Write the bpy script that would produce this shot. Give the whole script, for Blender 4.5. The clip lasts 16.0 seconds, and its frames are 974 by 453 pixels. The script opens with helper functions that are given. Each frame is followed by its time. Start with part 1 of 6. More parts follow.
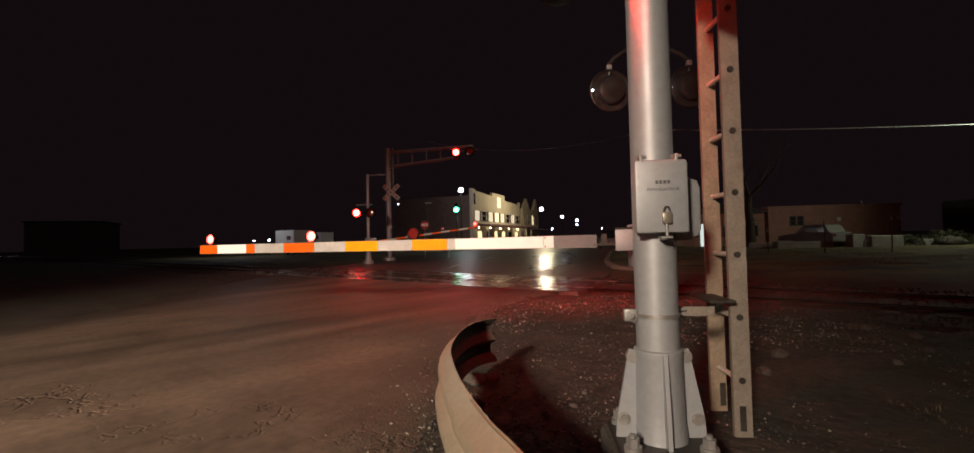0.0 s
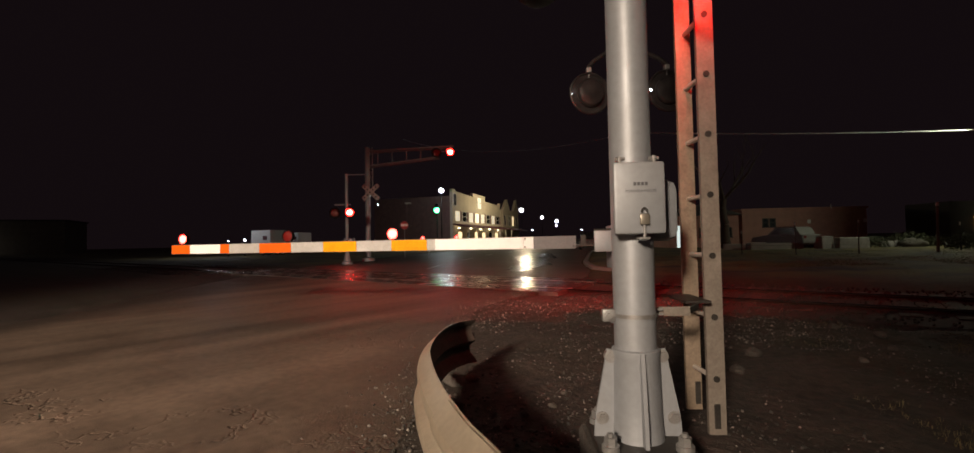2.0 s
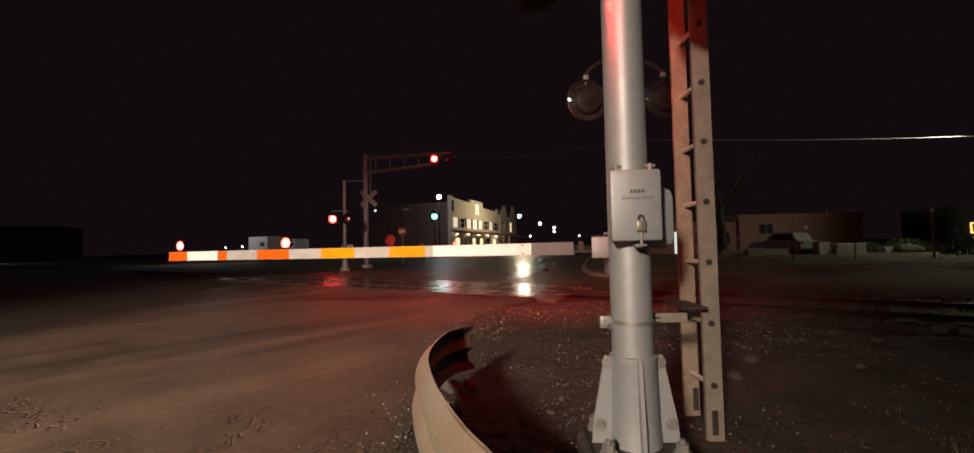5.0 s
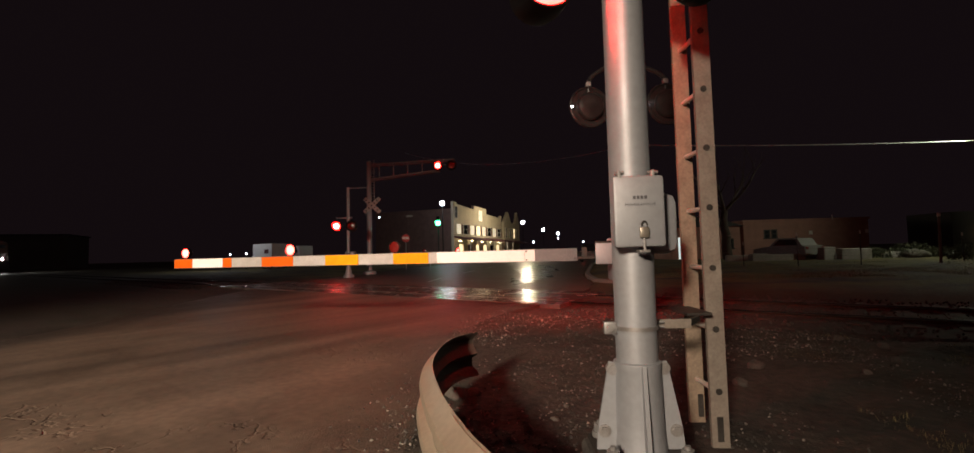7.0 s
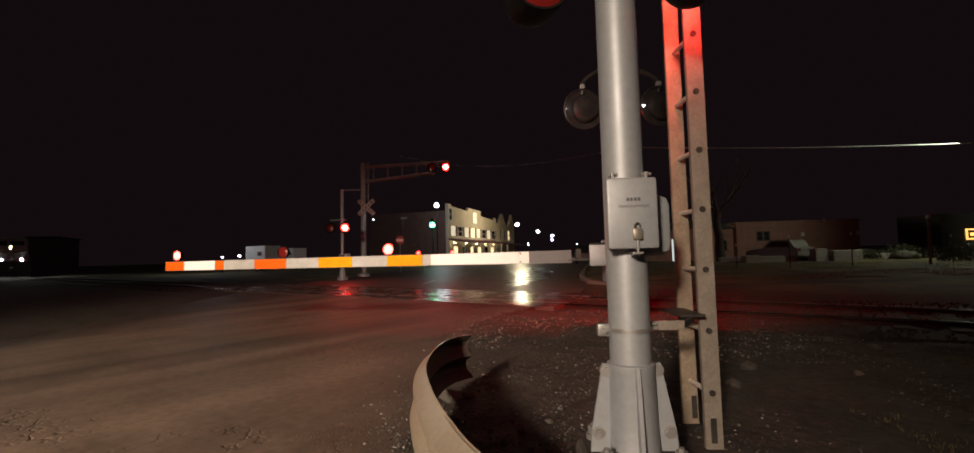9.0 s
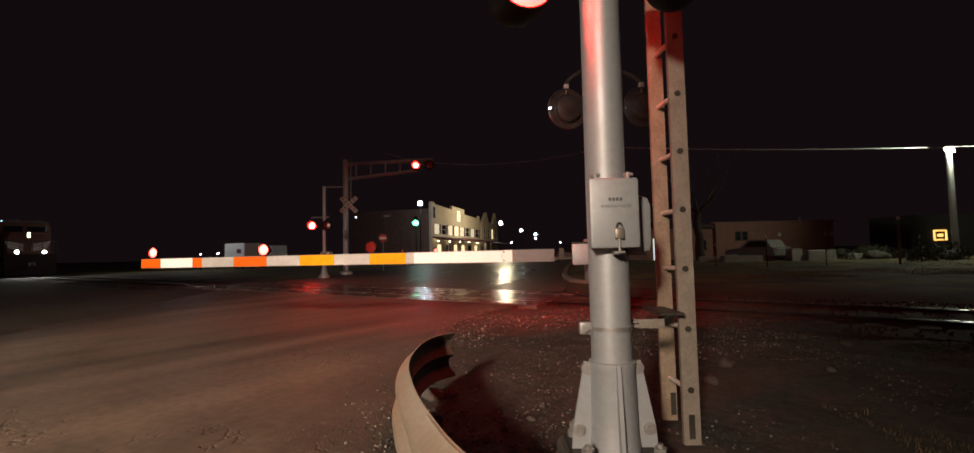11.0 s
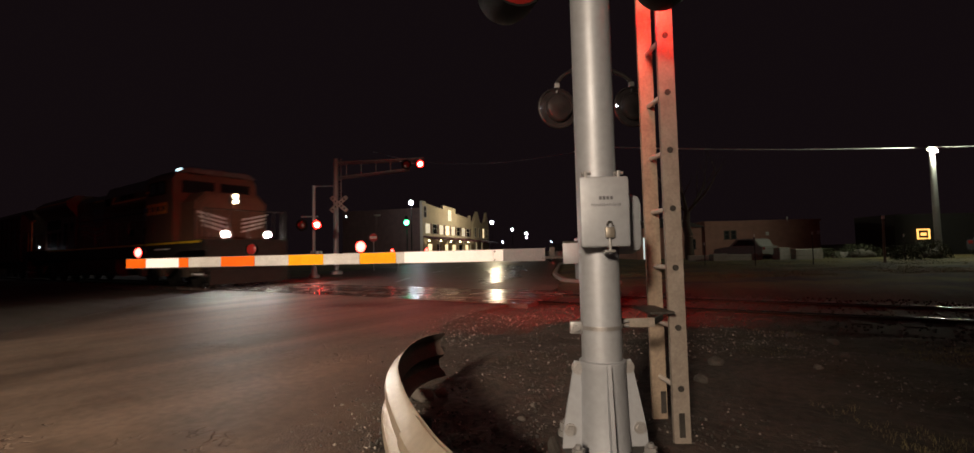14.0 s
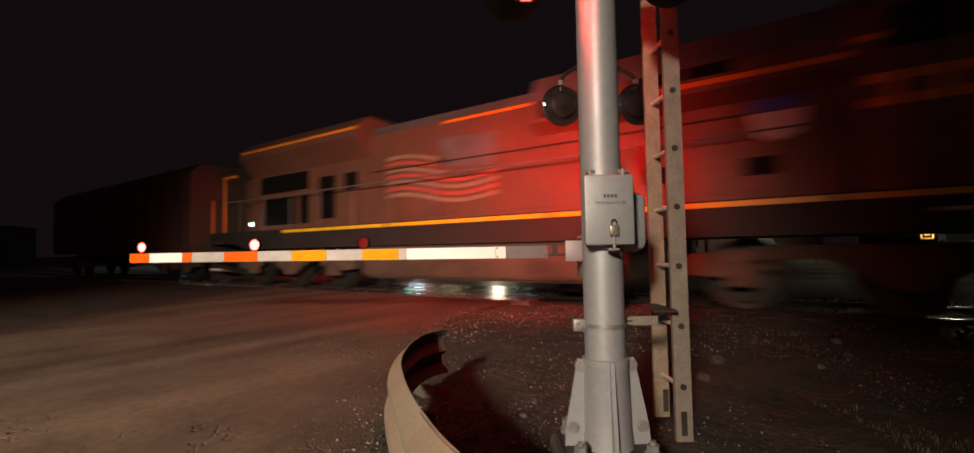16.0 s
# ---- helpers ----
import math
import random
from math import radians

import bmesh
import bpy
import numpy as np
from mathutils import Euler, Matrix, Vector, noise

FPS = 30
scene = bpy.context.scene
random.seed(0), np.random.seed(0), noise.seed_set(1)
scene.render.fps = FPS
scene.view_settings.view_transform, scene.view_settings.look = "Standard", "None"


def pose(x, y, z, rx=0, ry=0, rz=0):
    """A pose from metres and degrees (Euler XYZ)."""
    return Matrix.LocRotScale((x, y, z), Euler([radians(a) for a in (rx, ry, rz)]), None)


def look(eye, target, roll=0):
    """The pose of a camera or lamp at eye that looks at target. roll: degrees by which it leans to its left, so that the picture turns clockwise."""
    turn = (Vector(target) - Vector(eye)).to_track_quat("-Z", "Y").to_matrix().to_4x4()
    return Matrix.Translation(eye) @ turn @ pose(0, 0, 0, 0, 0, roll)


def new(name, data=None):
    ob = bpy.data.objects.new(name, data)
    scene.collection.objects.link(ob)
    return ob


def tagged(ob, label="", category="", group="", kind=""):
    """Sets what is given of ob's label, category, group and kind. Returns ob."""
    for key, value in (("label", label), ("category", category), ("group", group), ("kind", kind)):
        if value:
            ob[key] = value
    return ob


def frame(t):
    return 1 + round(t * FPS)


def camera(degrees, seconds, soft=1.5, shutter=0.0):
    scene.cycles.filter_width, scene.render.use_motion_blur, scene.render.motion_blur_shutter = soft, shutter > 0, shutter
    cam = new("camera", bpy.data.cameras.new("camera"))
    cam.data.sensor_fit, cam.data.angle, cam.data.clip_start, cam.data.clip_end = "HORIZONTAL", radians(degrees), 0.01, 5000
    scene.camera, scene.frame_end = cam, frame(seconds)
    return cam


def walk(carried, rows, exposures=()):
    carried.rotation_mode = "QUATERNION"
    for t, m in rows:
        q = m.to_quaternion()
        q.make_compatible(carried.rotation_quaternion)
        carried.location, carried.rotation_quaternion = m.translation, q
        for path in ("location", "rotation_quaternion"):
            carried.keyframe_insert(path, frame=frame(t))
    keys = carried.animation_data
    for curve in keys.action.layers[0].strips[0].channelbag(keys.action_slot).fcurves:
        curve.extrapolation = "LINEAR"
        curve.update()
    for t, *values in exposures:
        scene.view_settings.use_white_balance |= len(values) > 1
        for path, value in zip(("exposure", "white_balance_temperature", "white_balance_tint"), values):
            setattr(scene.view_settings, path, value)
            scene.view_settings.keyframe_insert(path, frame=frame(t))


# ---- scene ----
cam = camera(92.27, 16.0, soft=1.5, shutter=0.9)
walk(cam, [
    (0.0, pose(-0.018, 0.012, 0.992, 91.71, 1.35, 40.21)),
    (0.5, pose(-0.021, 0.014, 0.992, 91.68, 1.26, 39.29)),
    (1.0, pose(-0.020, 0.012, 0.992, 91.64, 1.20, 38.49)),
    (1.5, pose(-0.019, 0.010, 0.992, 91.75, 1.27, 38.08)),
    (2.0, pose(-0.019, 0.016, 0.991, 91.75, 1.18, 37.79)),
    (2.5, pose(-0.016, 0.016, 0.991, 91.86, 1.20, 37.70)),
    (3.0, pose(-0.016, 0.013, 0.991, 91.97, 1.25, 37.69)),
    (3.5, pose(-0.016, 0.007, 0.992, 92.09, 1.23, 37.69)),
    (4.0, pose(-0.016, 0.007, 0.993, 92.20, 1.17, 37.57)),
    (6.5, pose(-0.005, 0.000, 0.996, 93.08, 1.41, 37.78)),
    (7.0, pose(-0.006, -0.004, 0.995, 93.28, 1.43, 37.95)),
    (7.5, pose(-0.006, -0.003, 0.996, 93.35, 1.42, 38.11)),
    (8.0, pose(-0.006, -0.001, 0.994, 93.48, 1.48, 38.19)),
    (8.5, pose(-0.006, -0.001, 0.995, 93.54, 1.51, 38.16)),
    (9.0, pose(-0.006, 0.002, 0.995, 93.51, 1.50, 37.28)),
    (11.5, pose(-0.001, -0.002, 0.997, 93.24, 1.28, 35.09)),
    (12.0, pose(0.001, -0.001, 1.000, 93.24, 1.37, 34.91)),
    (12.5, pose(0.000, -0.000, 1.000, 93.32, 1.49, 34.89)),
    (13.0, pose(-0.002, 0.001, 0.997, 93.44, 1.51, 34.75)),
    (13.5, pose(-0.004, 0.013, 0.996, 93.34, 1.49, 34.49)),
    (14.0, pose(-0.009, 0.015, 0.995, 93.16, 1.35, 34.18)),
    (14.5, pose(-0.012, 0.006, 0.996, 93.02, 1.26, 34.02)),
    (15.0, pose(-0.015, 0.001, 0.998, 92.98, 1.24, 34.16)),
    (15.5, pose(-0.017, 0.003, 0.996, 92.95, 1.11, 34.25)),
    (16.0, pose(-0.016, 0.010, 0.997, 92.78, 0.98, 34.39)),
], exposures=[(0.0, 0.0), (16.0, 0.0)])

# ---------------------------------------------------------------- world and large lights
world = bpy.data.worlds.new("night_sky")
scene.world = world
world.use_nodes = True
wn = world.node_tree.nodes
wn["Background"].inputs["Color"].default_value = (1.0, 0.60, 0.74, 1)
wn["Background"].inputs["Strength"].default_value = 0.0058

TURN = 34.8
FX, FY = -math.cos(radians(90 - TURN)), math.sin(radians(90 - TURN))
RX, RY = FY, -FX


def sp(r, d, z=0.0):
    """Metres to the side and along the road side's sight line, as a world place."""
    return Vector((d * FX + r * RX, d * FY + r * RY, z))


def at(r, d, z=0.0, turn=0.0):
    """A pose at such a place, its x axis to the side and its y axis away."""
    p = sp(r, d, z)
    return pose(p.x, p.y, p.z, 0, 0, TURN + turn)


def lamp(name, kind, energy, colour, m, size=0.2, spot=0, blend=0.5):
    data = bpy.data.lights.new(name, kind)
    data.energy, data.color = energy, colour
    if kind == "SPOT":
        data.spot_size, data.spot_blend, data.shadow_soft_size = radians(spot), blend, size
    elif kind == "POINT":
        data.shadow_soft_size = size
    ob = new(name, data)
    ob.matrix_basis = m
    return ob


# street lamp on the near side of the road, beside and behind the camera
lamp("street_light", "SPOT", 15400, (1.0, 0.79, 0.60), look(sp(-5.0, -10.4, 5.2), sp(-3.7, 3.3, 0.0)), 0.7, 52.5, 1.0)

# ---------------------------------------------------------------- materials


def mat(name, colour, rough=0.6, metal=0.0, vary=0.25, scale=8.0, bump=0.0, bump_scale=60.0, dirt=None, dirt_amount=0.5, dirt_scale=2.0,
        emit=0.0, emit_colour=None, rough_vary=0.12, per_object=0.0):
    """A surface with grain, blotches, relief and optional dirt."""
    m = bpy.data.materials.new(name)
    m.use_nodes = True
    nt = m.node_tree
    nd, lk = nt.nodes, nt.links
    bs = nd["Principled BSDF"]
    tc = nd.new("ShaderNodeTexCoord")
    n1 = nd.new("ShaderNodeTexNoise")
    n1.inputs["Scale"].default_value, n1.inputs["Detail"].default_value = scale, 6
    n2 = nd.new("ShaderNodeTexNoise")
    n2.inputs["Scale"].default_value, n2.inputs["Detail"].default_value = scale * 9, 3
    for n in (n1, n2):
        lk.new(tc.outputs["Object"], n.inputs["Vector"])
    add = nd.new("ShaderNodeMath")
    add.operation = "ADD"
    lk.new(n1.outputs["Fac"], add.inputs[0])
    lk.new(n2.outputs["Fac"], add.inputs[1])
    ramp = nd.new("ShaderNodeMapRange")
    ramp.inputs["From Min"].default_value, ramp.inputs["From Max"].default_value = 0.7, 1.3
    ramp.inputs["To Min"].default_value, ramp.inputs["To Max"].default_value = 1 - vary, 1 + vary
    lk.new(add.outputs[0], ramp.inputs["Value"])
    mul = nd.new("ShaderNodeVectorMath")
    mul.operation = "SCALE"
    mul.inputs[0].default_value = colour[:3]
    lk.new(ramp.outputs[0], mul.inputs["Scale"])
    out = mul.outputs[0]
    if per_object:
        oi = nd.new("ShaderNodeObjectInfo")
        mr = nd.new("ShaderNodeMapRange")
        mr.inputs["To Min"].default_value, mr.inputs["To Max"].default_value = 1 - per_object, 1 + per_object
        lk.new(oi.outputs["Random"], mr.inputs["Value"])
        m3 = nd.new("ShaderNodeVectorMath")
        m3.operation = "SCALE"
        lk.new(out, m3.inputs[0])
        lk.new(mr.outputs[0], m3.inputs["Scale"])
        out = m3.outputs[0]
    if dirt:
        nn = nd.new("ShaderNodeTexNoise")
        nn.inputs["Scale"].default_value, nn.inputs["Detail"].default_value = dirt_scale, 8
        nn.inputs["Roughness"].default_value = 0.65
        lk.new(tc.outputs["Object"], nn.inputs["Vector"])
        dr = nd.new("ShaderNodeMapRange")
        dr.inputs["From Min"].default_value, dr.inputs["From Max"].default_value = 0.45, 0.72
        dr.inputs["To Max"].default_value = dirt_amount
        lk.new(nn.outputs["Fac"], dr.inputs["Value"])
        mx = nd.new("ShaderNodeMix")
        mx.data_type = "RGBA"
        lk.new(dr.outputs[0], mx.inputs["Factor"])
        lk.new(out, mx.inputs["A"])
        mx.inputs["B"].default_value = (*dirt, 1)
        out = mx.outputs["Result"]
    lk.new(out, bs.inputs["Base Color"])
    rr = nd.new("ShaderNodeMapRange")
    rr.inputs["To Min"].default_value, rr.inputs["To Max"].default_value = max(0.02, rough - rough_vary), min(1, rough + rough_vary)
    lk.new(n1.outputs["Fac"], rr.inputs["Value"])
    lk.new(rr.outputs[0], bs.inputs["Roughness"])
    bs.inputs["Metallic"].default_value = metal
    if bump:
        nb = nd.new("ShaderNodeTexNoise")
        nb.inputs["Scale"].default_value, nb.inputs["Detail"].default_value = bump_scale, 5
        lk.new(tc.outputs["Object"], nb.inputs["Vector"])
        bp = nd.new("ShaderNodeBump")
        bp.inputs["Strength"].default_value, bp.inputs["Distance"].default_value = bump, 0.02
        lk.new(nb.outputs["Fac"], bp.inputs["Height"])
        lk.new(bp.outputs[0], bs.inputs["Normal"])
    if emit:
        bs.inputs["Emission Color"].default_value = (*(emit_colour or colour)[:3], 1)
        bs.inputs["Emission Strength"].default_value = emit
    return m


def glow(name, colour, strength):
    """What gives off light: a lit lens, tube or pane."""
    return mat(name, (0.8, 0.8, 0.8), 0.4, emit=strength, emit_colour=colour, vary=0.05)


def asphalt():
    m = mat("worn_asphalt", (0.148, 0.105, 0.078), 0.62, vary=0.3, scale=1.6, rough_vary=0.2)
    nt = m.node_tree
    nd, lk = nt.nodes, nt.links
    bs = nd["Principled BSDF"]
    tc = nd.new("ShaderNodeTexCoord")
    # long wheel tracks of polish and dust along the road
    turn = nd.new("ShaderNodeMapping")
    turn.inputs["Rotation"].default_value = (0, 0, radians(-TURN - 4))
    turn.inputs["Scale"].default_value = (1.5, 0.07, 1)
    lk.new(tc.outputs["Object"], turn.inputs["Vector"])
    track = nd.new("ShaderNodeTexNoise")
    track.inputs["Scale"].default_value, track.inputs["Detail"].default_value = 1.0, 5
    lk.new(turn.outputs[0], track.inputs["Vector"])
    tone = nd.new("ShaderNodeMapRange")
    tone.inputs["From Min"].default_value, tone.inputs["From Max"].default_value = 0.32, 0.68
    tone.inputs["To Min"].default_value, tone.inputs["To Max"].default_value = 0.62, 1.42
    lk.new(track.outputs["Fac"], tone.inputs["Value"])
    toned = nd.new("ShaderNodeVectorMath")
    toned.operation = "SCALE"
    lk.new(bs.inputs["Base Color"].links[0].from_socket, toned.inputs[0])
    lk.new(tone.outputs[0], toned.inputs["Scale"])
    lk.new(toned.outputs[0], bs.inputs["Base Color"])
    # broken surface: crazed cracks, only in worn patches
    patch = nd.new("ShaderNodeTexNoise")
    patch.inputs["Scale"].default_value, patch.inputs["Detail"].default_value = 0.55, 4
    vo = nd.new("ShaderNodeTexVoronoi")
    vo.feature = "DISTANCE_TO_EDGE"
    vo.inputs["Scale"].default_value = 3.4
    warp = nd.new("ShaderNodeTexNoise")
    warp.inputs["Scale"].default_value = 9
    wv = nd.new("ShaderNodeMix")
    wv.data_type = "VECTOR"
    wv.inputs["Factor"].default_value = 0.3
    lk.new(tc.outputs["Object"], warp.inputs["Vector"])
    lk.new(tc.outputs["Object"], wv.inputs[4])
    lk.new(warp.outputs["Color"], wv.inputs[5])
    lk.new(wv.outputs[1], vo.inputs["Vector"])
    lk.new(tc.outputs["Object"], patch.inputs["Vector"])
    crack = nd.new("ShaderNodeMapRange")
    crack.inputs["From Max"].default_value = 0.07
    lk.new(vo.outputs["Distance"], crack.inputs["Value"])
    where = nd.new("ShaderNodeMapRange")
    where.inputs["From Min"].default_value, where.inputs["From Max"].default_value = 0.56, 0.64
    lk.new(patch.outputs["Fac"], where.inputs["Value"])
    inv = nd.new("ShaderNodeMath")
    inv.operation = "SUBTRACT"
    inv.inputs[0].default_value = 1
    lk.new(crack.outputs[0], inv.inputs[1])
    amt = nd.new("ShaderNodeMath")
    amt.operation = "MULTIPLY"
    lk.new(inv.outputs[0], amt.inputs[0])
    lk.new(where.outputs[0], amt.inputs[1])
    grain = nd.new("ShaderNodeTexNoise")
    grain.inputs["Scale"].default_value, grain.inputs["Detail"].default_value = 140, 4
    lk.new(tc.outputs["Object"], grain.inputs["Vector"])
    wave = nd.new("ShaderNodeTexNoise")
    wave.inputs["Scale"].default_value, wave.inputs["Detail"].default_value = 3.0, 5
    lk.new(tc.outputs["Object"], wave.inputs["Vector"])
    h1 = nd.new("ShaderNodeMath")
    h1.operation = "MULTIPLY_ADD"
    h1.inputs[1].default_value = -1.5
    lk.new(amt.outputs[0], h1.inputs[0])
    h0 = nd.new("ShaderNodeMath")
    h0.operation = "MULTIPLY_ADD"
    h0.inputs[1].default_value = 0.16
    lk.new(grain.outputs["Fac"], h0.inputs[0])
    lk.new(wave.outputs["Fac"], h0.inputs[2])
    lk.new(h0.outputs[0], h1.inputs[2])
    # both edges break up into loose grit
    side = nd.new("ShaderNodeVectorMath")
    side.operation = "DOT_PRODUCT"
    side.inputs[1].default_value = (RX, RY, 0)
    lk.new(tc.outputs["Object"], side.inputs[0])
    rough_edge = nd.new("ShaderNodeTexNoise")
    rough_edge.inputs["Scale"].default_value, rough_edge.inputs["Detail"].default_value = 2.6, 9
    rough_edge.inputs["Roughness"].default_value = 0.7
    lk.new(tc.outputs["Object"], rough_edge.inputs["Vector"])
    shift = nd.new("ShaderNodeMath")
    shift.operation = "MULTIPLY_ADD"
    shift.inputs[1].default_value = 1.3
    lk.new(rough_edge.outputs["Fac"], shift.inputs[0])
    centre = nd.new("ShaderNodeMath")
    centre.operation = "ADD"
    centre.inputs[1].default_value = 3.65
    lk.new(side.outputs["Value"], centre.inputs[0])
    away = nd.new("ShaderNodeMath")
    away.operation = "ABSOLUTE"
    lk.new(centre.outputs[0], away.inputs[0])
    edge = nd.new("ShaderNodeMath")
    edge.operation = "SUBTRACT"
    edge.inputs[1].default_value = 3.65
    lk.new(away.outputs[0], edge.inputs[0])
    lk.new(edge.outputs[0], shift.inputs[2])
    grit = nd.new("ShaderNodeMapRange")
    grit.inputs["From Min"].default_value, grit.inputs["From Max"].default_value = -0.72, 0.12
    grit.inputs["To Max"].default_value = 0.9
    lk.new(shift.outputs[0], grit.inputs["Value"])
    speck = nd.new("ShaderNodeTexVoronoi")
    speck.inputs["Scale"].default_value = 75
    lk.new(tc.outputs["Object"], speck.inputs["Vector"])
    tint = nd.new("ShaderNodeSeparateColor")
    lk.new(speck.outputs["Color"], tint.inputs[0])
    shade = nd.new("ShaderNodeMapRange")
    shade.inputs["To Min"].default_value, shade.inputs["To Max"].default_value = 0.4, 1.7
    lk.new(tint.outputs[0], shade.inputs["Value"])
    grit_colour = nd.new("ShaderNodeVectorMath")
    grit_colour.operation = "SCALE"
    grit_colour.inputs[0].default_value = (0.062, 0.047, 0.037)
    lk.new(shade.outputs[0], grit_colour.inputs["Scale"])
    gm = nd.new("ShaderNodeMix")
    gm.data_type = "RGBA"
    lk.new(grit.outputs[0], gm.inputs["Factor"])
    lk.new(toned.outputs[0], gm.inputs["A"])
    lk.new(grit_colour.outputs[0], gm.inputs["B"])
    lk.new(gm.outputs["Result"], bs.inputs["Base Color"])
    lift = nd.new("ShaderNodeMath")
    lift.operation = "MULTIPLY"
    lk.new(speck.outputs["Distance"], lift.inputs[0])
    lk.new(grit.outputs[0], lift.inputs[1])
    h2 = nd.new("ShaderNodeMath")
    h2.operation = "MULTIPLY_ADD"
    h2.inputs[1].default_value = -0.7
    lk.new(lift.outputs[0], h2.inputs[0])
    lk.new(h1.outputs[0], h2.inputs[2])
    bp = nd.new("ShaderNodeBump")
    bp.inputs["Strength"].default_value, bp.inputs["Distance"].default_value = 0.42, 0.02
    lk.new(h2.outputs[0], bp.inputs["Height"])
    lk.new(bp.outputs[0], bs.inputs["Normal"])
    return m


def soil():
    """Dirt, gravel dust and patches of short winter grass."""
    m = mat("dirt_and_grass", (0.047, 0.034, 0.028), 0.9, vary=0.6, scale=1.6, bump=1.0, bump_scale=24, dirt=(0.038, 0.040, 0.018), dirt_amount=0.85, dirt_scale=0.16)
    # the yard beyond the railway is grassed
    nt = m.node_tree
    nd, lk = nt.nodes, nt.links
    bs = nd["Principled BSDF"]
    tc = nd.new("ShaderNodeTexCoord")
    sep = nd.new("ShaderNodeSeparateXYZ")
    lk.new(tc.outputs["Object"], sep.inputs[0])
    yard = nd.new("ShaderNodeMapRange")
    yard.inputs["From Min"].default_value, yard.inputs["From Max"].default_value = 11.2, 14.5
    lk.new(sep.outputs["Y"], yard.inputs["Value"])
    tuft = nd.new("ShaderNodeTexNoise")
    tuft.inputs["Scale"].default_value, tuft.inputs["Detail"].default_value = 0.5, 7
    lk.new(tc.outputs["Object"], tuft.inputs["Vector"])
    tr = nd.new("ShaderNodeMapRange")
    tr.inputs["From Min"].default_value, tr.inputs["From Max"].default_value = 0.35, 0.6
    lk.new(tuft.outputs["Fac"], tr.inputs["Value"])
    amt = nd.new("ShaderNodeMath")
    amt.operation = "MULTIPLY"
    lk.new(yard.outputs[0], amt.inputs[0])
    lk.new(tr.outputs[0], amt.inputs[1])
    mx = nd.new("ShaderNodeMix")
    mx.data_type = "RGBA"
    lk.new(amt.outputs[0], mx.inputs["Factor"])
    lk.new(bs.inputs["Base Color"].links[0].from_socket, mx.inputs["A"])
    mx.inputs["B"].default_value = (0.15, 0.122, 0.038, 1)
    lk.new(mx.outputs["Result"], bs.inputs["Base Color"])
    return m


M_ROAD = asphalt()
M_SOIL = soil()
M_WET = mat("damp_asphalt", (0.14, 0.112, 0.10), 0.46, vary=0.4, scale=0.7, bump=0.5, bump_scale=7, rough_vary=0.2)
M_WET.node_tree.nodes["Principled BSDF"].inputs["Specular IOR Level"].default_value = 0.07
M_CONC = mat("concrete", (0.30, 0.28, 0.26), 0.75, vary=0.2, scale=3, bump=0.3, dirt=(0.12, 0.10, 0.09))
M_PANEL = mat("crossing_panel", (0.12, 0.095, 0.085), 0.24, vary=0.35, scale=2.2, bump=0.12, bump_scale=9, rough_vary=0.2)
M_PUDDLE = mat("thin_film_of_water", (0.09, 0.075, 0.068), 0.27, vary=0.3, scale=2, bump=0.3, bump_scale=5, rough_vary=0.12)
for m in (M_PANEL, M_PUDDLE):
    m.node_tree.nodes["Principled BSDF"].inputs["Specular IOR Level"].default_value = 0.10
M_KERB = mat("kerb_concrete", (0.24, 0.21, 0.19), 0.8, vary=0.2, scale=3)
M_PAINT = mat("worn_road_paint", (0.45, 0.44, 0.40), 0.6, vary=0.4, scale=5, dirt=(0.1, 0.09, 0.08), dirt_amount=0.9, dirt_scale=6)
M_BALLAST = mat("ballast", (0.055, 0.045, 0.040), 0.9, vary=0.5, scale=14, bump=1.0, bump_scale=22)
M_STONE = mat("pale_stone", (0.10, 0.087, 0.075), 0.85, vary=0.35, scale=12, bump=0.5, bump_scale=30, per_object=0.35)
M_RAILHEAD = mat("polished_rail", (0.13, 0.115, 0.11), 0.2, 0.9, vary=0.1, scale=6)
M_RUST = mat("rusty_steel", (0.06, 0.032, 0.022), 0.75, 0.3, vary=0.35, scale=9, bump=0.3)
M_TIE = mat("creosoted_timber", (0.045, 0.034, 0.028), 0.85, vary=0.35, scale=10, bump=0.4)
M_ALU = mat("cast_aluminium", (0.37, 0.39, 0.42), 0.5, 0.35, vary=0.08, scale=4, bump=0.02, bump_scale=160, dirt=(0.22, 0.21, 0.20), dirt_amount=0.32, dirt_scale=4)
M_GALV = mat("galvanised_steel", (0.36, 0.36, 0.36), 0.5, 0.6, vary=0.16, scale=22, bump=0.06, dirt=(0.26, 0.22, 0.18), dirt_amount=0.5, dirt_scale=5)
M_WEATHERED = mat("weathered_galvanised_rail", (0.50, 0.43, 0.33), 0.36, 0.4, vary=0.10, scale=4, dirt=(0.34, 0.24, 0.16), dirt_amount=0.4, dirt_scale=3)
# rusty, and darkened further: the shade behind the guard rail is in this colour
M_RAILBACK = mat("shaded_rusty_beam_back", (0.055, 0.040, 0.032), 0.8, 0.1, vary=0.4, scale=7, bump=0.3, dirt=(0.12, 0.10, 0.08), dirt_amount=0.5, dirt_scale=6)
M_LADDER = mat("grey_painted_ladder", (0.27, 0.235, 0.20), 0.55, 0.25, vary=0.18, scale=10, dirt=(0.16, 0.12, 0.10), dirt_amount=0.5, dirt_scale=9)
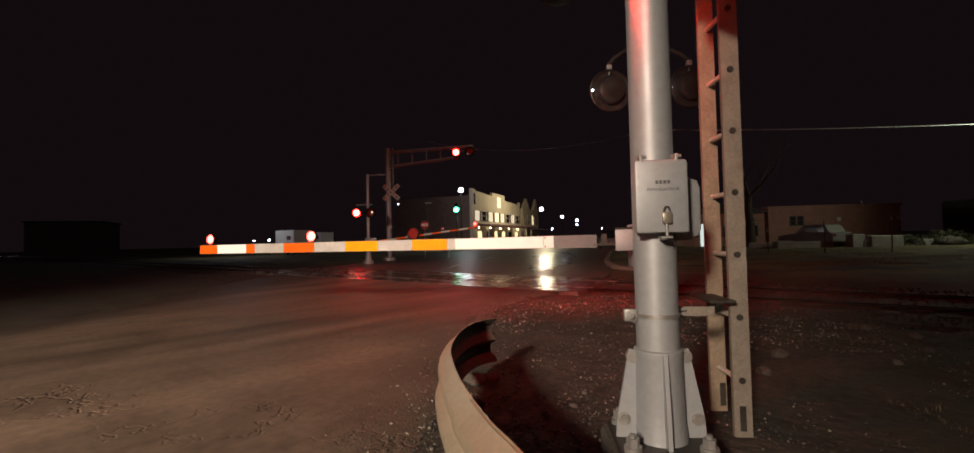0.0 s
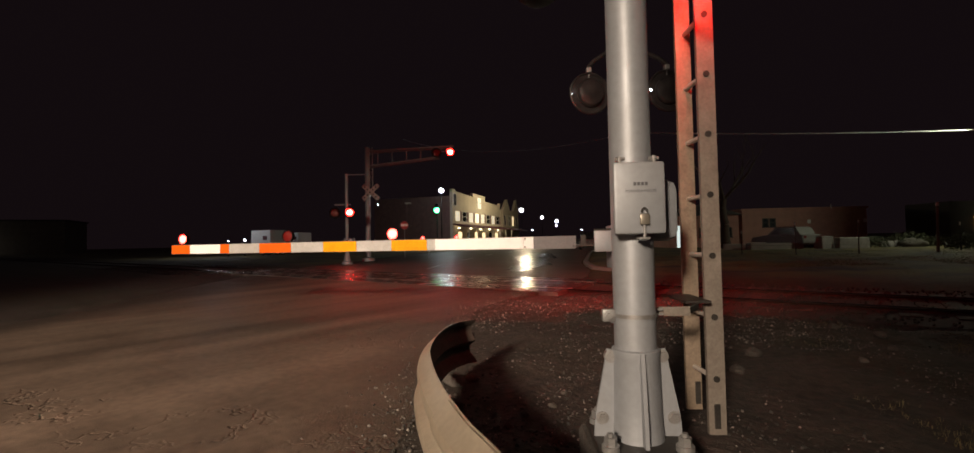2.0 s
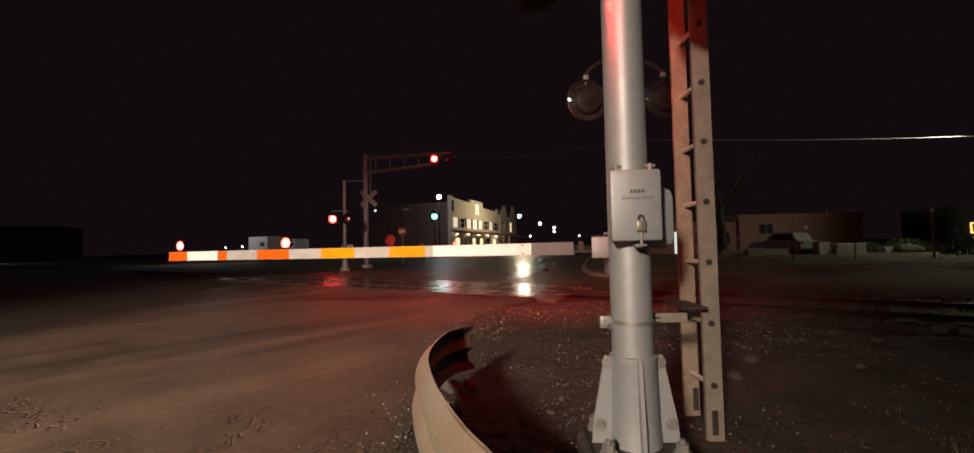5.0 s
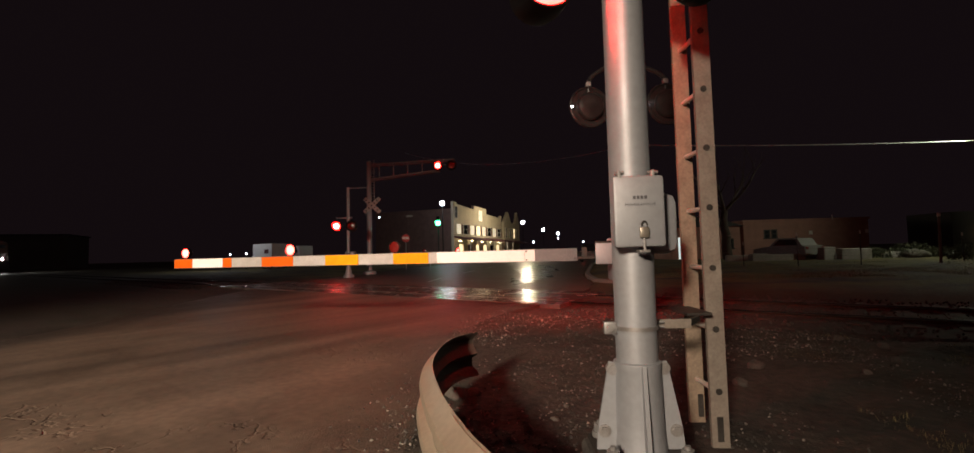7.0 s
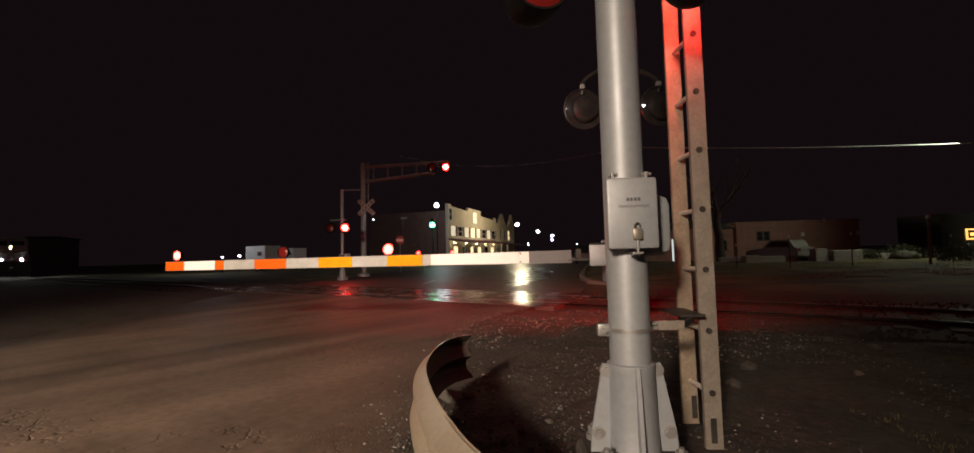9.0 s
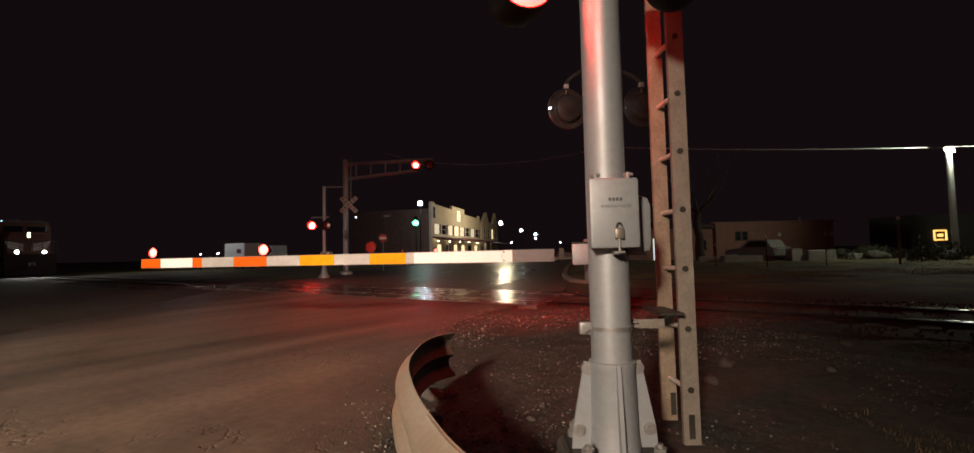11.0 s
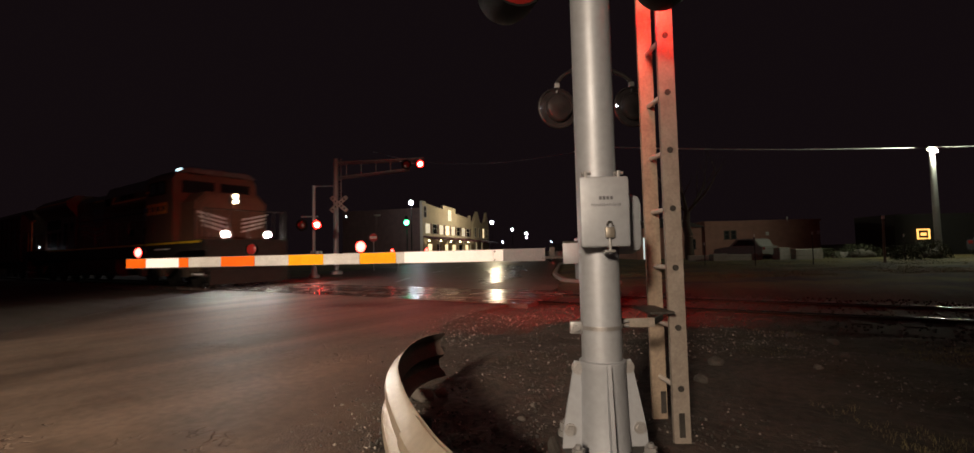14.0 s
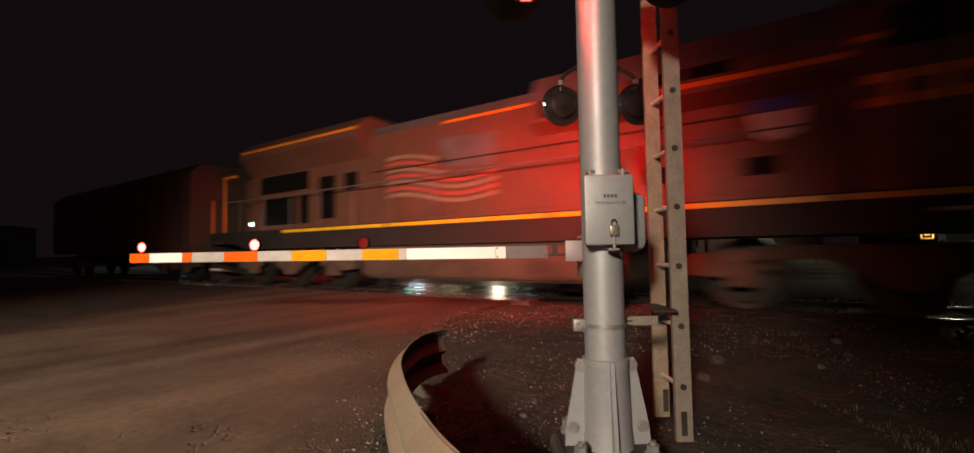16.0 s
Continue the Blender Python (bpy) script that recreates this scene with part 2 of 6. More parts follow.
M_DISC = mat("dull_black_lamp_back", (0.030, 0.026, 0.027), 0.32, vary=0.3, scale=14, dirt=(0.07, 0.06, 0.055), dirt_amount=0.5, dirt_scale=9)
M_PEEP = glow("peephole_glow", (0.82, 0.9, 1.0), 14)
M_BLACK = mat("matt_black_paint", (0.008, 0.008, 0.008), 0.6, vary=0.3, scale=9)
M_BLACK.node_tree.nodes["Principled BSDF"].inputs["Specular IOR Level"].default_value = 0.08
M_DARKSTEEL = mat("dark_steel", (0.06, 0.055, 0.05), 0.55, 0.6, vary=0.3, scale=12)
M_BRASS = mat("dull_brass", (0.34, 0.31, 0.26), 0.45, 0.7, vary=0.2, scale=30)
M_INK = mat("cast_lettering", (0.10, 0.10, 0.11), 0.6)
M_LENS_OFF = mat("unlit_red_lens", (0.16, 0.012, 0.010), 0.12, vary=0.1)
M_LENS_ON = glow("lit_red_lens", (1.0, 0.0003, 0.0002), 620)
M_LENS_TRACK = glow("lit_red_lens_to_track", (1.0, 0.0006, 0.0004), 2700)
M_LENS_BACK = glow("lit_red_lens_behind", (1.0, 0.0006, 0.0004), 560)
M_LENS_BEHIND = glow("lit_red_lens_by_ladder", (1.0, 0.0006, 0.0004), 170)
M_LENS_NEAR = glow("lit_red_lens_overhead", (1.0, 0.0006, 0.0004), 100)
M_LENS_HOT = glow("lit_lens_centre", (1.0, 0.32, 0.24), 130)
M_LENS_FAR = glow("lit_red_lens_across", (1.0, 0.0012, 0.0008), 160)
M_LENS_ARM = glow("lit_red_arm_lamp", (1.0, 0.004, 0.003), 9)
M_ARM_METAL = mat("dull_arm_metal", (0.14, 0.135, 0.14), 0.55, 0.3, vary=0.2, scale=6)
M_ARM_HOT = glow("arm_lamp_centre", (1.0, 0.16, 0.13), 4.5)
M_WHITE_SHEET = mat("white_sheeting", (0.50, 0.49, 0.47), 0.35, vary=0.15, scale=6, dirt=(0.26, 0.24, 0.22), dirt_amount=0.5)
M_WHITE_NEW = mat("new_white_sheeting", (0.96, 0.96, 0.95), 0.35, vary=0.05, scale=6)
M_ORANGE_SHEET = mat("orange_red_sheeting", (0.82, 0.13, 0.006), 0.55, vary=0.12, scale=6)
M_YELLOW_SHEET = mat("orange_yellow_sheeting", (0.92, 0.38, 0.004), 0.55, vary=0.12, scale=6)
for m in (M_ORANGE_SHEET, M_YELLOW_SHEET):
    m.node_tree.nodes["Principled BSDF"].inputs["Specular IOR Level"].default_value = 0.08
M_LADDER_RUNG = mat("worn_rung", (0.62, 0.57, 0.52), 0.5, 0.3, vary=0.15, scale=20)
M_LADDER_BACK = mat("brown_stained_ladder", (0.30, 0.235, 0.175), 0.6, 0.2, vary=0.2, scale=9, dirt=(0.10, 0.07, 0.05), dirt_amount=0.5, dirt_scale=8)
M_FOOTING = mat("soiled_concrete", (0.07, 0.062, 0.055), 0.9, vary=0.4, scale=6, bump=0.6)

# ---------------------------------------------------------------- mesh tools


def part(name, bm, material, parent=None, label="", smooth=False):
    """Links a bmesh as one mesh object, under a thing or a part."""
    me = bpy.data.meshes.new(name)
    bmesh.ops.recalc_face_normals(bm, faces=bm.faces)
    bm.to_mesh(me)
    bm.free()
    mats = material if isinstance(material, (list, tuple)) else [material]
    for m in mats:
        me.materials.append(m)
    if smooth:
        me.shade_smooth()
        me.set_sharp_from_angle(angle=radians(38))
    ob = new(name, me)
    if parent:
        ob.parent = parent
    if label:
        ob["label"] = label
    return ob


def thing(name, m, label, category, group="", kind=""):
    """An Empty at the base of a thing."""
    ob = new(name)
    ob.empty_display_size = 0.2
    ob.matrix_basis = m
    return tagged(ob, label, category, group, kind)


def box(bm, x0, x1, y0, y1, z0, z1, bev=0.0, m=None):
    r = bmesh.ops.create_cube(bm, size=1.0)
    vs = r["verts"]
    for v in vs:
        v.co = Vector((x0 + (v.co.x + 0.5) * (x1 - x0), y0 + (v.co.y + 0.5) * (y1 - y0), z0 + (v.co.z + 0.5) * (z1 - z0)))
    if bev:
        es = list({e for v in vs for e in v.link_edges})
        r2 = bmesh.ops.bevel(bm, geom=es, offset=bev, segments=2, affect="EDGES", profile=0.5)
        vs = list({v for f in r2["faces"] for v in f.verts} | {v for v in vs if v.is_valid})
    if m is not None:
        bmesh.ops.transform(bm, matrix=m, verts=[v for v in vs if v.is_valid])
    return bm


def tube(bm, a, b, r0, r1=None, n=16, caps=True):
    """A round bar from a to b."""
    a, b = Vector(a), Vector(b)
    r1 = r0 if r1 is None else r1
    q = (b - a).to_track_quat("Z", "Y").to_matrix()
    rings = []
    for c, r in ((a, r0), (b, r1)):
        rings.append([bm.verts.new(c + q @ Vector((r * math.cos(2 * math.pi * k / n), r * math.sin(2 * math.pi * k / n), 0))) for k in range(n)])
    for k in range(n):
        bm.faces.new((rings[0][k], rings[0][(k + 1) % n], rings[1][(k + 1) % n], rings[1][k]))
    if caps:
        bm.faces.new(rings[0][::-1])
        bm.faces.new(rings[1])
    return bm


def prism(bm, outline, h0, h1, axis="y"):
    """An outline in a plane, thickened along the third axis."""
    def pt(u, v, h):
        return {"y": (u, h, v), "z": (u, v, h), "x": (h, u, v)}[axis]
    lo = [bm.verts.new(pt(u, v, h0)) for u, v in outline]
    hi = [bm.verts.new(pt(u, v, h1)) for u, v in outline]
    n = len(outline)
    for k in range(n):
        bm.faces.new((lo[k], lo[(k + 1) % n], hi[(k + 1) % n], hi[k]))
    bm.faces.new(lo[::-1])
    bm.faces.new(hi)
    return bm


def lathe(bm, profile, n=24, axis="y"):
    """A profile of (radius, along) turned round an axis; ends on the axis close it."""
    rings = []
    for r, h in profile:
        ring = []
        for k in range(n if r > 1e-6 else 1):
            a = 2 * math.pi * k / n
            c, s = r * math.cos(a), r * math.sin(a)
            ring.append(bm.verts.new({"y": (c, h, s), "z": (c, s, h), "x": (h, c, s)}[axis]))
        rings.append(ring)
    for p, q in zip(rings, rings[1:]):
        for k in range(n):
            a, b = p[k % len(p)], p[(k + 1) % len(p)]
            c, d = q[(k + 1) % len(q)], q[k % len(q)]
            vs = []
            for v in (a, b, c, d):
                if v not in vs:
                    vs.append(v)
            if len(vs) > 2:
                bm.faces.new(vs)
    return bm


def B():
    return bmesh.new()


def bolt(parent, x, y, z, r=0.016, axis="y", material=None, h=0.02):
    bm = B()
    d = {"y": Vector((0, -h, 0)), "x": Vector((-h, 0, 0)), "z": Vector((0, 0, h))}[axis]
    c = Vector((x, y, z))
    tube(bm, c, c + d * 0.25, r * 1.5, n=14)
    tube(bm, c + d * 0.25, c + d, r, n=6)
    return part("bolt", bm, material or M_GALV, parent)


def stone_mesh(name, seed, rough=0.25, sub=2):
    rnd = random.Random(seed)
    bm = B()
    bmesh.ops.create_icosphere(bm, subdivisions=sub, radius=1.0)
    off = Vector((rnd.random() * 50, rnd.random() * 50, rnd.random() * 50))
    for v in bm.verts:
        v.co *= 1 + rough * noise.noise(v.co * 1.3 + off) + rough * 0.5 * noise.noise(v.co * 3 + off)
        v.co.z *= 0.7
    me = bpy.data.meshes.new(name)
    bm.to_mesh(me)
    bm.free()
    me.materials.append(M_STONE)
    me.shade_smooth()
    return me


# ---------------------------------------------------------------- ground, road, railway
RAIL_NEAR, RAIL_FAR, TRACK = 8.38, 9.88, 9.13
ROAD_RIGHT = [(-1.0, -30), (-0.80, 0.0), (-0.56, 2.4), (-0.66, 4.0), (-0.55, 6.9), (-0.1, 8.2), (0.6, 9.2), (1.4, 11), (2.0, 12.7), (2.42, 14.6), (2.9, 20), (5.6, 35), (12, 60), (25.2, 110), (52, 210)]
ROAD_LEFT = [(-8.5, -30), (-7.2, 0.0), (-6.9, 2.4), (-6.9, 4.0), (-7.0, 6.9), (-7.3, 8.2), (-7.6, 9.2), (-8.0, 11), (-8.4, 12.7), (-8.7, 14.6), (-9.0, 20), (-8.4, 35), (-4.6, 60), (8.6, 110), (35, 210)]


def road_edges(d):
    ds = [p[1] for p in ROAD_RIGHT]
    return float(np.interp(d, ds, [p[0] for p in ROAD_LEFT])), float(np.interp(d, ds, [p[0] for p in ROAD_RIGHT]))


def ground_height(x, y):
    """Height of the dirt: level, a little lower under the road, mounded by the track."""
    d, r = x * FX + y * FY, x * RX + y * RY
    z = 0.0
    far = math.hypot(x, y)
    if far < 40:
        z += 0.035 * noise.noise(Vector((x * 0.55, y * 0.55, 0))) + 0.030 * noise.noise(Vector((x * 2.1, y * 2.1, 3))) + 0.022 * noise.noise(Vector((x * 6, y * 6, 5)))
    lo, hi = road_edges(d)
    inside = min(r - lo, hi - r)
    k = min(1.0, max(0.0, (inside - 0.02) / 0.25))
    near = min(1.0, max(0.0, (inside + 0.8) / 0.8))
    z = (z * (1 - 0.7 * near)) * (1 - k) - 0.09 * k
    t = abs(y - TRACK)
    if t < 2.6:
        z = min(z, -0.10 - 0.07 * min(1.0, (2.6 - t) / 0.5))
    return z - 0.012


def ground():
    rnd = random.Random(4)
    def axis_steps(near_lo, near_hi, step, far_lo, far_hi):
        out = list(np.arange(near_lo, near_hi, step))
        s, v = step, near_hi
        while v < far_hi:
            out.append(v)
            s *= 1.22
            v += s
        out.append(far_hi)
        s, v = step, near_lo
        pre = []
        while v > far_lo:
            s *= 1.22
            v -= s
            pre.append(max(v, far_lo))
        return pre[::-1] + out
    xs = axis_steps(-6.0, 5.0, 0.075, -1500, 1500)
    ys = axis_steps(0.2, 9.0, 0.075, -1500, 1500)
    vs = [(x, y, ground_height(x, y)) for y in ys for x in xs]
    w = len(xs)
    fs = [(j * w + i, j * w + i + 1, (j + 1) * w + i + 1, (j + 1) * w + i) for j in range(len(ys) - 1) for i in range(w - 1)]
    me = bpy.data.meshes.new("ground")
    me.from_pydata(vs, [], fs)
    me.materials.append(M_SOIL)
    me.shade_smooth()
    return tagged(new("ground", me), "dark bare dirt with gravel and patches of short grass", "ground", kind="structure")


ground()


def strip(name, d0, d1, step, z, material, label, category, inset=(0.0, 0.0), thick=0.08, cut=None):
    """A stretch of roadway between its edges, with a little thickness at the rim."""
    bm = B()
    rows = []
    ds = list(np.arange(d0, d1, step)) + [d1]
    for d in ds:
        lo, hi = road_edges(d)
        lo, hi = lo + inset[0], hi - inset[1]
        row = []
        n = 14
        for k in range(n + 1):
            r = lo + (hi - lo) * k / n
            ragged = 0.05 * noise.noise(Vector((d * 1.7, k * 9.0, 1))) if k in (0, n) else 0
            p = sp(r + ragged, d, z - 0.02 * abs(2 * k / n - 1) ** 2)
            row.append(bm.verts.new(p))
        rows.append(row)
    for a, b in zip(rows, rows[1:]):
        for k in range(len(a) - 1):
            bm.faces.new((a[k], a[k + 1], b[k + 1], b[k]))
    if cut:
        bmesh.ops.bisect_plane(bm, geom=bm.verts[:] + bm.edges[:] + bm.faces[:], plane_co=(0, cut[0], 0), plane_no=(0, cut[1], 0), clear_outer=True)
    edge = [e for e in bm.edges if e.is_boundary]
    ex = bmesh.ops.extrude_edge_only(bm, edges=edge)
    for v in ex["geom"]:
        if isinstance(v, bmesh.types.BMVert):
            v.co.z -= thick
    return tagged(part(name, bm, material), label, category, kind="structure")


strip("road", -28, 20, 0.35, 0.0, M_ROAD, "brown worn asphalt road with crazed cracks", "road", cut=(TRACK - 1.43, 1))
strip("road_across", 9.0, 205, 1.2, 0.002, M_WET, "damp dark asphalt street beyond the railway crossing", "road", cut=(TRACK + 1.43, -1))


def railway():
    bed = B()
    prof = [(-2.4, -0.17), (-1.9, -0.03), (-1.3, -0.02), (1.3, -0.02), (1.9, -0.03), (2.4, -0.17)]
    xs = [-260, -120, -60, -30, -16, -11, -4, 0, 4, 8, 14, 30, 60, 120, 260]
    rows = []
    for x in xs:
        rows.append([bed.verts.new((x, TRACK + o, z - 0.045)) for o, z in prof])
    for a, b in zip(rows, rows[1:]):
        for k in range(len(prof) - 1):
            bed.faces.new((a[k], a[k + 1], b[k + 1], b[k]))
    tb = tagged(part("track_bed", bed, M_BALLAST), "dark stone ballast bed of the railway", "track bed", kind="structure")
    for nm, y in (("rail", RAIL_NEAR), ("rail", RAIL_FAR)):
        th = thing("rail", pose(0, y, 0), "steel rail with a polished head and rusty web", "rail", "running rails", "structure")
        bm = B()
        prism(bm, [(-0.036, -0.02), (-0.036, -0.004), (-0.028, 0.0), (0.028, 0.0), (0.036, -0.004), (0.036, -0.02)], -260, 260, "x")
        part("rail_head", bm, M_RAILHEAD, th)
        bm = B()
        prism(bm, [(-0.034, -0.0225), (0.034, -0.0225), (0.010, -0.045), (0.010, -0.14), (0.07, -0.155), (0.07, -0.17), (-0.07, -0.17), (-0.07, -0.155), (-0.010, -0.14), (-0.010, -0.045)], -260, 260, "x")
        part("rail_web", bm, M_RUST, th)
    # timber sleepers on the open track
    tie = B()
    box(tie, -0.11, 0.11, -1.3, 1.3, -0.16, -0.048, 0.01)
    me = None
    for k in range(-60, 70):
        x = k * 0.55
        if -19.2 < x < -4.2:
            continue
        if me is None:
            first = part("sleeper", tie, M_TIE, tb)
            me = first.data
            ob = first
        else:
            ob = new("sleeper", me)
            ob.parent = tb
        ob.matrix_basis = pose(x, TRACK, 0, 0, 0, random.uniform(-1, 1))


railway()


def crossing_panels():
    """Precast panels that carry the road over the rails: outside, between and beyond."""
    th = thing("crossing_panels", pose(0, TRACK, 0), "dark damp concrete panels set flush between the rails", "crossing surface", kind="structure")
    spans = [(-1.42, -0.84), (-0.66, 0.66), (0.84, 1.42)]
    x = -18.9
    while x < -4.6:
        for y0, y1 in spans:
            bm = B()
            sk = -0.12
            prism(bm, [(x + 0.012 + sk * y0, y0), (x + 2.38 + sk * y0, y0), (x + 2.38 + sk * y1, y1), (x + 0.012 + sk * y1, y1)], -0.16, 0.006 + random.uniform(-0.003, 0.004), "z")
            part("panel", bm, M_PANEL, th)
        x += 2.4


crossing_panels()


def kerb(points, name, label):
    bm = B()
    rows = []
    for i, (r, d) in enumerate(points):
        a = Vector(points[max(i - 1, 0)])
        b = Vector(points[min(i + 1, len(points) - 1)])
        t = (b - a).normalized()
        nrm = Vector((t.y, -t.x))
        row = []
        for o, z in ((0, -0.05), (0.0, 0.06), (0.03, 0.085), (0.18, 0.085), (0.18, -0.05)):
            row.append(bm.verts.new(sp(r + nrm.x * o, d + nrm.y * o, z)))
        rows.append(row)
    for a, b in zip(rows, rows[1:]):
        for k in range(4):
            bm.faces.new((a[k], a[k + 1], b[k + 1], b[k]))
    bm.faces.new(rows[0])
    bm.faces.new(rows[-1])
    return tagged(part(name, bm, M_KERB), label, "kerb", kind="structure")


kerb([(3.9, 13.5), (3.0, 14.4), (2.62, 15.6), (2.72, 17.5), (3.0, 20), (5.7, 35), (12.1, 60), (25.3, 110)], "kerb", "pale concrete kerb curving round the street corner")


def lane_lines():
    for k in range(7):
        d = 17 + k * 7.5
        lo, hi = road_edges(d)
        c0 = (lo + hi) / 2
        lo2, hi2 = road_edges(d + 2.6)
        c1 = (lo2 + hi2) / 2
        bm = B()
        a, b, c, e = sp(c0 - 0.06, d, 0.008), sp(c0 + 0.06, d, 0.008), sp(c1 + 0.06, d + 2.6, 0.008), sp(c1 - 0.06, d + 2.6, 0.008)
        lo_v = [bm.verts.new(p) for p in (a, b, c, e)]
        hi_v = [bm.verts.new(p + Vector((0, 0, 0.004))) for p in (a, b, c, e)]
        for q in range(4):
            bm.faces.new((lo_v[q], lo_v[(q + 1) % 4], hi_v[(q + 1) % 4], hi_v[q]))
        bm.faces.new(hi_v)
        tagged(part("lane_line", bm, M_PAINT), "worn white dash painted on the street", "road marking", "lane dashes", "structure")


lane_lines()


def puddles():
    """Thin films of rain water on the street and at the crossing."""
    rnd = random.Random(31)
    for r, d, w, l in ((1.0, 24.0, 0.9, 5.5), (1.9, 31.0, 0.8, 5.0), (0.3, 17.0, 0.5, 1.8), (-6.1, 15.6, 0.7, 0.9)):
        bm = B()
        n = 40
        rim = []
        for k in range(n):
            a = 2 * math.pi * k / n
            q = 1 + 0.7 * noise.noise(Vector((math.cos(a) * 1.6 + r, math.sin(a) * 1.6 + d, 2)))
            rim.append(sp(r + w * q * math.cos(a), d + l * q * math.sin(a), 0.007))
        low = [bm.verts.new(v - Vector((0, 0, 0.012))) for v in rim]
        top = [bm.verts.new(v) for v in rim]
        for k in range(n):
            bm.faces.new((low[k], low[(k + 1) % n], top[(k + 1) % n], top[k]))
        bm.faces.new(top)
        tagged(part("puddle", bm, M_PUDDLE), "shallow dark puddle on the damp street", "puddle", "puddles on the street", "structure")


puddles()

# ---------------------------------------------------------------- crossing signals
FLIPS = []   # lamp lenses that turn between their lit and unlit side: (object, place, lit in the first half)


def flasher(parent, x, y, z, face=180.0, r=0.152, disc=0.30, first=True, lit=None, moving=True, dark_label="", tilt=0.0, deep=1.0):
    """A round signal lamp: black disc, housing, hood and a turning lens. face: degrees from straight away."""
    hold = part("flasher_lamp", lamp_shell(r, disc, deep), M_BLACK, parent, dark_label or "black round signal lamp with a hood", smooth=True)
    hold.matrix_basis = pose(x, y, z, tilt, 0, face)
    bm = B()
    lathe(bm, [(0, -0.02), (r * 0.56, -0.014)], 28)
    for f in bm.faces:
        f.material_index = 2
    lathe(bm, [(r * 0.56, -0.014), (r * 0.8, -0.008), (r * 0.978, 0.0)], 28)
    n0 = len(bm.faces)
    lathe(bm, [(r * 0.978, 0.0005), (r * 0.8, 0.008), (r * 0.5, 0.016), (0, 0.02)], 28)
    bm.faces.ensure_lookup_table()
    for f in bm.faces[n0:]:
        f.material_index = 1
    lens = part("lens", bm, [lit or M_LENS_ON, M_LENS_OFF, M_ARM_HOT if lit is M_LENS_NEAR else M_LENS_HOT], hold, "round red signal lens")
    if moving:
        FLIPS.append((lens, (0, -0.035, 0), first))
    else:
        lens.matrix_basis = pose(0, -0.02, 0)
    return hold


def lamp_shell(r, disc, deep=1.0):
    """Housing closed behind, disc and hood, open to -y."""
    bm = B()
    lathe(bm, [(0, 0.19 * deep), (r * 0.55, 0.185 * deep), (r * 0.95, 0.15 * deep), (r * 1.04, 0.10 * deep), (r * 1.06, 0.0), (r * 1.06, -0.045), (r * 0.98, -0.045), (r * 0.98, 0.08 * deep), (r * 0.6, 0.15 * deep), (0, 0.155 * deep)], 28)
    if disc > r * 1.1:
        lathe(bm, [(r * 1.05, 0.012), (disc, 0.012), (disc, 0.002), (r * 1.05, 0.002)], 36)
    # hood over the upper half
    n = 18
    rows = []
    for k in range(n + 1):
        a = math.radians(-10 + 200 * k / n)
        reach = 0.24 * max(0.1, math.sin(math.pi * k / n)) ** 0.6
        ring = []
        for rr in (r * 1.06, r * 1.09):
            for h in (-0.03, -0.03 - reach):
                ring.append(bm.verts.new((rr * math.cos(a), h, rr * math.sin(a))))
        rows.append(ring)
    for a, b in zip(rows, rows[1:]):
        for i, j in ((0, 1), (1, 3), (3, 2), (2, 0)):
            bm.faces.new((a[i], a[j], b[j], b[i]))
    return bm


def letters(text, size, parent, m, material):
    cu = bpy.data.curves.new("lettering", "FONT")
    cu.body, cu.size, cu.extrude, cu.align_x = text, size, 0.0012, "CENTER"
    cu.space_character = 1.25
    tmp = bpy.data.objects.new("lettering", cu)
    scene.collection.objects.link(tmp)
    bpy.context.view_layer.update()
    me = bpy.data.meshes.new_from_object(tmp.evaluated_get(bpy.context.evaluated_depsgraph_get()))
    bpy.data.objects.remove(tmp)
    me.materials.append(material)
    ob = new("lettering", me)
    ob.parent = parent
    ob.matrix_basis = m
    return ob


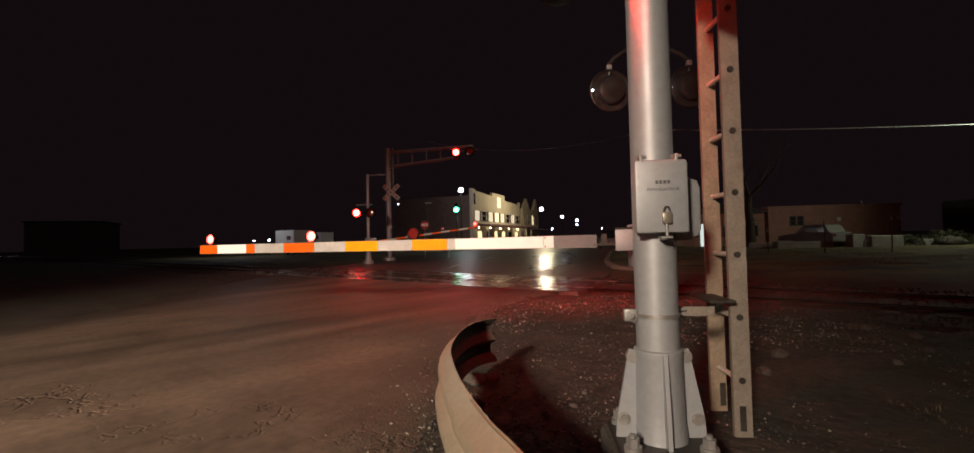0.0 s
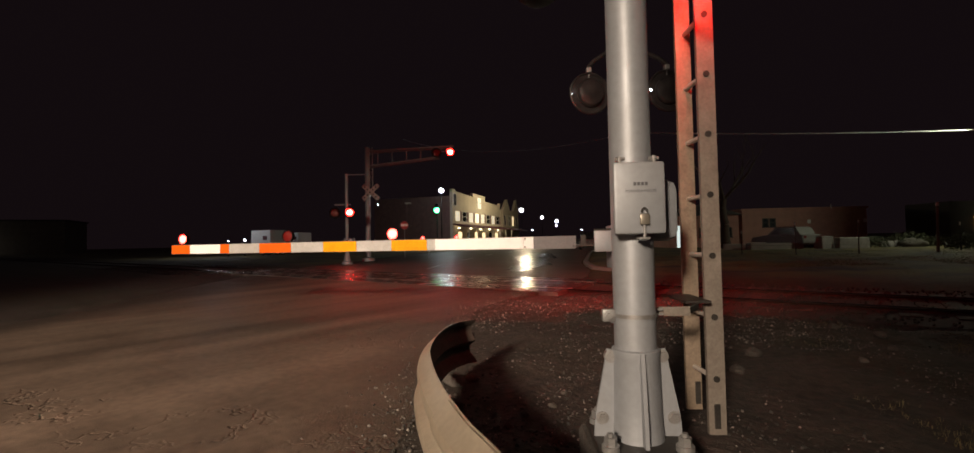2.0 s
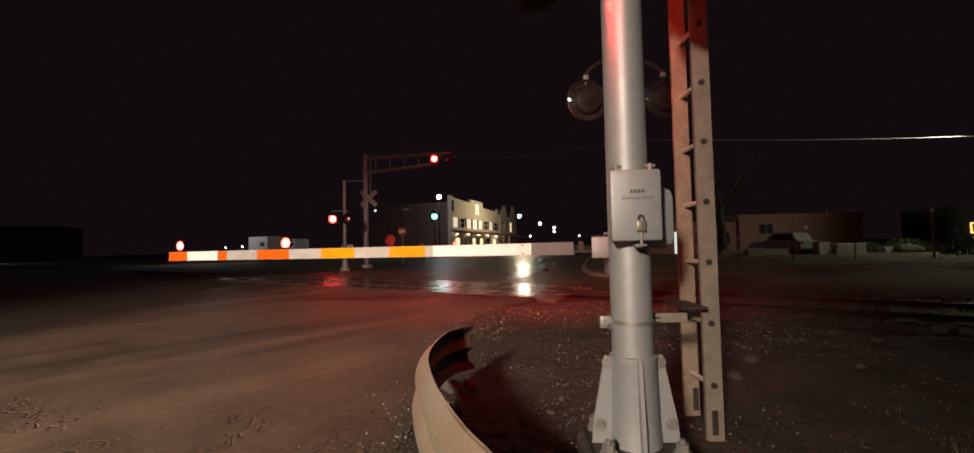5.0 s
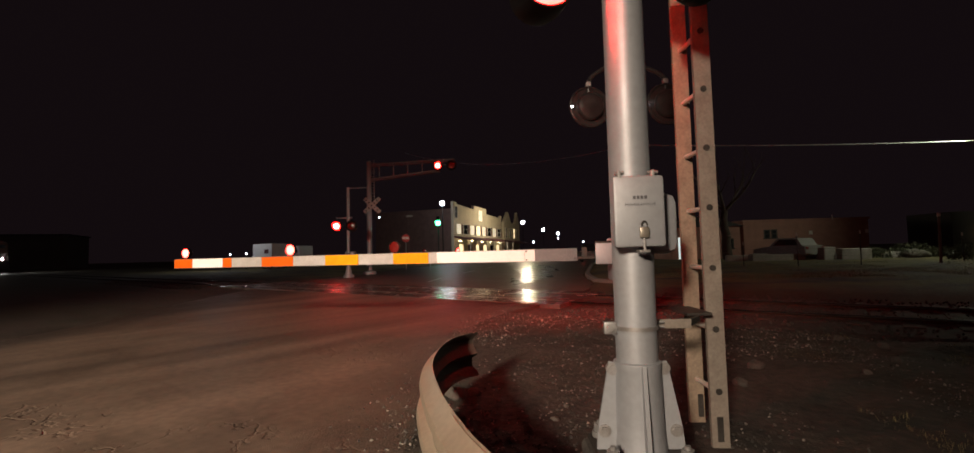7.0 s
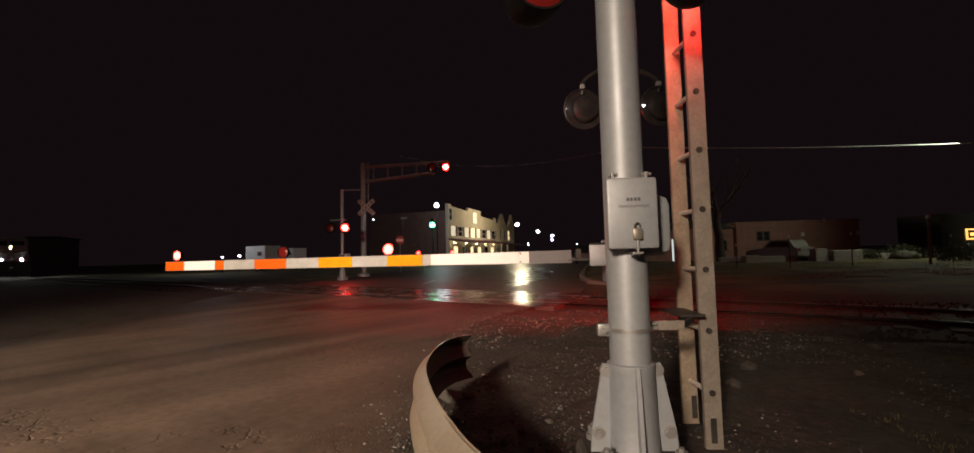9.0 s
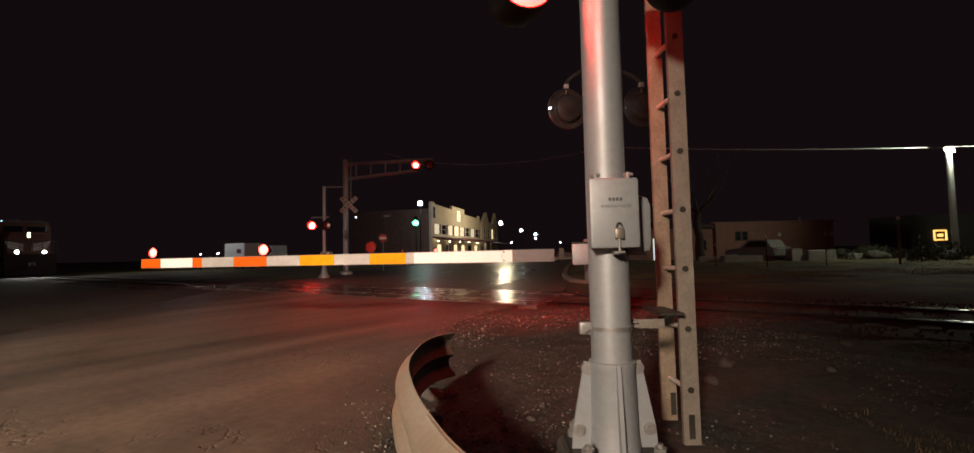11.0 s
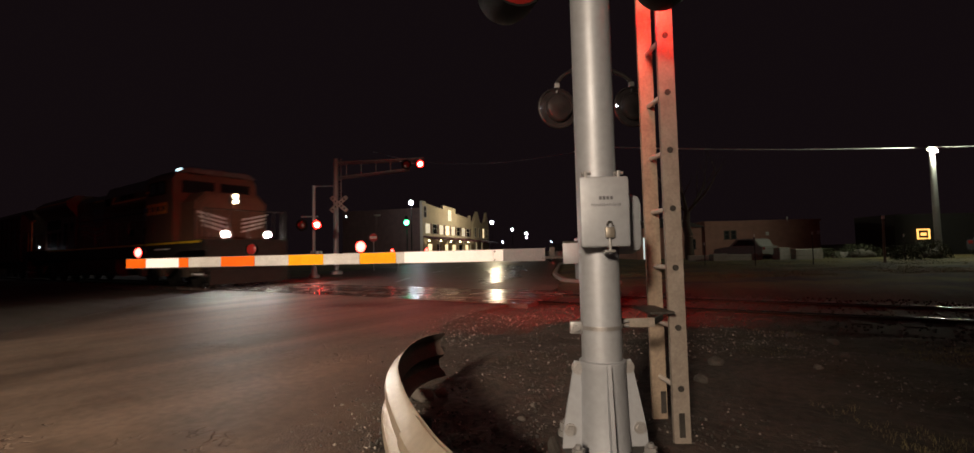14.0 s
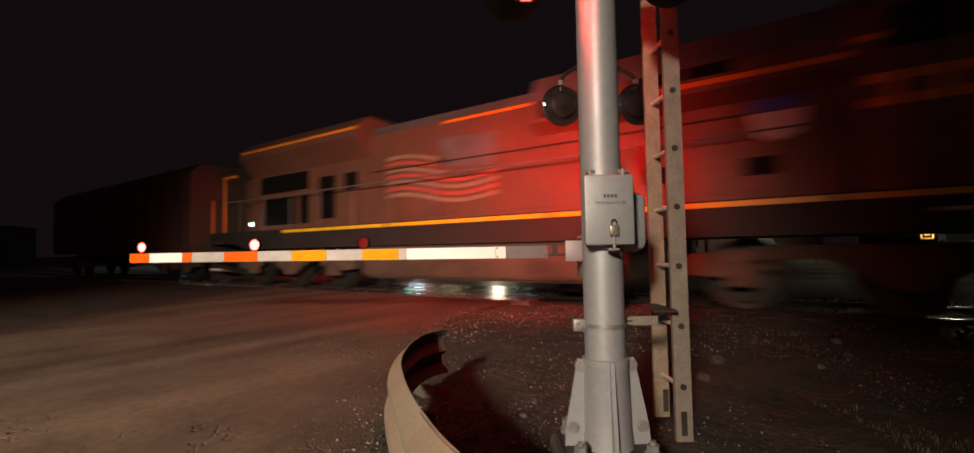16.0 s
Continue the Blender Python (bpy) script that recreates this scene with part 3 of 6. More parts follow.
def near_signal():
    """Aluminium mast with split base, junction box, two lamps and a ladder clamped to it."""
    th = thing("crossing_signal", at(0.495, 2.0, 0.0), "grey aluminium railway signal mast with junction box and ladder", "crossing signal")
    R0 = 0.084
    bm = B()
    lathe(bm, [(0.30, -0.10), (0.30, 0.12), (0.285, 0.145), (0, 0.145)], 4, "z")
    bmesh.ops.rotate(bm, verts=bm.verts, cent=(0, 0, 0), matrix=Matrix.Rotation(radians(45), 3, "Z"))
    part("foundation", bm, M_FOOTING, th, "dark soiled concrete footing")
    bm = B()
    box(bm, -0.185, 0.185, -0.185, 0.185, 0.150, 0.178, 0.006)
    part("base_plate", bm, M_DARKSTEEL, th)
    bm = B()
    lathe(bm, [(R0, 0.52), (R0, 4.9), (R0 * 0.6, 4.93), (0, 4.93)], 40, "z")
    part("mast", bm, M_ALU, th, "grey aluminium mast tube", smooth=True)
    # split base: tapered socket and four gussets
    bm = B()
    lathe(bm, [(0.105, 0.178), (0.098, 0.25), (0.093, 0.50), (0.096, 0.512), (0.096, 0.535), (R0 + 0.0005, 0.54)], 40, "z")
    part("base_socket", bm, M_ALU, th, smooth=True)
    for k in range(4):
        g = B()
        w = 1.0 if k % 2 == 0 else 0.5  # full plates at the sides, low fins front and back
        prism(g, [(0.088, 0.18), (0.106 + 0.072 * w, 0.18), (0.102 + 0.07 * w, 0.26), (0.098 + 0.02 * w, 0.535), (0.088, 0.53)], -0.008, 0.008, "y")
        ob = part("gusset", g, M_ALU, th)
        ob.matrix_basis = pose(0, 0, 0, 0, 0, 90 * k)
        for rr, zz in ((0.104, 0.505), (0.145, 0.255)) if k % 2 == 0 else ():
            b = B()
            tube(b, (rr, -0.022, zz), (rr, 0.022, zz), 0.019, n=6)
            tube(b, (rr, -0.013, zz), (rr, 0.013, zz), 0.026, n=16)
            o2 = part("bolt", b, M_GALV, th)
            o2.matrix_basis = pose(0, 0, 0, 0, 0, 90 * k)
    for sx in (-1, 1):
        for sy in (-1, 1):
            b = B()
            tube(b, (sx * 0.140, sy * 0.140, 0.178), (sx * 0.140, sy * 0.140, 0.20), 0.034, n=18)
            tube(b, (sx * 0.140, sy * 0.140, 0.20), (sx * 0.140, sy * 0.140, 0.232), 0.025, n=6)
            tube(b, (sx * 0.140, sy * 0.140, 0.232), (sx * 0.140, sy * 0.140, 0.246), 0.012, n=10)
            part("anchor_bolt", b, M_GALV, th)
    # junction box on the front of the mast
    bm = B()
    box(bm, -0.105, 0.092, -0.160, -0.118, 1.004, 1.284, 0.012)
    lid = part("junction_box", bm, M_ALU, th, "pale grey cast junction box lid", smooth=True)
    bm = B()
    box(bm, -0.098, 0.085, -0.117, -0.080, 1.012, 1.276, 0.006)
    part("box_back", bm, M_ALU, th)
    for x in (-0.078, 0.052):
        bm = B()
        box(bm, x - 0.006, x + 0.006, -0.158, -0.10, 1.272, 1.306, 0.002)
        tube(bm, (x - 0.012, -0.125, 1.300), (x + 0.026, -0.125, 1.300), 0.007, n=10)
        part("hinge", bm, M_GALV, th)
    for k in range(4):
        bm = B()
        box(bm, -0.030 + k * 0.0145, -0.0195 + k * 0.0145, -0.1618, -0.1602, 1.191, 1.204)
        part("maker_mark_bar", bm, M_INK, th)
    letters("MINNEAPOLIS", 0.0155, th, pose(-0.003, -0.1606, 1.165, 90, 0, 0), M_INK)
    bm = B()
    box(bm, -0.012, 0.024, -0.178, -0.163, 1.040, 1.082, 0.004)
    lock = part("padlock", bm, M_BRASS, th, "dull metal padlock", smooth=True)
    bm = B()
    prev = None
    for k in range(9):
        a = math.pi * k / 8
        p = Vector((0.006 + 0.011 * math.cos(a), -0.170, 1.082 + 0.016 * math.sin(a) + 0.006))
        if prev:
            tube(bm, prev, p, 0.0035, n=8)
        prev = p
    part("shackle", bm, M_DARKSTEEL, lock)
    bm = B()
    box(bm, 0.001, 0.010, -0.172, -0.160, 0.990, 1.04, 0.002)
    box(bm, -0.016, 0.026, -0.172, -0.120, 0.984, 0.993, 0.002)
    part("hasp", bm, M_GALV, th)
    # cable case behind the mast, seen beside the box
    bm = B()
    box(bm, 0.03, 0.192, -0.03, 0.10, 0.975, 1.232, 0.045)
    part("terminal_case", bm, M_ALU, th, "rounded grey terminal case", smooth=True)
    bm = B()
    tube(bm, (0.12, 0.03, 1.225), (0.12, 0.03, 1.242), 0.02, n=12)
    part("case_cap", bm, M_GALV, th)
    # clamp that holds the ladder
    bm = B()
    lathe(bm, [(R0 + 0.001, 0.667), (R0 + 0.006, 0.667), (R0 + 0.006, 0.683), (R0 + 0.001, 0.683)], 40, "z")
    box(bm, -0.135, -0.084, -0.03, 0.0, 0.650, 0.70, 0.004)
    part("clamp", bm, M_GALV, th, smooth=True)
    bolt(th, -0.112, -0.03, 0.675, 0.012)
    bm = B()
    box(bm, 0.070, 0.25, 0.06, 0.072, 0.655, 0.695, 0.002)
    part("clamp_arm", bm, M_LADDER, th)
    for zz in (0.665, 0.685):
        bm = B()
        tube(bm, (0.07, 0.045, zz), (0.13, 0.045, zz), 0.006, n=8)
        part("clamp_stud", bm, M_GALV, th)
    bm = B()
    box(bm, 0.33, 0.45, 0.33, 0.62, 0.668, 0.682, 0.003, None)
    part("ladder_bracket", bm, M_DARKSTEEL, th)
    bm = B()
    box(bm, 0.24, 0.42, 0.06, 0.075, 0.66, 0.69, 0.003, None)
    bmesh.ops.rotate(bm, verts=bm.verts, cent=(0.24, 0.06, 0.675), matrix=Matrix.Rotation(radians(55), 3, "Z"))
    part("bracket_bar", bm, M_DARKSTEEL, th)
    # ladder, leaning a little
    for r, d, w in ((0.487, 0.40, 0.084), (0.466, 0.635, 0.080)):
        bm = B()
        z0 = 0.02 if d < 0.5 else 0.06
        prism(bm, [(-w / 2, -0.006), (w / 2, -0.006), (w / 2, 0.018), (w / 2 - 0.006, 0.018), (w / 2 - 0.006, 0.0), (-w / 2 + 0.006, 0.0), (-w / 2 + 0.006, 0.018), (-w / 2, 0.018)], z0, 5.2, "z")
        st = part("ladder_stile", bm, M_LADDER if d < 0.5 else M_LADDER_BACK, th, "grey painted steel channel of the ladder")
        st.matrix_basis = pose(r, d, 0)
    for k in range(17):
        z = 0.29 + 0.3025 * k
        bm = B()
        tube(bm, (0.487, 0.396, z), (0.472, 0.634, z), 0.0125, n=12)
        part("ladder_rung", bm, M_LADDER_RUNG, th)
        bm = B()
        tube(bm, (0.487, 0.388, z), (0.487, 0.394, z), 0.0155, n=14)
        part("rung_bolt", bm, M_DARKSTEEL, th)
    for d, z in ((0.40, 0.10), (0.635, 0.14)):
        bm = B()
        box(bm, 0.470, 0.500, d - 0.012, d - 0.006, z - 0.05, z + 0.07, 0.003)
        part("foot_bracket", bm, M_DARKSTEEL, th)
    # crossarm with the two lamps that face the road
    bm = B()
    tube(bm, (-0.36, -0.02, 2.32), (0.42, 0.03, 2.32), 0.03, n=16)
    part("crossarm", bm, M_ALU, th, smooth=True)
    bm = B()
    tube(bm, (0, 0, 2.26), (0, 0, 2.38), R0 + 0.012, n=28)
    part("crossarm_collar", bm, M_ALU, th, smooth=True)
    for x, first in ((-0.335, True), (0.345, False)):
        bm = B()
        tube(bm, (x, -0.0, 2.33), (x, 0.0, 2.28), 0.022, n=12)
        part("lamp_bracket", bm, M_ALU, th)
        # the pair's partner on the back of the crossarm shines towards the track
        flasher(th, x, 0.10, 2.32, 180, r=0.105, disc=0.0, first=first, lit=M_LENS_BACK if first else M_LENS_BEHIND)
        flasher(th, x, -0.05, 2.145 if first else 2.20, 14 if first else -2, r=0.125, disc=0.0, first=first, lit=None if first else M_LENS_NEAR)
    return th


near_signal()

ARM_H = 0.945


def crossing_gate():
    """Gate behind the near mast: mast, mechanism, striped arm with lamps, two lamps towards the track."""
    th = thing("crossing_gate", at(1.375, 5.7, 0.0), "lowered railway crossing gate with striped arm and red lamps", "crossing gate")
    bm = B()
    lathe(bm, [(0.22, -0.1), (0.22, 0.10), (0.10, 0.12), (0.09, 0.35), (0.064, 0.36), (0.064, 3.6), (0, 3.62)], 28, "z")
    part("mast", bm, M_ALU, th, smooth=True)
    bm = B()
    box(bm, -0.17, 0.20, 0.08, 0.42, 0.62, 1.15, 0.02)
    part("mechanism_case", bm, M_ALU, th, "grey steel gate mechanism case", smooth=True)
    bm = B()
    box(bm, -0.405, -0.08, -0.10, -0.06, 0.835, 1.085, 0.008)
    part("arm_bracket", bm, M_ALU, th, "pale grey gate arm bracket", smooth=True)
    bm = B()
    tube(bm, (-0.40, -0.08, 1.09), (-0.05, -0.08, 1.09), 0.018, n=12)
    part("bracket_rod", bm, M_DARKSTEEL, th)
    bm = B()
    box(bm, -0.64, -0.40, -0.07, -0.05, 0.90, 0.93, 0.004)
    box(bm, -0.56, -0.50, -0.075, -0.045, 0.93, 1.04, 0.004)
    part("shear_pin_holder", bm, M_DARKSTEEL, th)
    # arm: plain grey butt, then sheeting; it runs to the tip and tapers
    m = pose(-0.62, -0.08, 0, 0, 0, 176.0)
    arm = part("gate_arm", box(B(), 0.0, 5.24, 0.010, 0.030, 0.0, 0.001), M_ARM_METAL, th)
    bm = B()
    L = 5.24

    def zrange(s):
        return 0.880 + 0.018 * s / L, 1.030 - 0.012 * s / L
    def slab(bm, s0, s1, y0, y1, grow=0.0):
        a0, b0 = zrange(s0)
        a1, b1 = zrange(s1)
        vs = [bm.verts.new((s, y, z)) for y in (y0, y1) for s, z in ((s0, a0 - grow), (s1, a1 - grow), (s1, b1 + grow), (s0, b0 + grow))]
        for q in ((0, 1, 2, 3), (7, 6, 5, 4), (0, 4, 5, 1), (1, 5, 6, 2), (2, 6, 7, 3), (3, 7, 4, 0)):
            bm.faces.new([vs[k] for k in q])
    slab(bm, 0.0, L, -0.02, 0.02)
    bm.to_mesh(arm.data)
    bm.free()
    arm.matrix_basis = m
    arm["label"] = "thin grey metal gate arm, lowered level"
    # sheeting on the road side, from the butt to the tip
    cuts = [(0.50, 0.62, M_WHITE_NEW), (0.623, 1.70, M_WHITE_NEW), (1.703, 1.80, M_WHITE_SHEET), (1.803, 2.25, M_YELLOW_SHEET), (2.253, 2.70, M_WHITE_SHEET), (2.703, 3.14, M_YELLOW_SHEET), (3.143, 3.57, M_WHITE_SHEET),
            (3.573, 4.00, M_ORANGE_SHEET), (4.003, 4.42, M_WHITE_SHEET), (4.423, 4.545, M_ORANGE_SHEET), (4.548, 4.975, M_WHITE_NEW), (4.978, 5.235, M_ORANGE_SHEET)]
    for s0, s1, mm in cuts:
        bm = B()
        slab(bm, s0, s1, 0.0215, 0.0245, -0.004)
        part("sheeting", bm, mm, arm)
    for s, z in ((0.60, 1.005), (0.60, 0.905), (0.03, 0.91)):
        bm = B()
        tube(bm, (s, 0.0245, z), (s, 0.034, z), 0.011, n=6)
        part("bolt", bm, M_DARKSTEEL, arm)
    # red lamps along the arm
    for s, rr, first, steady in ((5.09, 0.062, True, True), (3.62, 0.068, True, False), (2.24, 0.068, False, False)):
        z = 1.02 + rr + 0.012
        bm = B()
        lathe(bm, [(0, 0.055), (rr * 0.9, 0.05), (rr * 1.12, 0.02), (rr * 1.12, -0.02), (rr * 1.02, -0.02), (rr * 1.02, 0.02), (0, 0.03)], 22)
        tube(bm, (0, 0.01, -rr - 0.02), (0, 0.01, -rr * 0.9), 0.018, n=10)
        lampo = part("arm_lamp", bm, M_BLACK, arm, "small round red lamp on the gate arm", smooth=True)
        lampo.matrix_basis = pose(s, 0.0, z, 0, 0, 184.0 - 8)
        bm = B()
        lathe(bm, [(0, -0.014), (rr * 0.55, -0.011)], 22)
        for f in bm.faces:
            f.material_index = 2
        lathe(bm, [(rr * 0.55, -0.011), (rr * 1.01, 0.0)], 22)
        n0 = len(bm.faces)
        lathe(bm, [(rr * 1.01, 0.0004), (rr * 0.6, 0.011), (0, 0.014)], 22)
        bm.faces.ensure_lookup_table()
        for f in bm.faces[n0:]:
            f.material_index = 1
        lens = part("lens", bm, [M_LENS_ARM, M_LENS_OFF, M_ARM_HOT], lampo)
        if steady:
            lens.matrix_basis = pose(0, -0.002, 0)
        else:
            lens["turning"] = 1
            FLIPS.append((lens, (0, -0.002, 0), first))
    # the pair that faces the track, each hung from a bent arm off the mast
    for x, first in ((-0.40, True), (0.525, False)):
        bm = B()
        path = [(0.0, 0.0, 3.27), (x * 0.45, 0.0, 3.24), (x * 0.85, 0.0, 3.14), (x, 0.0, 3.07), (x, 0.0, 2.93)]
        for p0, p1 in zip(path, path[1:]):
            tube(bm, p0, p1, 0.026, n=12)
        part("lamp_arm", bm, M_DISC, th, "dark bent lamp arm")
        bm = B()
        box(bm, x - 0.03, x + 0.03, -0.035, 0.035, 3.0, 3.06, 0.008)
        part("lamp_clamp", bm, M_GALV, th)
        fl = flasher(th, x, 0.0, 2.745, 180 + 12, r=0.15, disc=0.0, first=first, lit=M_LENS_TRACK, deep=0.35)
        bm = B()
        lathe(bm, [(0.16, 0.014), (0.225, 0.016), (0.240, 0.030), (0.252, 0.026), (0.256, 0.008), (0.246, 0.0), (0.16, 0.0), (0.16, 0.014)], 44)
        part("background_disc", bm, M_DISC, fl, "round dark disc with a rolled rim", smooth=True)
        bm = B()
        lathe(bm, [(0.166, 0.015), (0.172, 0.05), (0.150, 0.085), (0.09, 0.105), (0.0, 0.11)], 36)
        part("lamp_back", bm, M_DISC, fl, smooth=True)
        bm = B()
        lathe(bm, [(0, -0.008), (0.013, -0.006), (0.015, 0.0)], 12)
        n0 = len(bm.faces)
        lathe(bm, [(0.015, 0.0004), (0.013, 0.006), (0, 0.008)], 12)
        bm.faces.ensure_lookup_table()
        for f in bm.faces[n0:]:
            f.material_index = 1
        eye = part("peephole", bm, [M_PEEP, M_DISC], th, "small white peephole light")
        FLIPS.append((eye, (x - 0.215, -0.075, 2.745), first))
    return th


crossing_gate()


def far_signal():
    """Signal mast across the railway with two lamps."""
    th = thing("crossing_signal", at(-8.02, 22.5, 0.0), "slim railway signal mast with two red lamps across the tracks", "crossing signal")
    bm = B()
    lathe(bm, [(0.25, -0.1), (0.25, 0.12), (0.17, 0.14), (0.10, 0.55), (0.07, 0.57), (0.07, 4.4), (0, 4.42)], 20, "z")
    part("mast", bm, M_ALU, th, smooth=True)
    bm = B()
    tube(bm, (-0.6, 0, 2.9), (0.2, 0, 2.9), 0.035, n=10)
    part("crossarm", bm, M_ALU, th)
    bm = B()
    tube(bm, (0.02, 0, 4.36), (1.05, 0, 4.36), 0.025, n=8)
    part("sign_bracket", bm, M_ALU, th)
    for x, first in ((-0.55, True), (0.18, False)):
        flasher(th, x, -0.08, 2.50, 9, r=0.185, disc=0.28, first=first, lit=M_LENS_FAR)
    # gate on the same mast: mechanism, and an arm that comes down over the far lane
    bm = B()
    box(bm, -0.22, 0.22, 0.12, 0.55, 0.62, 1.25, 0.03)
    part("mechanism_case", bm, M_ALU, th, "grey steel gate mechanism case", smooth=True)
    bm = B()
    lathe(bm, [(0, -0.12), (0.13, -0.12), (0.15, -0.09), (0.15, 0.09), (0, 0.09)], 20)
    box(bm, -0.75, 0.5, -0.05, 0.03, -0.055, 0.055, 0.01)
    box(bm, 0.5, 5.5, -0.02, 0.02, -0.05, 0.045, 0.008)
    arm = part("gate_arm", bm, M_ARM_METAL, th, "slim striped gate arm coming down")
    for k in range(11):
        bm = B()
        box(bm, 0.62 + k * 0.44, 1.05 + k * 0.44, -0.026, -0.022, -0.043, 0.038)
        part("sheeting", bm, M_ORANGE_SHEET if k % 2 == 0 else M_WHITE_SHEET, arm)
    for x, steady in ((5.4, True), (3.76, False)):
        bm = B()
        lathe(bm, [(0, 0.06), (0.08, 0.05), (0.10, 0.02), (0.10, -0.02), (0.092, -0.02), (0.092, 0.02), (0, 0.03)], 20)
        tube(bm, (0, 0.01, -0.13), (0, 0.01, -0.09), 0.02, n=8)
        part("arm_lamp", bm, M_BLACK, arm, "small round red lamp on the gate arm", smooth=True).matrix_basis = pose(x, 0, 0.165)
        bm = B()
        lathe(bm, [(0, -0.02), (0.05, -0.014)], 18)
        for f in bm.faces:
            f.material_index = 2
        lathe(bm, [(0.05, -0.014), (0.09, 0.0)], 18)
        n0 = len(bm.faces)
        lathe(bm, [(0.09, 0.0004), (0.05, 0.012), (0, 0.016)], 18)
        bm.faces.ensure_lookup_table()
        for f in bm.faces[n0:]:
            f.material_index = 1
        lens = part("lens", bm, [M_LENS_ARM, M_LENS_OFF, M_ARM_HOT], arm)
        if steady:
            lens.matrix_basis = pose(x, -0.01, 0.165)
        else:
            FLIPS.append((lens, (x, -0.01, 0.165), False))
    return arm


FAR_ARM = far_signal()


def cantilever_signal():
    """Tall mast with crossbuck and a truss arm that carries two lamps over the street."""
    th = thing("cantilever_signal", at(-8.05, 26.0, 0.0), "tall railway cantilever signal with crossbuck and truss arm", "cantilever signal")
    bm = B()
    lathe(bm, [(0.35, -0.1), (0.35, 0.15), (0.14, 0.2), (0.13, 6.4), (0, 6.44)], 18, "z")
    part("mast", bm, M_ALU, th, smooth=True)
    bm = B()
    for k in range(14):
        tube(bm, (0.12, -0.16, 4.2 + k * 0.16), (0.34, -0.16, 4.2 + k * 0.16), 0.012, n=6)
    box(bm, 0.10, 0.13, -0.18, -0.14, 4.1, 6.4)
    box(bm, 0.33, 0.36, -0.18, -0.14, 4.1, 6.4)
    part("ladder", bm, M_GALV, th)
    for a in (42, -42):
        bm = B()
        box(bm, -0.60, 0.60, -0.012, 0.012, -0.115, 0.115, 0.004)
        ob = part("crossbuck_blade", bm, M_WHITE_SHEET, th, "white crossbuck blade")
        ob.matrix_basis = pose(0.22, -0.17 if a > 0 else -0.20, 3.85, 0, a, 0)
        bm = B()
        for k in range(5):
            box(bm, -0.48 + 0.21 * k, -0.41 + 0.21 * k, -0.018, -0.0125, -0.045, 0.045)
        sg = part("letter_bars", bm, M_BLACK, ob)
    bm = B()
    tube(bm, (0, 0, 6.2), (4.9, 0, 6.35), 0.045, n=10)
    tube(bm, (0, 0, 5.35), (4.0, 0, 5.75), 0.045, n=10)
    tube(bm, (0, 0.5, 6.2), (4.9, 0.5, 6.35), 0.045, n=10)
    tube(bm, (0, 0.5, 5.35), (4.0, 0.5, 5.75), 0.045, n=10)
    part("truss_chord", bm, M_GALV, th)
    for k in range(5):
        x = 0.6 + 0.82 * k
        bm = B()
        tube(bm, (x, 0, 5.35 + x * 0.1), (x, 0, 6.2 + x * 0.03), 0.028, n=8)
        part("truss_post", bm, M_GALV, th)
    bm = B()
    tube(bm, (3.85, -0.02, 6.05), (4.9, -0.02, 6.05), 0.03, n=8)
    tube(bm, (4.0, 0, 5.75), (4.3, 0, 6.33), 0.03, n=8)
    part("lamp_rail", bm, M_GALV, th)
    for x, first in ((3.96, True), (4.73, False)):
        flasher(th, x, -0.1, 5.98, 8, r=0.185, disc=0.28, first=first, lit=M_LENS_FAR)
    bm = B()
    lathe(bm, [(0, -0.05), (0.03, -0.04), (0.04, 0.02), (0, 0.03)], 10)
    ob = part("pilot_lamp", bm, glow("pilot_lamp_glow", (0.8, 0.9, 1.0), 8), th)
    ob.matrix_basis = pose(0.62, -0.2, 3.15)


cantilever_signal()


# ---------------------------------------------------------------- guard rail and roadside
RAIL_PATH = [(0.60, 0.35), (0.38, 0.60), (0.20, 0.86), (0.04, 1.12), (-0.08, 1.365), (-0.175, 1.565), (-0.31, 1.93), (-0.416, 2.32), (-0.46, 2.57), (-0.475, 2.85), (-0.465, 3.06), (-0.435, 3.24), (-0.37, 3.38), (-0.28, 3.47)]


def smooth_path(points, n):
    out = []
    P = [Vector(points[0])] + [Vector(p) for p in points] + [Vector(points[-1])]
    for i in range(1, len(P) - 2):
        for k in range(n):
            t = k / n
            a, b, c, e = P[i - 1], P[i], P[i + 1], P[i + 2]
            out.append(0.5 * ((2 * b) + (c - a) * t + (2 * a - 5 * b + 4 * c - e) * t * t + (3 * b - a - 3 * c + e) * t ** 3))
    out.append(P[-2])
    return out


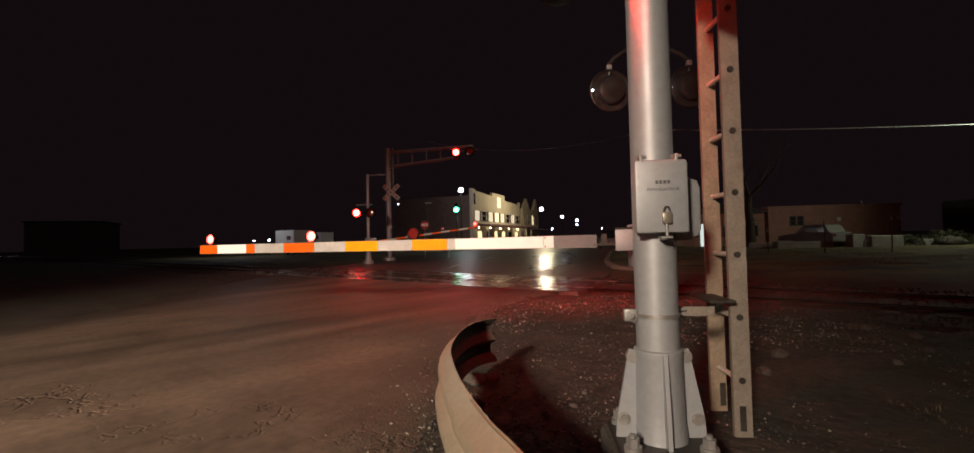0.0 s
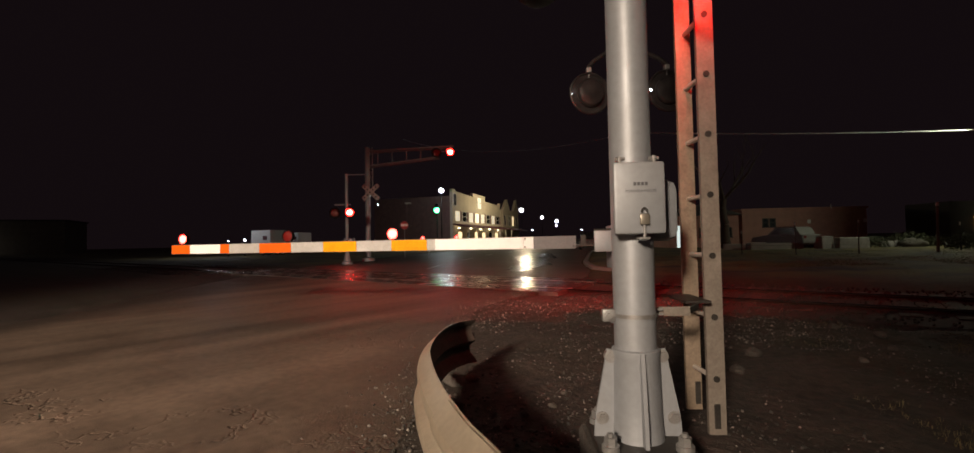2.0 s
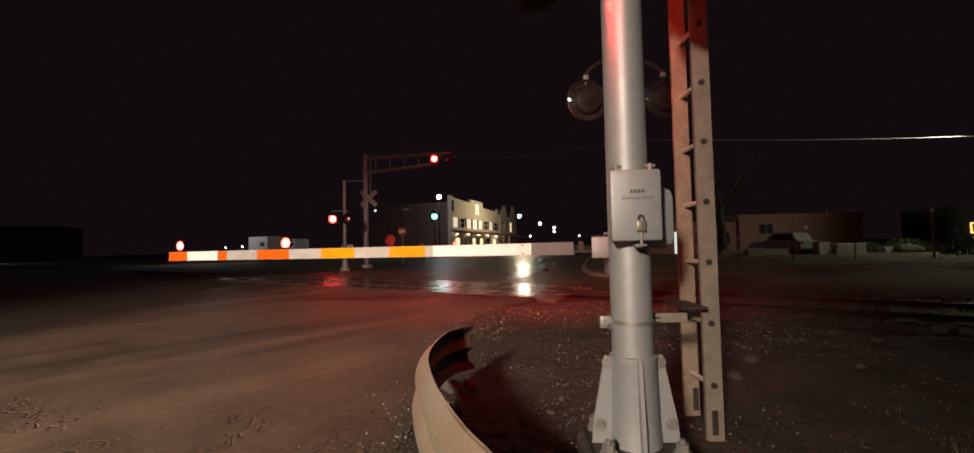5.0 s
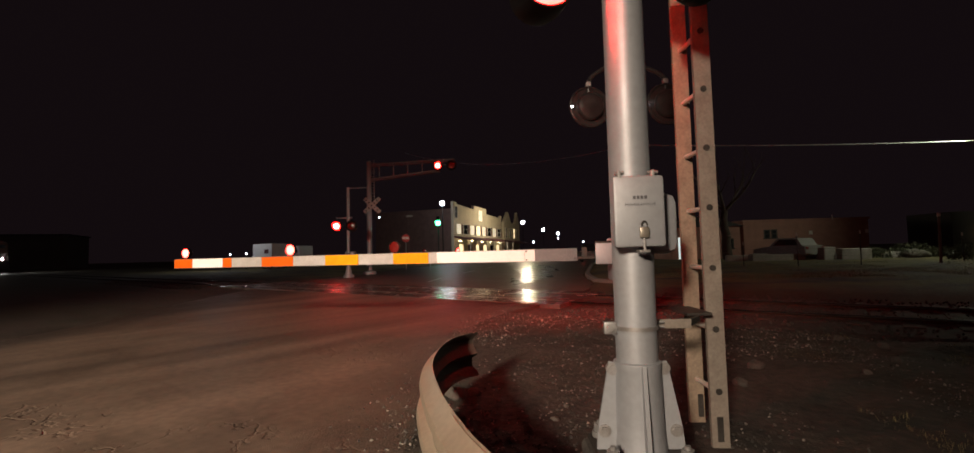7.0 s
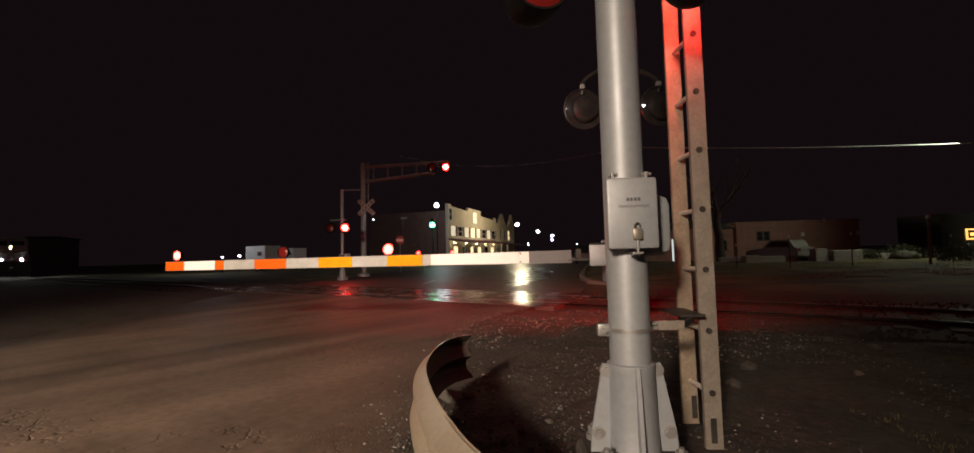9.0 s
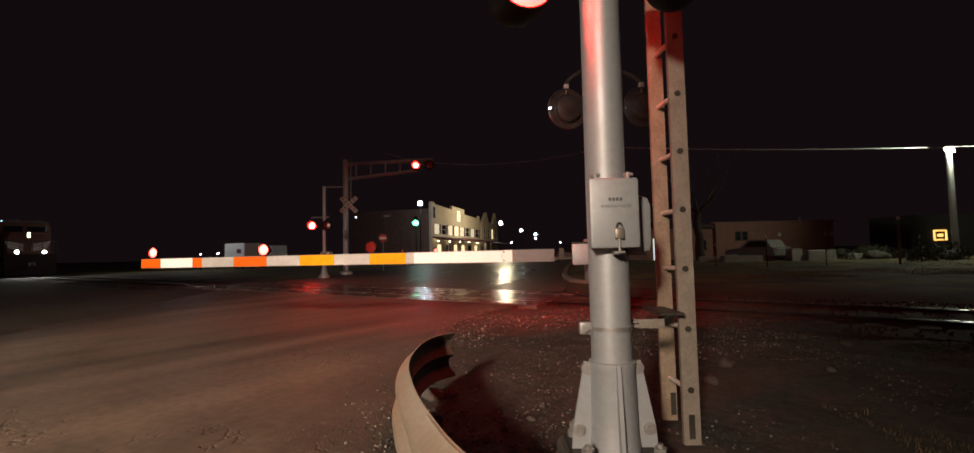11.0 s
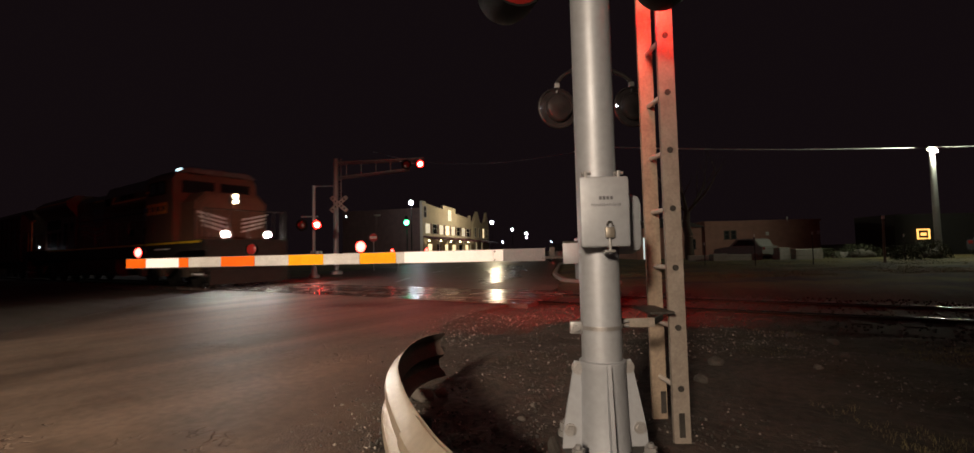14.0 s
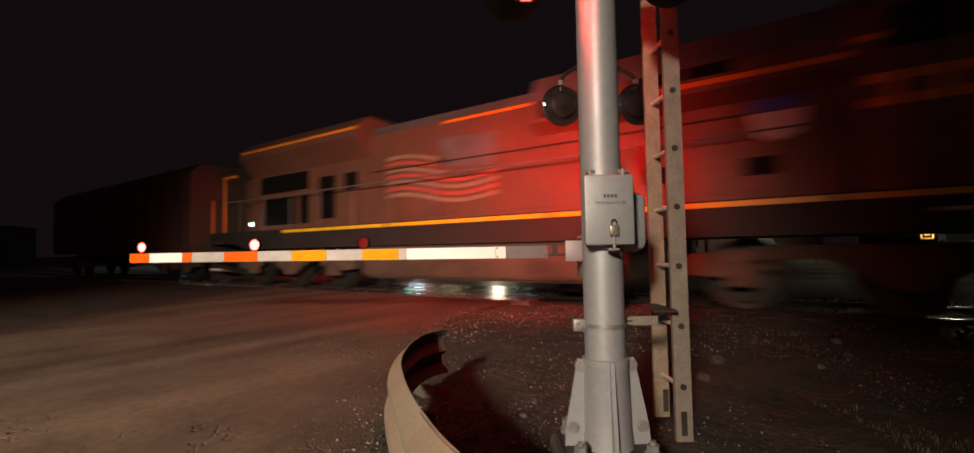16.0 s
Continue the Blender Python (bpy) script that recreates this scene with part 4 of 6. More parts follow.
def guard_rail():
    th = thing("guard_rail", at(0, 0, 0), "bent weathered galvanised guard rail ending beside the signal", "guard rail")
    # W-shaped section: height above the lower edge, and how far it stands out to the road
    prof = [(0.0, 0.0), (0.02, 0.012), (0.055, 0.075), (0.085, 0.083), (0.115, 0.075), (0.145, 0.02), (0.156, 0.012), (0.167, 0.02), (0.197, 0.058), (0.227, 0.066), (0.257, 0.060), (0.292, 0.012), (0.312, 0.0)]
    path = smooth_path(RAIL_PATH, 6)
    bm = B()
    rows = []
    n = len(path)
    for i, p in enumerate(path):
        t = (path[min(i + 1, n - 1)] - path[max(i - 1, 0)]).normalized()
        nrm = Vector((-t.y, t.x))
        base = 0.108
        row = []
        for off in (0.0, -0.004):
            for h, o in prof:
                q = p + nrm * (o + off)
                row.append(bm.verts.new((q.x, q.y, base + h)))
        rows.append(row)
    m = len(prof)
    for a, b in zip(rows, rows[1:]):
        for k in range(m - 1):
            bm.faces.new((a[k], a[k + 1], b[k + 1], b[k]))
            # back faces take the shade-dark colour
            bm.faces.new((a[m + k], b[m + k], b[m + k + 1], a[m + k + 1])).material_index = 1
        bm.faces.new((a[0], b[0], b[m], a[m]))
        bm.faces.new((a[m - 1], a[2 * m - 1], b[2 * m - 1], b[m - 1]))
    for row in (rows[0], rows[-1]):
        for k in range(m - 1):
            bm.faces.new((row[k], row[k + 1], row[m + k + 1], row[m + k]))
    part("beam", bm, [M_WEATHERED, M_RAILBACK], th, "weathered galvanised beam, its rusty back coloured dark as in shade", smooth=True)
    # overlapping near length, bolted over the end piece
    bm = B()
    rows = []
    for i, p in enumerate(path[:34]):
        t = (path[min(i + 1, n - 1)] - path[max(i - 1, 0)]).normalized()
        nrm = Vector((-t.y, t.x))
        rows.append([bm.verts.new(((p + nrm * (o + 0.006 + e)).x, (p + nrm * (o + 0.006 + e)).y, 0.106 + h)) for e in (0.004, 0.0) for h, o in prof])
    for a, b in zip(rows, rows[1:]):
        for k in range(m - 1):
            bm.faces.new((a[k], a[k + 1], b[k + 1], b[k]))
            bm.faces.new((a[m + k], b[m + k], b[m + k + 1], a[m + k + 1]))
        bm.faces.new((a[0], b[0], b[m], a[m]))
        bm.faces.new((a[m - 1], a[2 * m - 1], b[2 * m - 1], b[m - 1]))
    for k in range(m - 1):
        bm.faces.new((rows[-1][k], rows[-1][k + 1], rows[-1][m + k + 1], rows[-1][m + k]))
    part("beam", bm, M_WEATHERED, th, smooth=True)
    for i in (12, 40):
        p = path[i]
        t = (path[i + 1] - path[i - 1]).normalized()
        nrm = Vector((-t.y, t.x))
        bm = B()
        box(bm, -0.035, 0.035, -0.05, 0.05, -0.2, 0.25, 0.012)
        ob = part("post", bm, M_TIE, th, "dark timber post")
        q = p - nrm * 0.09
        ob.matrix_basis = pose(q.x, q.y, 0, 0, 0, math.degrees(math.atan2(t.y, t.x)))
    for i, h in ((27, 0.156), (28, 0.15)):
        p = path[i]
        t = (path[i + 1] - path[i - 1]).normalized()
        nrm = Vector((-t.y, t.x))
        q = p + nrm * (0.012 if h < 0.2 else 0.083)
        bm = B()
        tube(bm, (q.x, q.y, 0.108 + h), (q.x + nrm.x * 0.012, q.y + nrm.y * 0.012, 0.108 + h), 0.012, n=8)
        part("bolt", bm, M_DARKSTEEL, th)


guard_rail()


def roadside_stones():
    meshes = [stone_mesh("rock", s, 0.42, 3) for s in range(5)]
    for r, d, s, k in ((-0.43, 3.34, 0.075, 0), (-0.31, 3.40, 0.050, 1), (-0.56, 4.85, 0.085, 2), (2.01, 4.12, 0.065, 3), (-0.58, 4.35, 0.070, 4), (0.05, 2.75, 0.030, 1), (-0.05, 2.60, 0.025, 2), (3.56, 4.80, 0.050, 0), (2.71, 3.85, 0.035, 4), (3.15, 4.12, 0.035, 1), (3.41, 5.24, 0.050, 2), (-0.13, 2.82, 0.018, 3), (0.22, 2.89, 0.022, 0), (0.31, 3.11, 0.016, 2), (1.64, 3.60, 0.050, 1)):
        ob = new("rock", meshes[k])
        p = sp(r, d)
        z = ground_height(p.x, p.y)
        ob.matrix_basis = pose(p.x, p.y, z + s * 0.35, 0, 0, random.uniform(0, 360)) @ Matrix.Diagonal((s, s * random.uniform(0.8, 1.2), s, 1))
        tagged(ob, "pale rough stone lying on the dirt", "rock", "loose rocks")
    # gravel: one object
    rnd = random.Random(9)
    base = []
    for s in range(6):
        bm = B()
        bmesh.ops.create_icosphere(bm, subdivisions=1, radius=1.0)
        off = Vector((s * 7.1, 3, 1))
        base.append(([v.co * (1 + 0.45 * noise.noise(v.co * 1.4 + off)) for v in bm.verts], [[v.index for v in f.verts] for f in bm.faces]))
        bm.free()
    vs, fs = [], []

    def pebble(p, s):
        co, fc = base[rnd.randrange(6)]
        q = Euler((rnd.uniform(0, 6.3), rnd.uniform(0, 6.3), rnd.uniform(0, 6.3))).to_matrix()
        k = len(vs)
        flat = Matrix.Diagonal((1, rnd.uniform(0.7, 1.1), rnd.uniform(0.5, 0.9)))
        for c in co:
            w = q @ (flat @ (c * s))
            vs.append((p.x + w.x, p.y + w.y, p.z + w.z))
        fs.extend([[i + k for i in f] for f in fc])
    count = 0
    while count < 21000:
        d = 1.6 + 11 * rnd.random() ** 1.3
        r = rnd.uniform(-1.6, 1.15 * d + 0.4)
        lo, hi = road_edges(d)
        p = sp(r, d)
        if p.y > RAIL_NEAR - 0.5:
            continue
        if r < hi - 0.7 * rnd.random():
            continue
        dens = 0.28 + 1.2 * noise.noise(Vector((p.x * 0.9, p.y * 0.9, 8))) + 0.5 * noise.noise(Vector((p.x * 3.5, p.y * 3.5, 4)))
        if r > 1.7 and d < 4.6:
            dens -= 0.3
        if abs(p.y - 6.6) < 1.3:
            dens += 0.7
        if r < hi + 0.5:
            dens += 0.35
        if rnd.random() > dens:
            continue
        z = max(ground_height(p.x, p.y), -0.02 if r < hi else -9)
        s = rnd.choice((0.0018, 0.002, 0.0025, 0.0025, 0.003, 0.0035, 0.004, 0.005, 0.006, 0.009)) * (1.0 + 0.06 * d)
        pebble(Vector((p.x, p.y, z + s * 0.25)), s)
        count += 1
    # coarser pieces inside the bend of the guard rail and round the mast
    for k in range(420):
        p = sp(rnd.gauss(0.25, 0.4), rnd.uniform(2.2, 3.2)) if k < 220 else sp(rnd.uniform(-0.5, 0.9), rnd.uniform(5.2, 7.4)) if k < 360 else sp(rnd.gauss(1.15, 0.12), rnd.gauss(2.6, 0.15))
        s = rnd.uniform(0.005, 0.011) if k < 220 or k >= 360 else rnd.uniform(0.008, 0.019)
        pebble(Vector((p.x, p.y, ground_height(p.x, p.y) + s * 0.3)), s)
    roadside = len(fs)
    for k in range(5200):
        x = rnd.uniform(-4.1, 11) if k % 3 else rnd.uniform(-32, -19.2)
        y = rnd.uniform(6.6, 11.6)
        if abs(y - RAIL_NEAR) < 0.09 or abs(y - RAIL_FAR) < 0.09:
            continue
        z = -0.062 if abs(y - TRACK) < 1.9 else -0.08 + 0.02 * max(0, abs(y - TRACK) - 1.9)
        s = rnd.uniform(0.014, 0.030)
        pebble(Vector((x, y, z + s * 0.2)), s)
    me = bpy.data.meshes.new("gravel")
    me.from_pydata(vs, [], fs)
    gm = mat("gravel_stone", (0.066, 0.057, 0.050), 0.6, vary=0.2, scale=20)
    nt = gm.node_tree
    geo = nt.nodes.new("ShaderNodeNewGeometry")
    mr = nt.nodes.new("ShaderNodeMapRange")
    mr.inputs["To Min"].default_value, mr.inputs["To Max"].default_value = 0.4, 5.0
    few = nt.nodes.new("ShaderNodeMath")
    few.operation = "POWER"
    few.inputs[1].default_value = 4.0
    nt.links.new(geo.outputs["Random Per Island"], few.inputs[0])
    nt.links.new(few.outputs[0], mr.inputs["Value"])
    sc = nt.nodes.new("ShaderNodeVectorMath")
    sc.operation = "SCALE"
    bs = nt.nodes["Principled BSDF"]
    nt.links.new(bs.inputs["Base Color"].links[0].from_socket, sc.inputs[0])
    nt.links.new(mr.outputs[0], sc.inputs["Scale"])
    nt.links.new(sc.outputs[0], bs.inputs["Base Color"])
    me.materials.append(gm)
    me.materials.append(M_BALLAST)
    me.polygons.foreach_set("material_index", [0] * roadside + [1] * (len(fs) - roadside))
    tagged(new("gravel", me), "loose pale and dark gravel over the roadside dirt", "gravel", kind="stuff")


roadside_stones()


def short_grass():
    """Dry winter grass: sparse tufts on the dirt, a thin sward over the yard."""
    rnd = random.Random(21)
    vs, fs = [], []

    def blade(p, h):
        a = rnd.uniform(0, 6.283)
        w = h * 0.05
        lean = rnd.uniform(0.15, 0.8) * h
        b = a + rnd.uniform(0.6, 2.4)
        k = len(vs)
        cx, cy = math.cos(a) * w, math.sin(a) * w
        lx, ly = math.cos(b) * lean, math.sin(b) * lean
        vs.extend([(p.x - cx, p.y - cy, p.z - 0.01), (p.x + cx, p.y + cy, p.z - 0.01), (p.x + cx * 0.7 + lx * 0.4, p.y + cy * 0.7 + ly * 0.4, p.z + h * 0.6), (p.x - cx * 0.7 + lx * 0.4, p.y - cy * 0.7 + ly * 0.4, p.z + h * 0.6), (p.x + lx, p.y + ly, p.z + h)])
        fs.extend([(k, k + 1, k + 2, k + 3), (k + 3, k + 2, k + 4)])
    tufts = 0
    while tufts < 900:
        d = 2.2 + 5.0 * rnd.random()
        r = rnd.uniform(2.0, 1.2 * d + 1.5)
        p = sp(r, d)
        if p.y > RAIL_NEAR - 1.7:
            continue
        if noise.noise(Vector((p.x * 0.8, p.y * 0.8, 3))) < 0.02 + rnd.uniform(0, 0.25):
            continue
        tufts += 1
        for k in range(rnd.randrange(4, 11)):
            q = Vector((p.x + rnd.gauss(0, 0.03), p.y + rnd.gauss(0, 0.03), 0))
            q.z = ground_height(q.x, q.y)
            blade(q, rnd.uniform(0.008, 0.03))
    tufts = 0
    while tufts < 5200:
        d = 15 + 14 * rnd.random() ** 1.4
        r = rnd.uniform(5.0, 1.15 * d + 2)
        p = sp(r, d)
        if p.y < 12.6 or r < road_edges(d)[1] + 0.8:
            continue
        if noise.noise(Vector((p.x * 0.35, p.y * 0.35, 6))) < -0.15:
            continue
        tufts += 1
        for k in range(5):
            q = Vector((p.x + rnd.gauss(0, 0.12), p.y + rnd.gauss(0, 0.12), 0))
            q.z = ground_height(q.x, q.y)
            blade(q, rnd.uniform(0.03, 0.08))
    me = bpy.data.meshes.new("grass")
    me.from_pydata(vs, [], fs)
    gm = mat("dry_grass", (0.17, 0.145, 0.066), 0.8, vary=0.25, scale=3)
    nt = gm.node_tree
    geo = nt.nodes.new("ShaderNodeNewGeometry")
    mr = nt.nodes.new("ShaderNodeMapRange")
    mr.inputs["To Min"].default_value, mr.inputs["To Max"].default_value = 0.4, 1.7
    nt.links.new(geo.outputs["Random Per Island"], mr.inputs["Value"])
    sc = nt.nodes.new("ShaderNodeVectorMath")
    sc.operation = "SCALE"
    bs = nt.nodes["Principled BSDF"]
    nt.links.new(bs.inputs["Base Color"].links[0].from_socket, sc.inputs[0])
    nt.links.new(mr.outputs[0], sc.inputs["Scale"])
    nt.links.new(sc.outputs[0], bs.inputs["Base Color"])
    me.materials.append(gm)
    tagged(new("grass", me), "short dry winter grass in tufts on dirt", "grass", kind="stuff")


short_grass()

# ---------------------------------------------------------------- town beyond the railway
M_STUCCO = mat("pale_stucco", (0.56, 0.50, 0.39), 0.85, vary=0.12, scale=0.8, bump=0.3, bump_scale=9, dirt=(0.40, 0.35, 0.28), dirt_amount=0.5, dirt_scale=0.5)
M_SIDEWALL = mat("dark_brick_wall", (0.16, 0.10, 0.085), 0.85, vary=0.25, scale=1.5, bump=0.4)
M_BRICK = mat("red_brown_brick", (0.34, 0.18, 0.145), 0.85, vary=0.22, scale=1.6, bump=0.4, bump_scale=14)
# near black: the darkness around the glowing sign is put into the wall's colour
M_KIOSK = mat("unlit_kiosk_wall", (0.018, 0.015, 0.014), 0.8, vary=0.3, scale=3, bump=0.3)
M_ROOF = mat("dark_roofing", (0.05, 0.045, 0.045), 0.8, vary=0.3, scale=2)
M_FRAME = mat("pale_window_frame", (0.55, 0.53, 0.48), 0.6)
M_DARKGLASS = mat("dark_glass", (0.02, 0.022, 0.025), 0.08)
M_LITWIN = glow("lit_window", (1.0, 0.74, 0.40), 1.5)
M_PALEWIN = glow("curtained_window", (1.0, 0.86, 0.60), 0.55)
M_AWNING = mat("dark_red_awning", (0.10, 0.03, 0.04), 0.7)
M_WHITEPAINT = mat("white_vehicle_paint", (0.72, 0.72, 0.72), 0.4, vary=0.08, scale=2, dirt=(0.4, 0.37, 0.33), dirt_amount=0.4)
M_SILVER = mat("silver_vehicle_paint", (0.20, 0.19, 0.18), 0.35)
M_DARKPAINT = mat("dark_vehicle_paint", (0.035, 0.035, 0.04), 0.25)
M_TYRE = mat("tyre_rubber", (0.02, 0.02, 0.02), 0.8)
M_LED = glow("white_street_lamp", (0.80, 0.88, 1.0), 24)
M_FLOOD = glow("greenish_white_lamp", (0.85, 1.0, 0.40), 30)
M_GREEN = glow("green_traffic_light", (0.02, 1.0, 0.20), 6)
M_TAIL = glow("red_tail_light", (1.0, 0.05, 0.03), 9)
M_WARM = glow("warm_sign_light", (1.0, 0.50, 0.10), 1.9)
M_HEDGE = mat("bush_leaf", (0.055, 0.06, 0.028), 0.7, vary=0.4, scale=6)
M_CABLE = mat("pale_cable_sheath", (0.75, 0.75, 0.75), 0.4)
M_SHED = mat("dull_shed_wall", (0.17, 0.15, 0.12), 0.85, vary=0.2, scale=1)
M_BARK = mat("bark", (0.07, 0.05, 0.04), 0.9, vary=0.3, scale=9, bump=0.6)
M_WOODPOST = mat("weathered_post", (0.16, 0.13, 0.11), 0.85, vary=0.3, scale=8)


def sash(th, x, z, w, h, y=0.0, pane=None, name="window", frame_paint=None):
    """A window set in the front (-y) of a wall: frame, sill and pane as parts."""
    bm = B()
    t = 0.08
    box(bm, x - w / 2, x - w / 2 + t, y - 0.04, y + 0.06, z, z + h)
    box(bm, x + w / 2 - t, x + w / 2, y - 0.04, y + 0.06, z, z + h)
    box(bm, x - w / 2 + t, x + w / 2 - t, y - 0.04, y + 0.06, z + h - t, z + h)
    box(bm, x - w / 2 + t, x + w / 2 - t, y - 0.03, y + 0.05, z + h * 0.5 - 0.03, z + h * 0.5 + 0.03)
    box(bm, x - w / 2 - 0.06, x + w / 2 + 0.06, y - 0.10, y + 0.06, z - 0.08, z)
    win = part(name, bm, frame_paint or M_FRAME, th)
    bm = B()
    box(bm, x - w / 2 + t, x + w / 2 - t, y + 0.02, y + 0.035, z, z + h - t)
    part("pane", bm, pane or M_DARKGLASS, win)
    return win


def commercial_building():
    """Two-storey stuccoed row along the street, its front turned to the street."""
    a, b = sp(-8.4, 67), sp(-2.0, 89)
    ang = math.degrees(math.atan2(b.y - a.y, b.x - a.x))
    L = (b - a).length
    th = thing("commercial_building", pose(a.x, a.y, 0, 0, 0, ang), "two-storey cream stucco commercial building with a dark awning", "building")
    # local x along the street front, -y is the street side
    bm = B()
    H = 8.5
    out = [(0, 0), (L, 0), (L, H - 0.5), (L - 0.6, H - 0.5), (L - 0.6, H - 1.0), (L * 0.62, H - 0.75), (L * 0.62, H + 0.1), (L * 0.36, H + 0.2), (L * 0.36, H - 0.4), (1.2, H - 0.15), (1.2, H + 0.1), (0, H + 0.1)]
    prism(bm, out, 0.0, 0.4, "y")
    part("front_wall", bm, M_STUCCO, th)
    bm = B()
    box(bm, 0.0, 0.4, 0.4, 13, 0, H - 0.9)
    part("side_wall", bm, M_SIDEWALL, th, "dark side wall")
    bm = B()
    box(bm, L - 0.4, L, 0.4, 13, 0, H - 1.4)
    part("side_wall", bm, M_SIDEWALL, th)
    bm = B()
    box(bm, 0.4, L - 0.4, 12.6, 13, 0, H - 1.4)
    part("rear_wall", bm, M_SIDEWALL, th)
    bm = B()
    box(bm, 0.4, L - 0.4, 0.4, 12.6, H - 1.9, H - 1.6)
    part("roof", bm, M_ROOF, th)
    for k in range(8):
        sash(th, 1.8 + k * 2.75, 4.0, 1.9, 1.5, -0.03, M_PALEWIN if k % 2 == 0 else (M_LITWIN if k == 3 else M_DARKGLASS))
        bm = B()
        box(bm, 2.95 + k * 2.75, 3.35 + k * 2.75, -0.05, -0.002, 4.0, 5.5)
        part("shutter", bm, M_AWNING, th)
    sash(th, 0.9, 6.3, 1.0, 1.7, -0.03, M_DARKGLASS)
    sash(th, L * 0.49, 6.35, 2.0, 1.85, -0.03, M_PALEWIN)
    bm = B()
    prism(bm, [(0, 3.6), (-2.4, 3.1), (-2.4, 2.95), (0, 3.4)], 0.2, L - 0.2, "x")
    part("awning", bm, M_AWNING, th, "long dark awning over the pavement")
    for k in range(7):
        x = 0.6 + k * (L - 1.2) / 6
        bm = B()
        tube(bm, (x, -2.3, 0), (x, -2.3, 2.98), 0.08, n=10)
        part("awning_post", bm, M_FRAME, th)
    for k in range(6):
        bm = B()
        x = 2.0 + k * 3.5
        box(bm, x, x + 1.3, -0.06, 0.0, 0.1, 2.4)
        part("shop_door" if k % 2 else "shop_window", bm, M_LITWIN if k in (0, 2, 3, 5) else M_DARKGLASS, th)
    for k in range(5):
        bm = B()
        x = 1.2 + k * 4.6
        lathe(bm, [(0, 0), (0.10, -0.02), (0.16, -0.16), (0, -0.16)], 10, "z")
        ob = part("wall_lamp", bm, glow("wall_lamp_glow", (1.0, 0.80, 0.45), 12), th)
        ob.matrix_basis = pose(x, -0.5, 3.05 if k % 2 else 3.0)


commercial_building()


def gabled_building():
    a = sp(-1.6, 91)
    b = sp(1.6, 103)
    ang = math.degrees(math.atan2(b.y - a.y, b.x - a.x))
    L = (b - a).length
    th = thing("gabled_building", pose(a.x, a.y, 0, 0, 0, ang), "cream street front with two pointed gables", "building")
    bm = B()
    prism(bm, [(0, 0), (L, 0), (L, 6.8), (L * 0.86, 9.6), (L * 0.70, 7.2), (L * 0.45, 7.0), (L * 0.26, 9.2), (0.3, 7.0), (0, 7.0)], 0, 0.5, "y")
    part("front_wall", bm, M_STUCCO, th)
    bm = B()
    box(bm, 0, L, 0.5, 10, 0, 6.6)
    part("rear_block", bm, M_SIDEWALL, th)
    for k in range(4):
        sash(th, 1.5 + k * 3.0, 4.0, 1.2, 2.0, -0.03, M_LITWIN if k == 2 else M_DARKGLASS)
    bm = B()
    prism(bm, [(0, 3.5), (-2.2, 3.0), (-2.2, 2.85), (0, 3.3)], 0, L, "x")
    part("awning", bm, M_AWNING, th)


gabled_building()


def dark_store():
    """Darker side block at the street corner, behind the far signals."""
    th = thing("corner_store", at(-15.6, 69, 0, 0), "dark low brick building at the street corner", "building")
    bm = B()
    box(bm, 0, 7.0, 0, 10, 0, 6.7)
    part("wall_block", bm, M_SIDEWALL, th)
    bm = B()
    box(bm, -0.15, 7.15, -0.15, 10.15, 6.7, 6.95, 0.03)
    part("coping", bm, M_STUCCO, th)
    for k in range(3):
        sash(th, 1.3 + k * 2.2, 3.6, 1.0, 1.6, -0.03)
    for k in range(2):
        sash(th, 2.0 + k * 3.0, 0.6, 1.8, 2.0, -0.03)


dark_store()


def street_lamp(r, d, h, head=0.34, watts=0, arm=0.0, group="street lamps along the street", pole=0.07, lens=None, label="slim street lamp with a bright white head"):
    th = thing("street_lamp", at(r, d, 0), label, "street lamp", group)
    bm = B()
    lathe(bm, [(pole * 2, 0), (pole * 2, 0.25), (pole, 0.3), (pole * 0.75, h - 0.12), (0, h - 0.1)], 12, "z")
    part("pole", bm, M_BLACK, th, smooth=True)
    bm = B()
    lathe(bm, [(0, h + head * 0.62), (head * 0.16, h + head * 0.55), (head * 0.18, h + head * 0.44), (0, h + head * 0.44)], 16, "z")
    part("cap", bm, M_DARKSTEEL, th)
    bm = B()
    lathe(bm, [(0, h - head * 0.46), (head * 0.24, h - head * 0.40), (head * 0.41, h - head * 0.22), (head * 0.46, h), (head * 0.41, h + head * 0.22), (head * 0.24, h + head * 0.40), (0, h + head * 0.46)], 16, "z")
    part("globe", bm, lens or M_LED, th, smooth=True)
    return th


street_lamp(-8.95, 60, 7.6, 0.65)
street_lamp(2.5, 110, 8.0, 0.95)
street_lamp(9.26, 140, 7.6, 0.9)
street_lamp(15.4, 160, 7.1, 0.95)
street_lamp(18.3, 190, 6.5, 0.7)
street_lamp(27.5, 185, 4.6, 0.5)
street_lamp(3.4, 76, 2.6, 0.28)


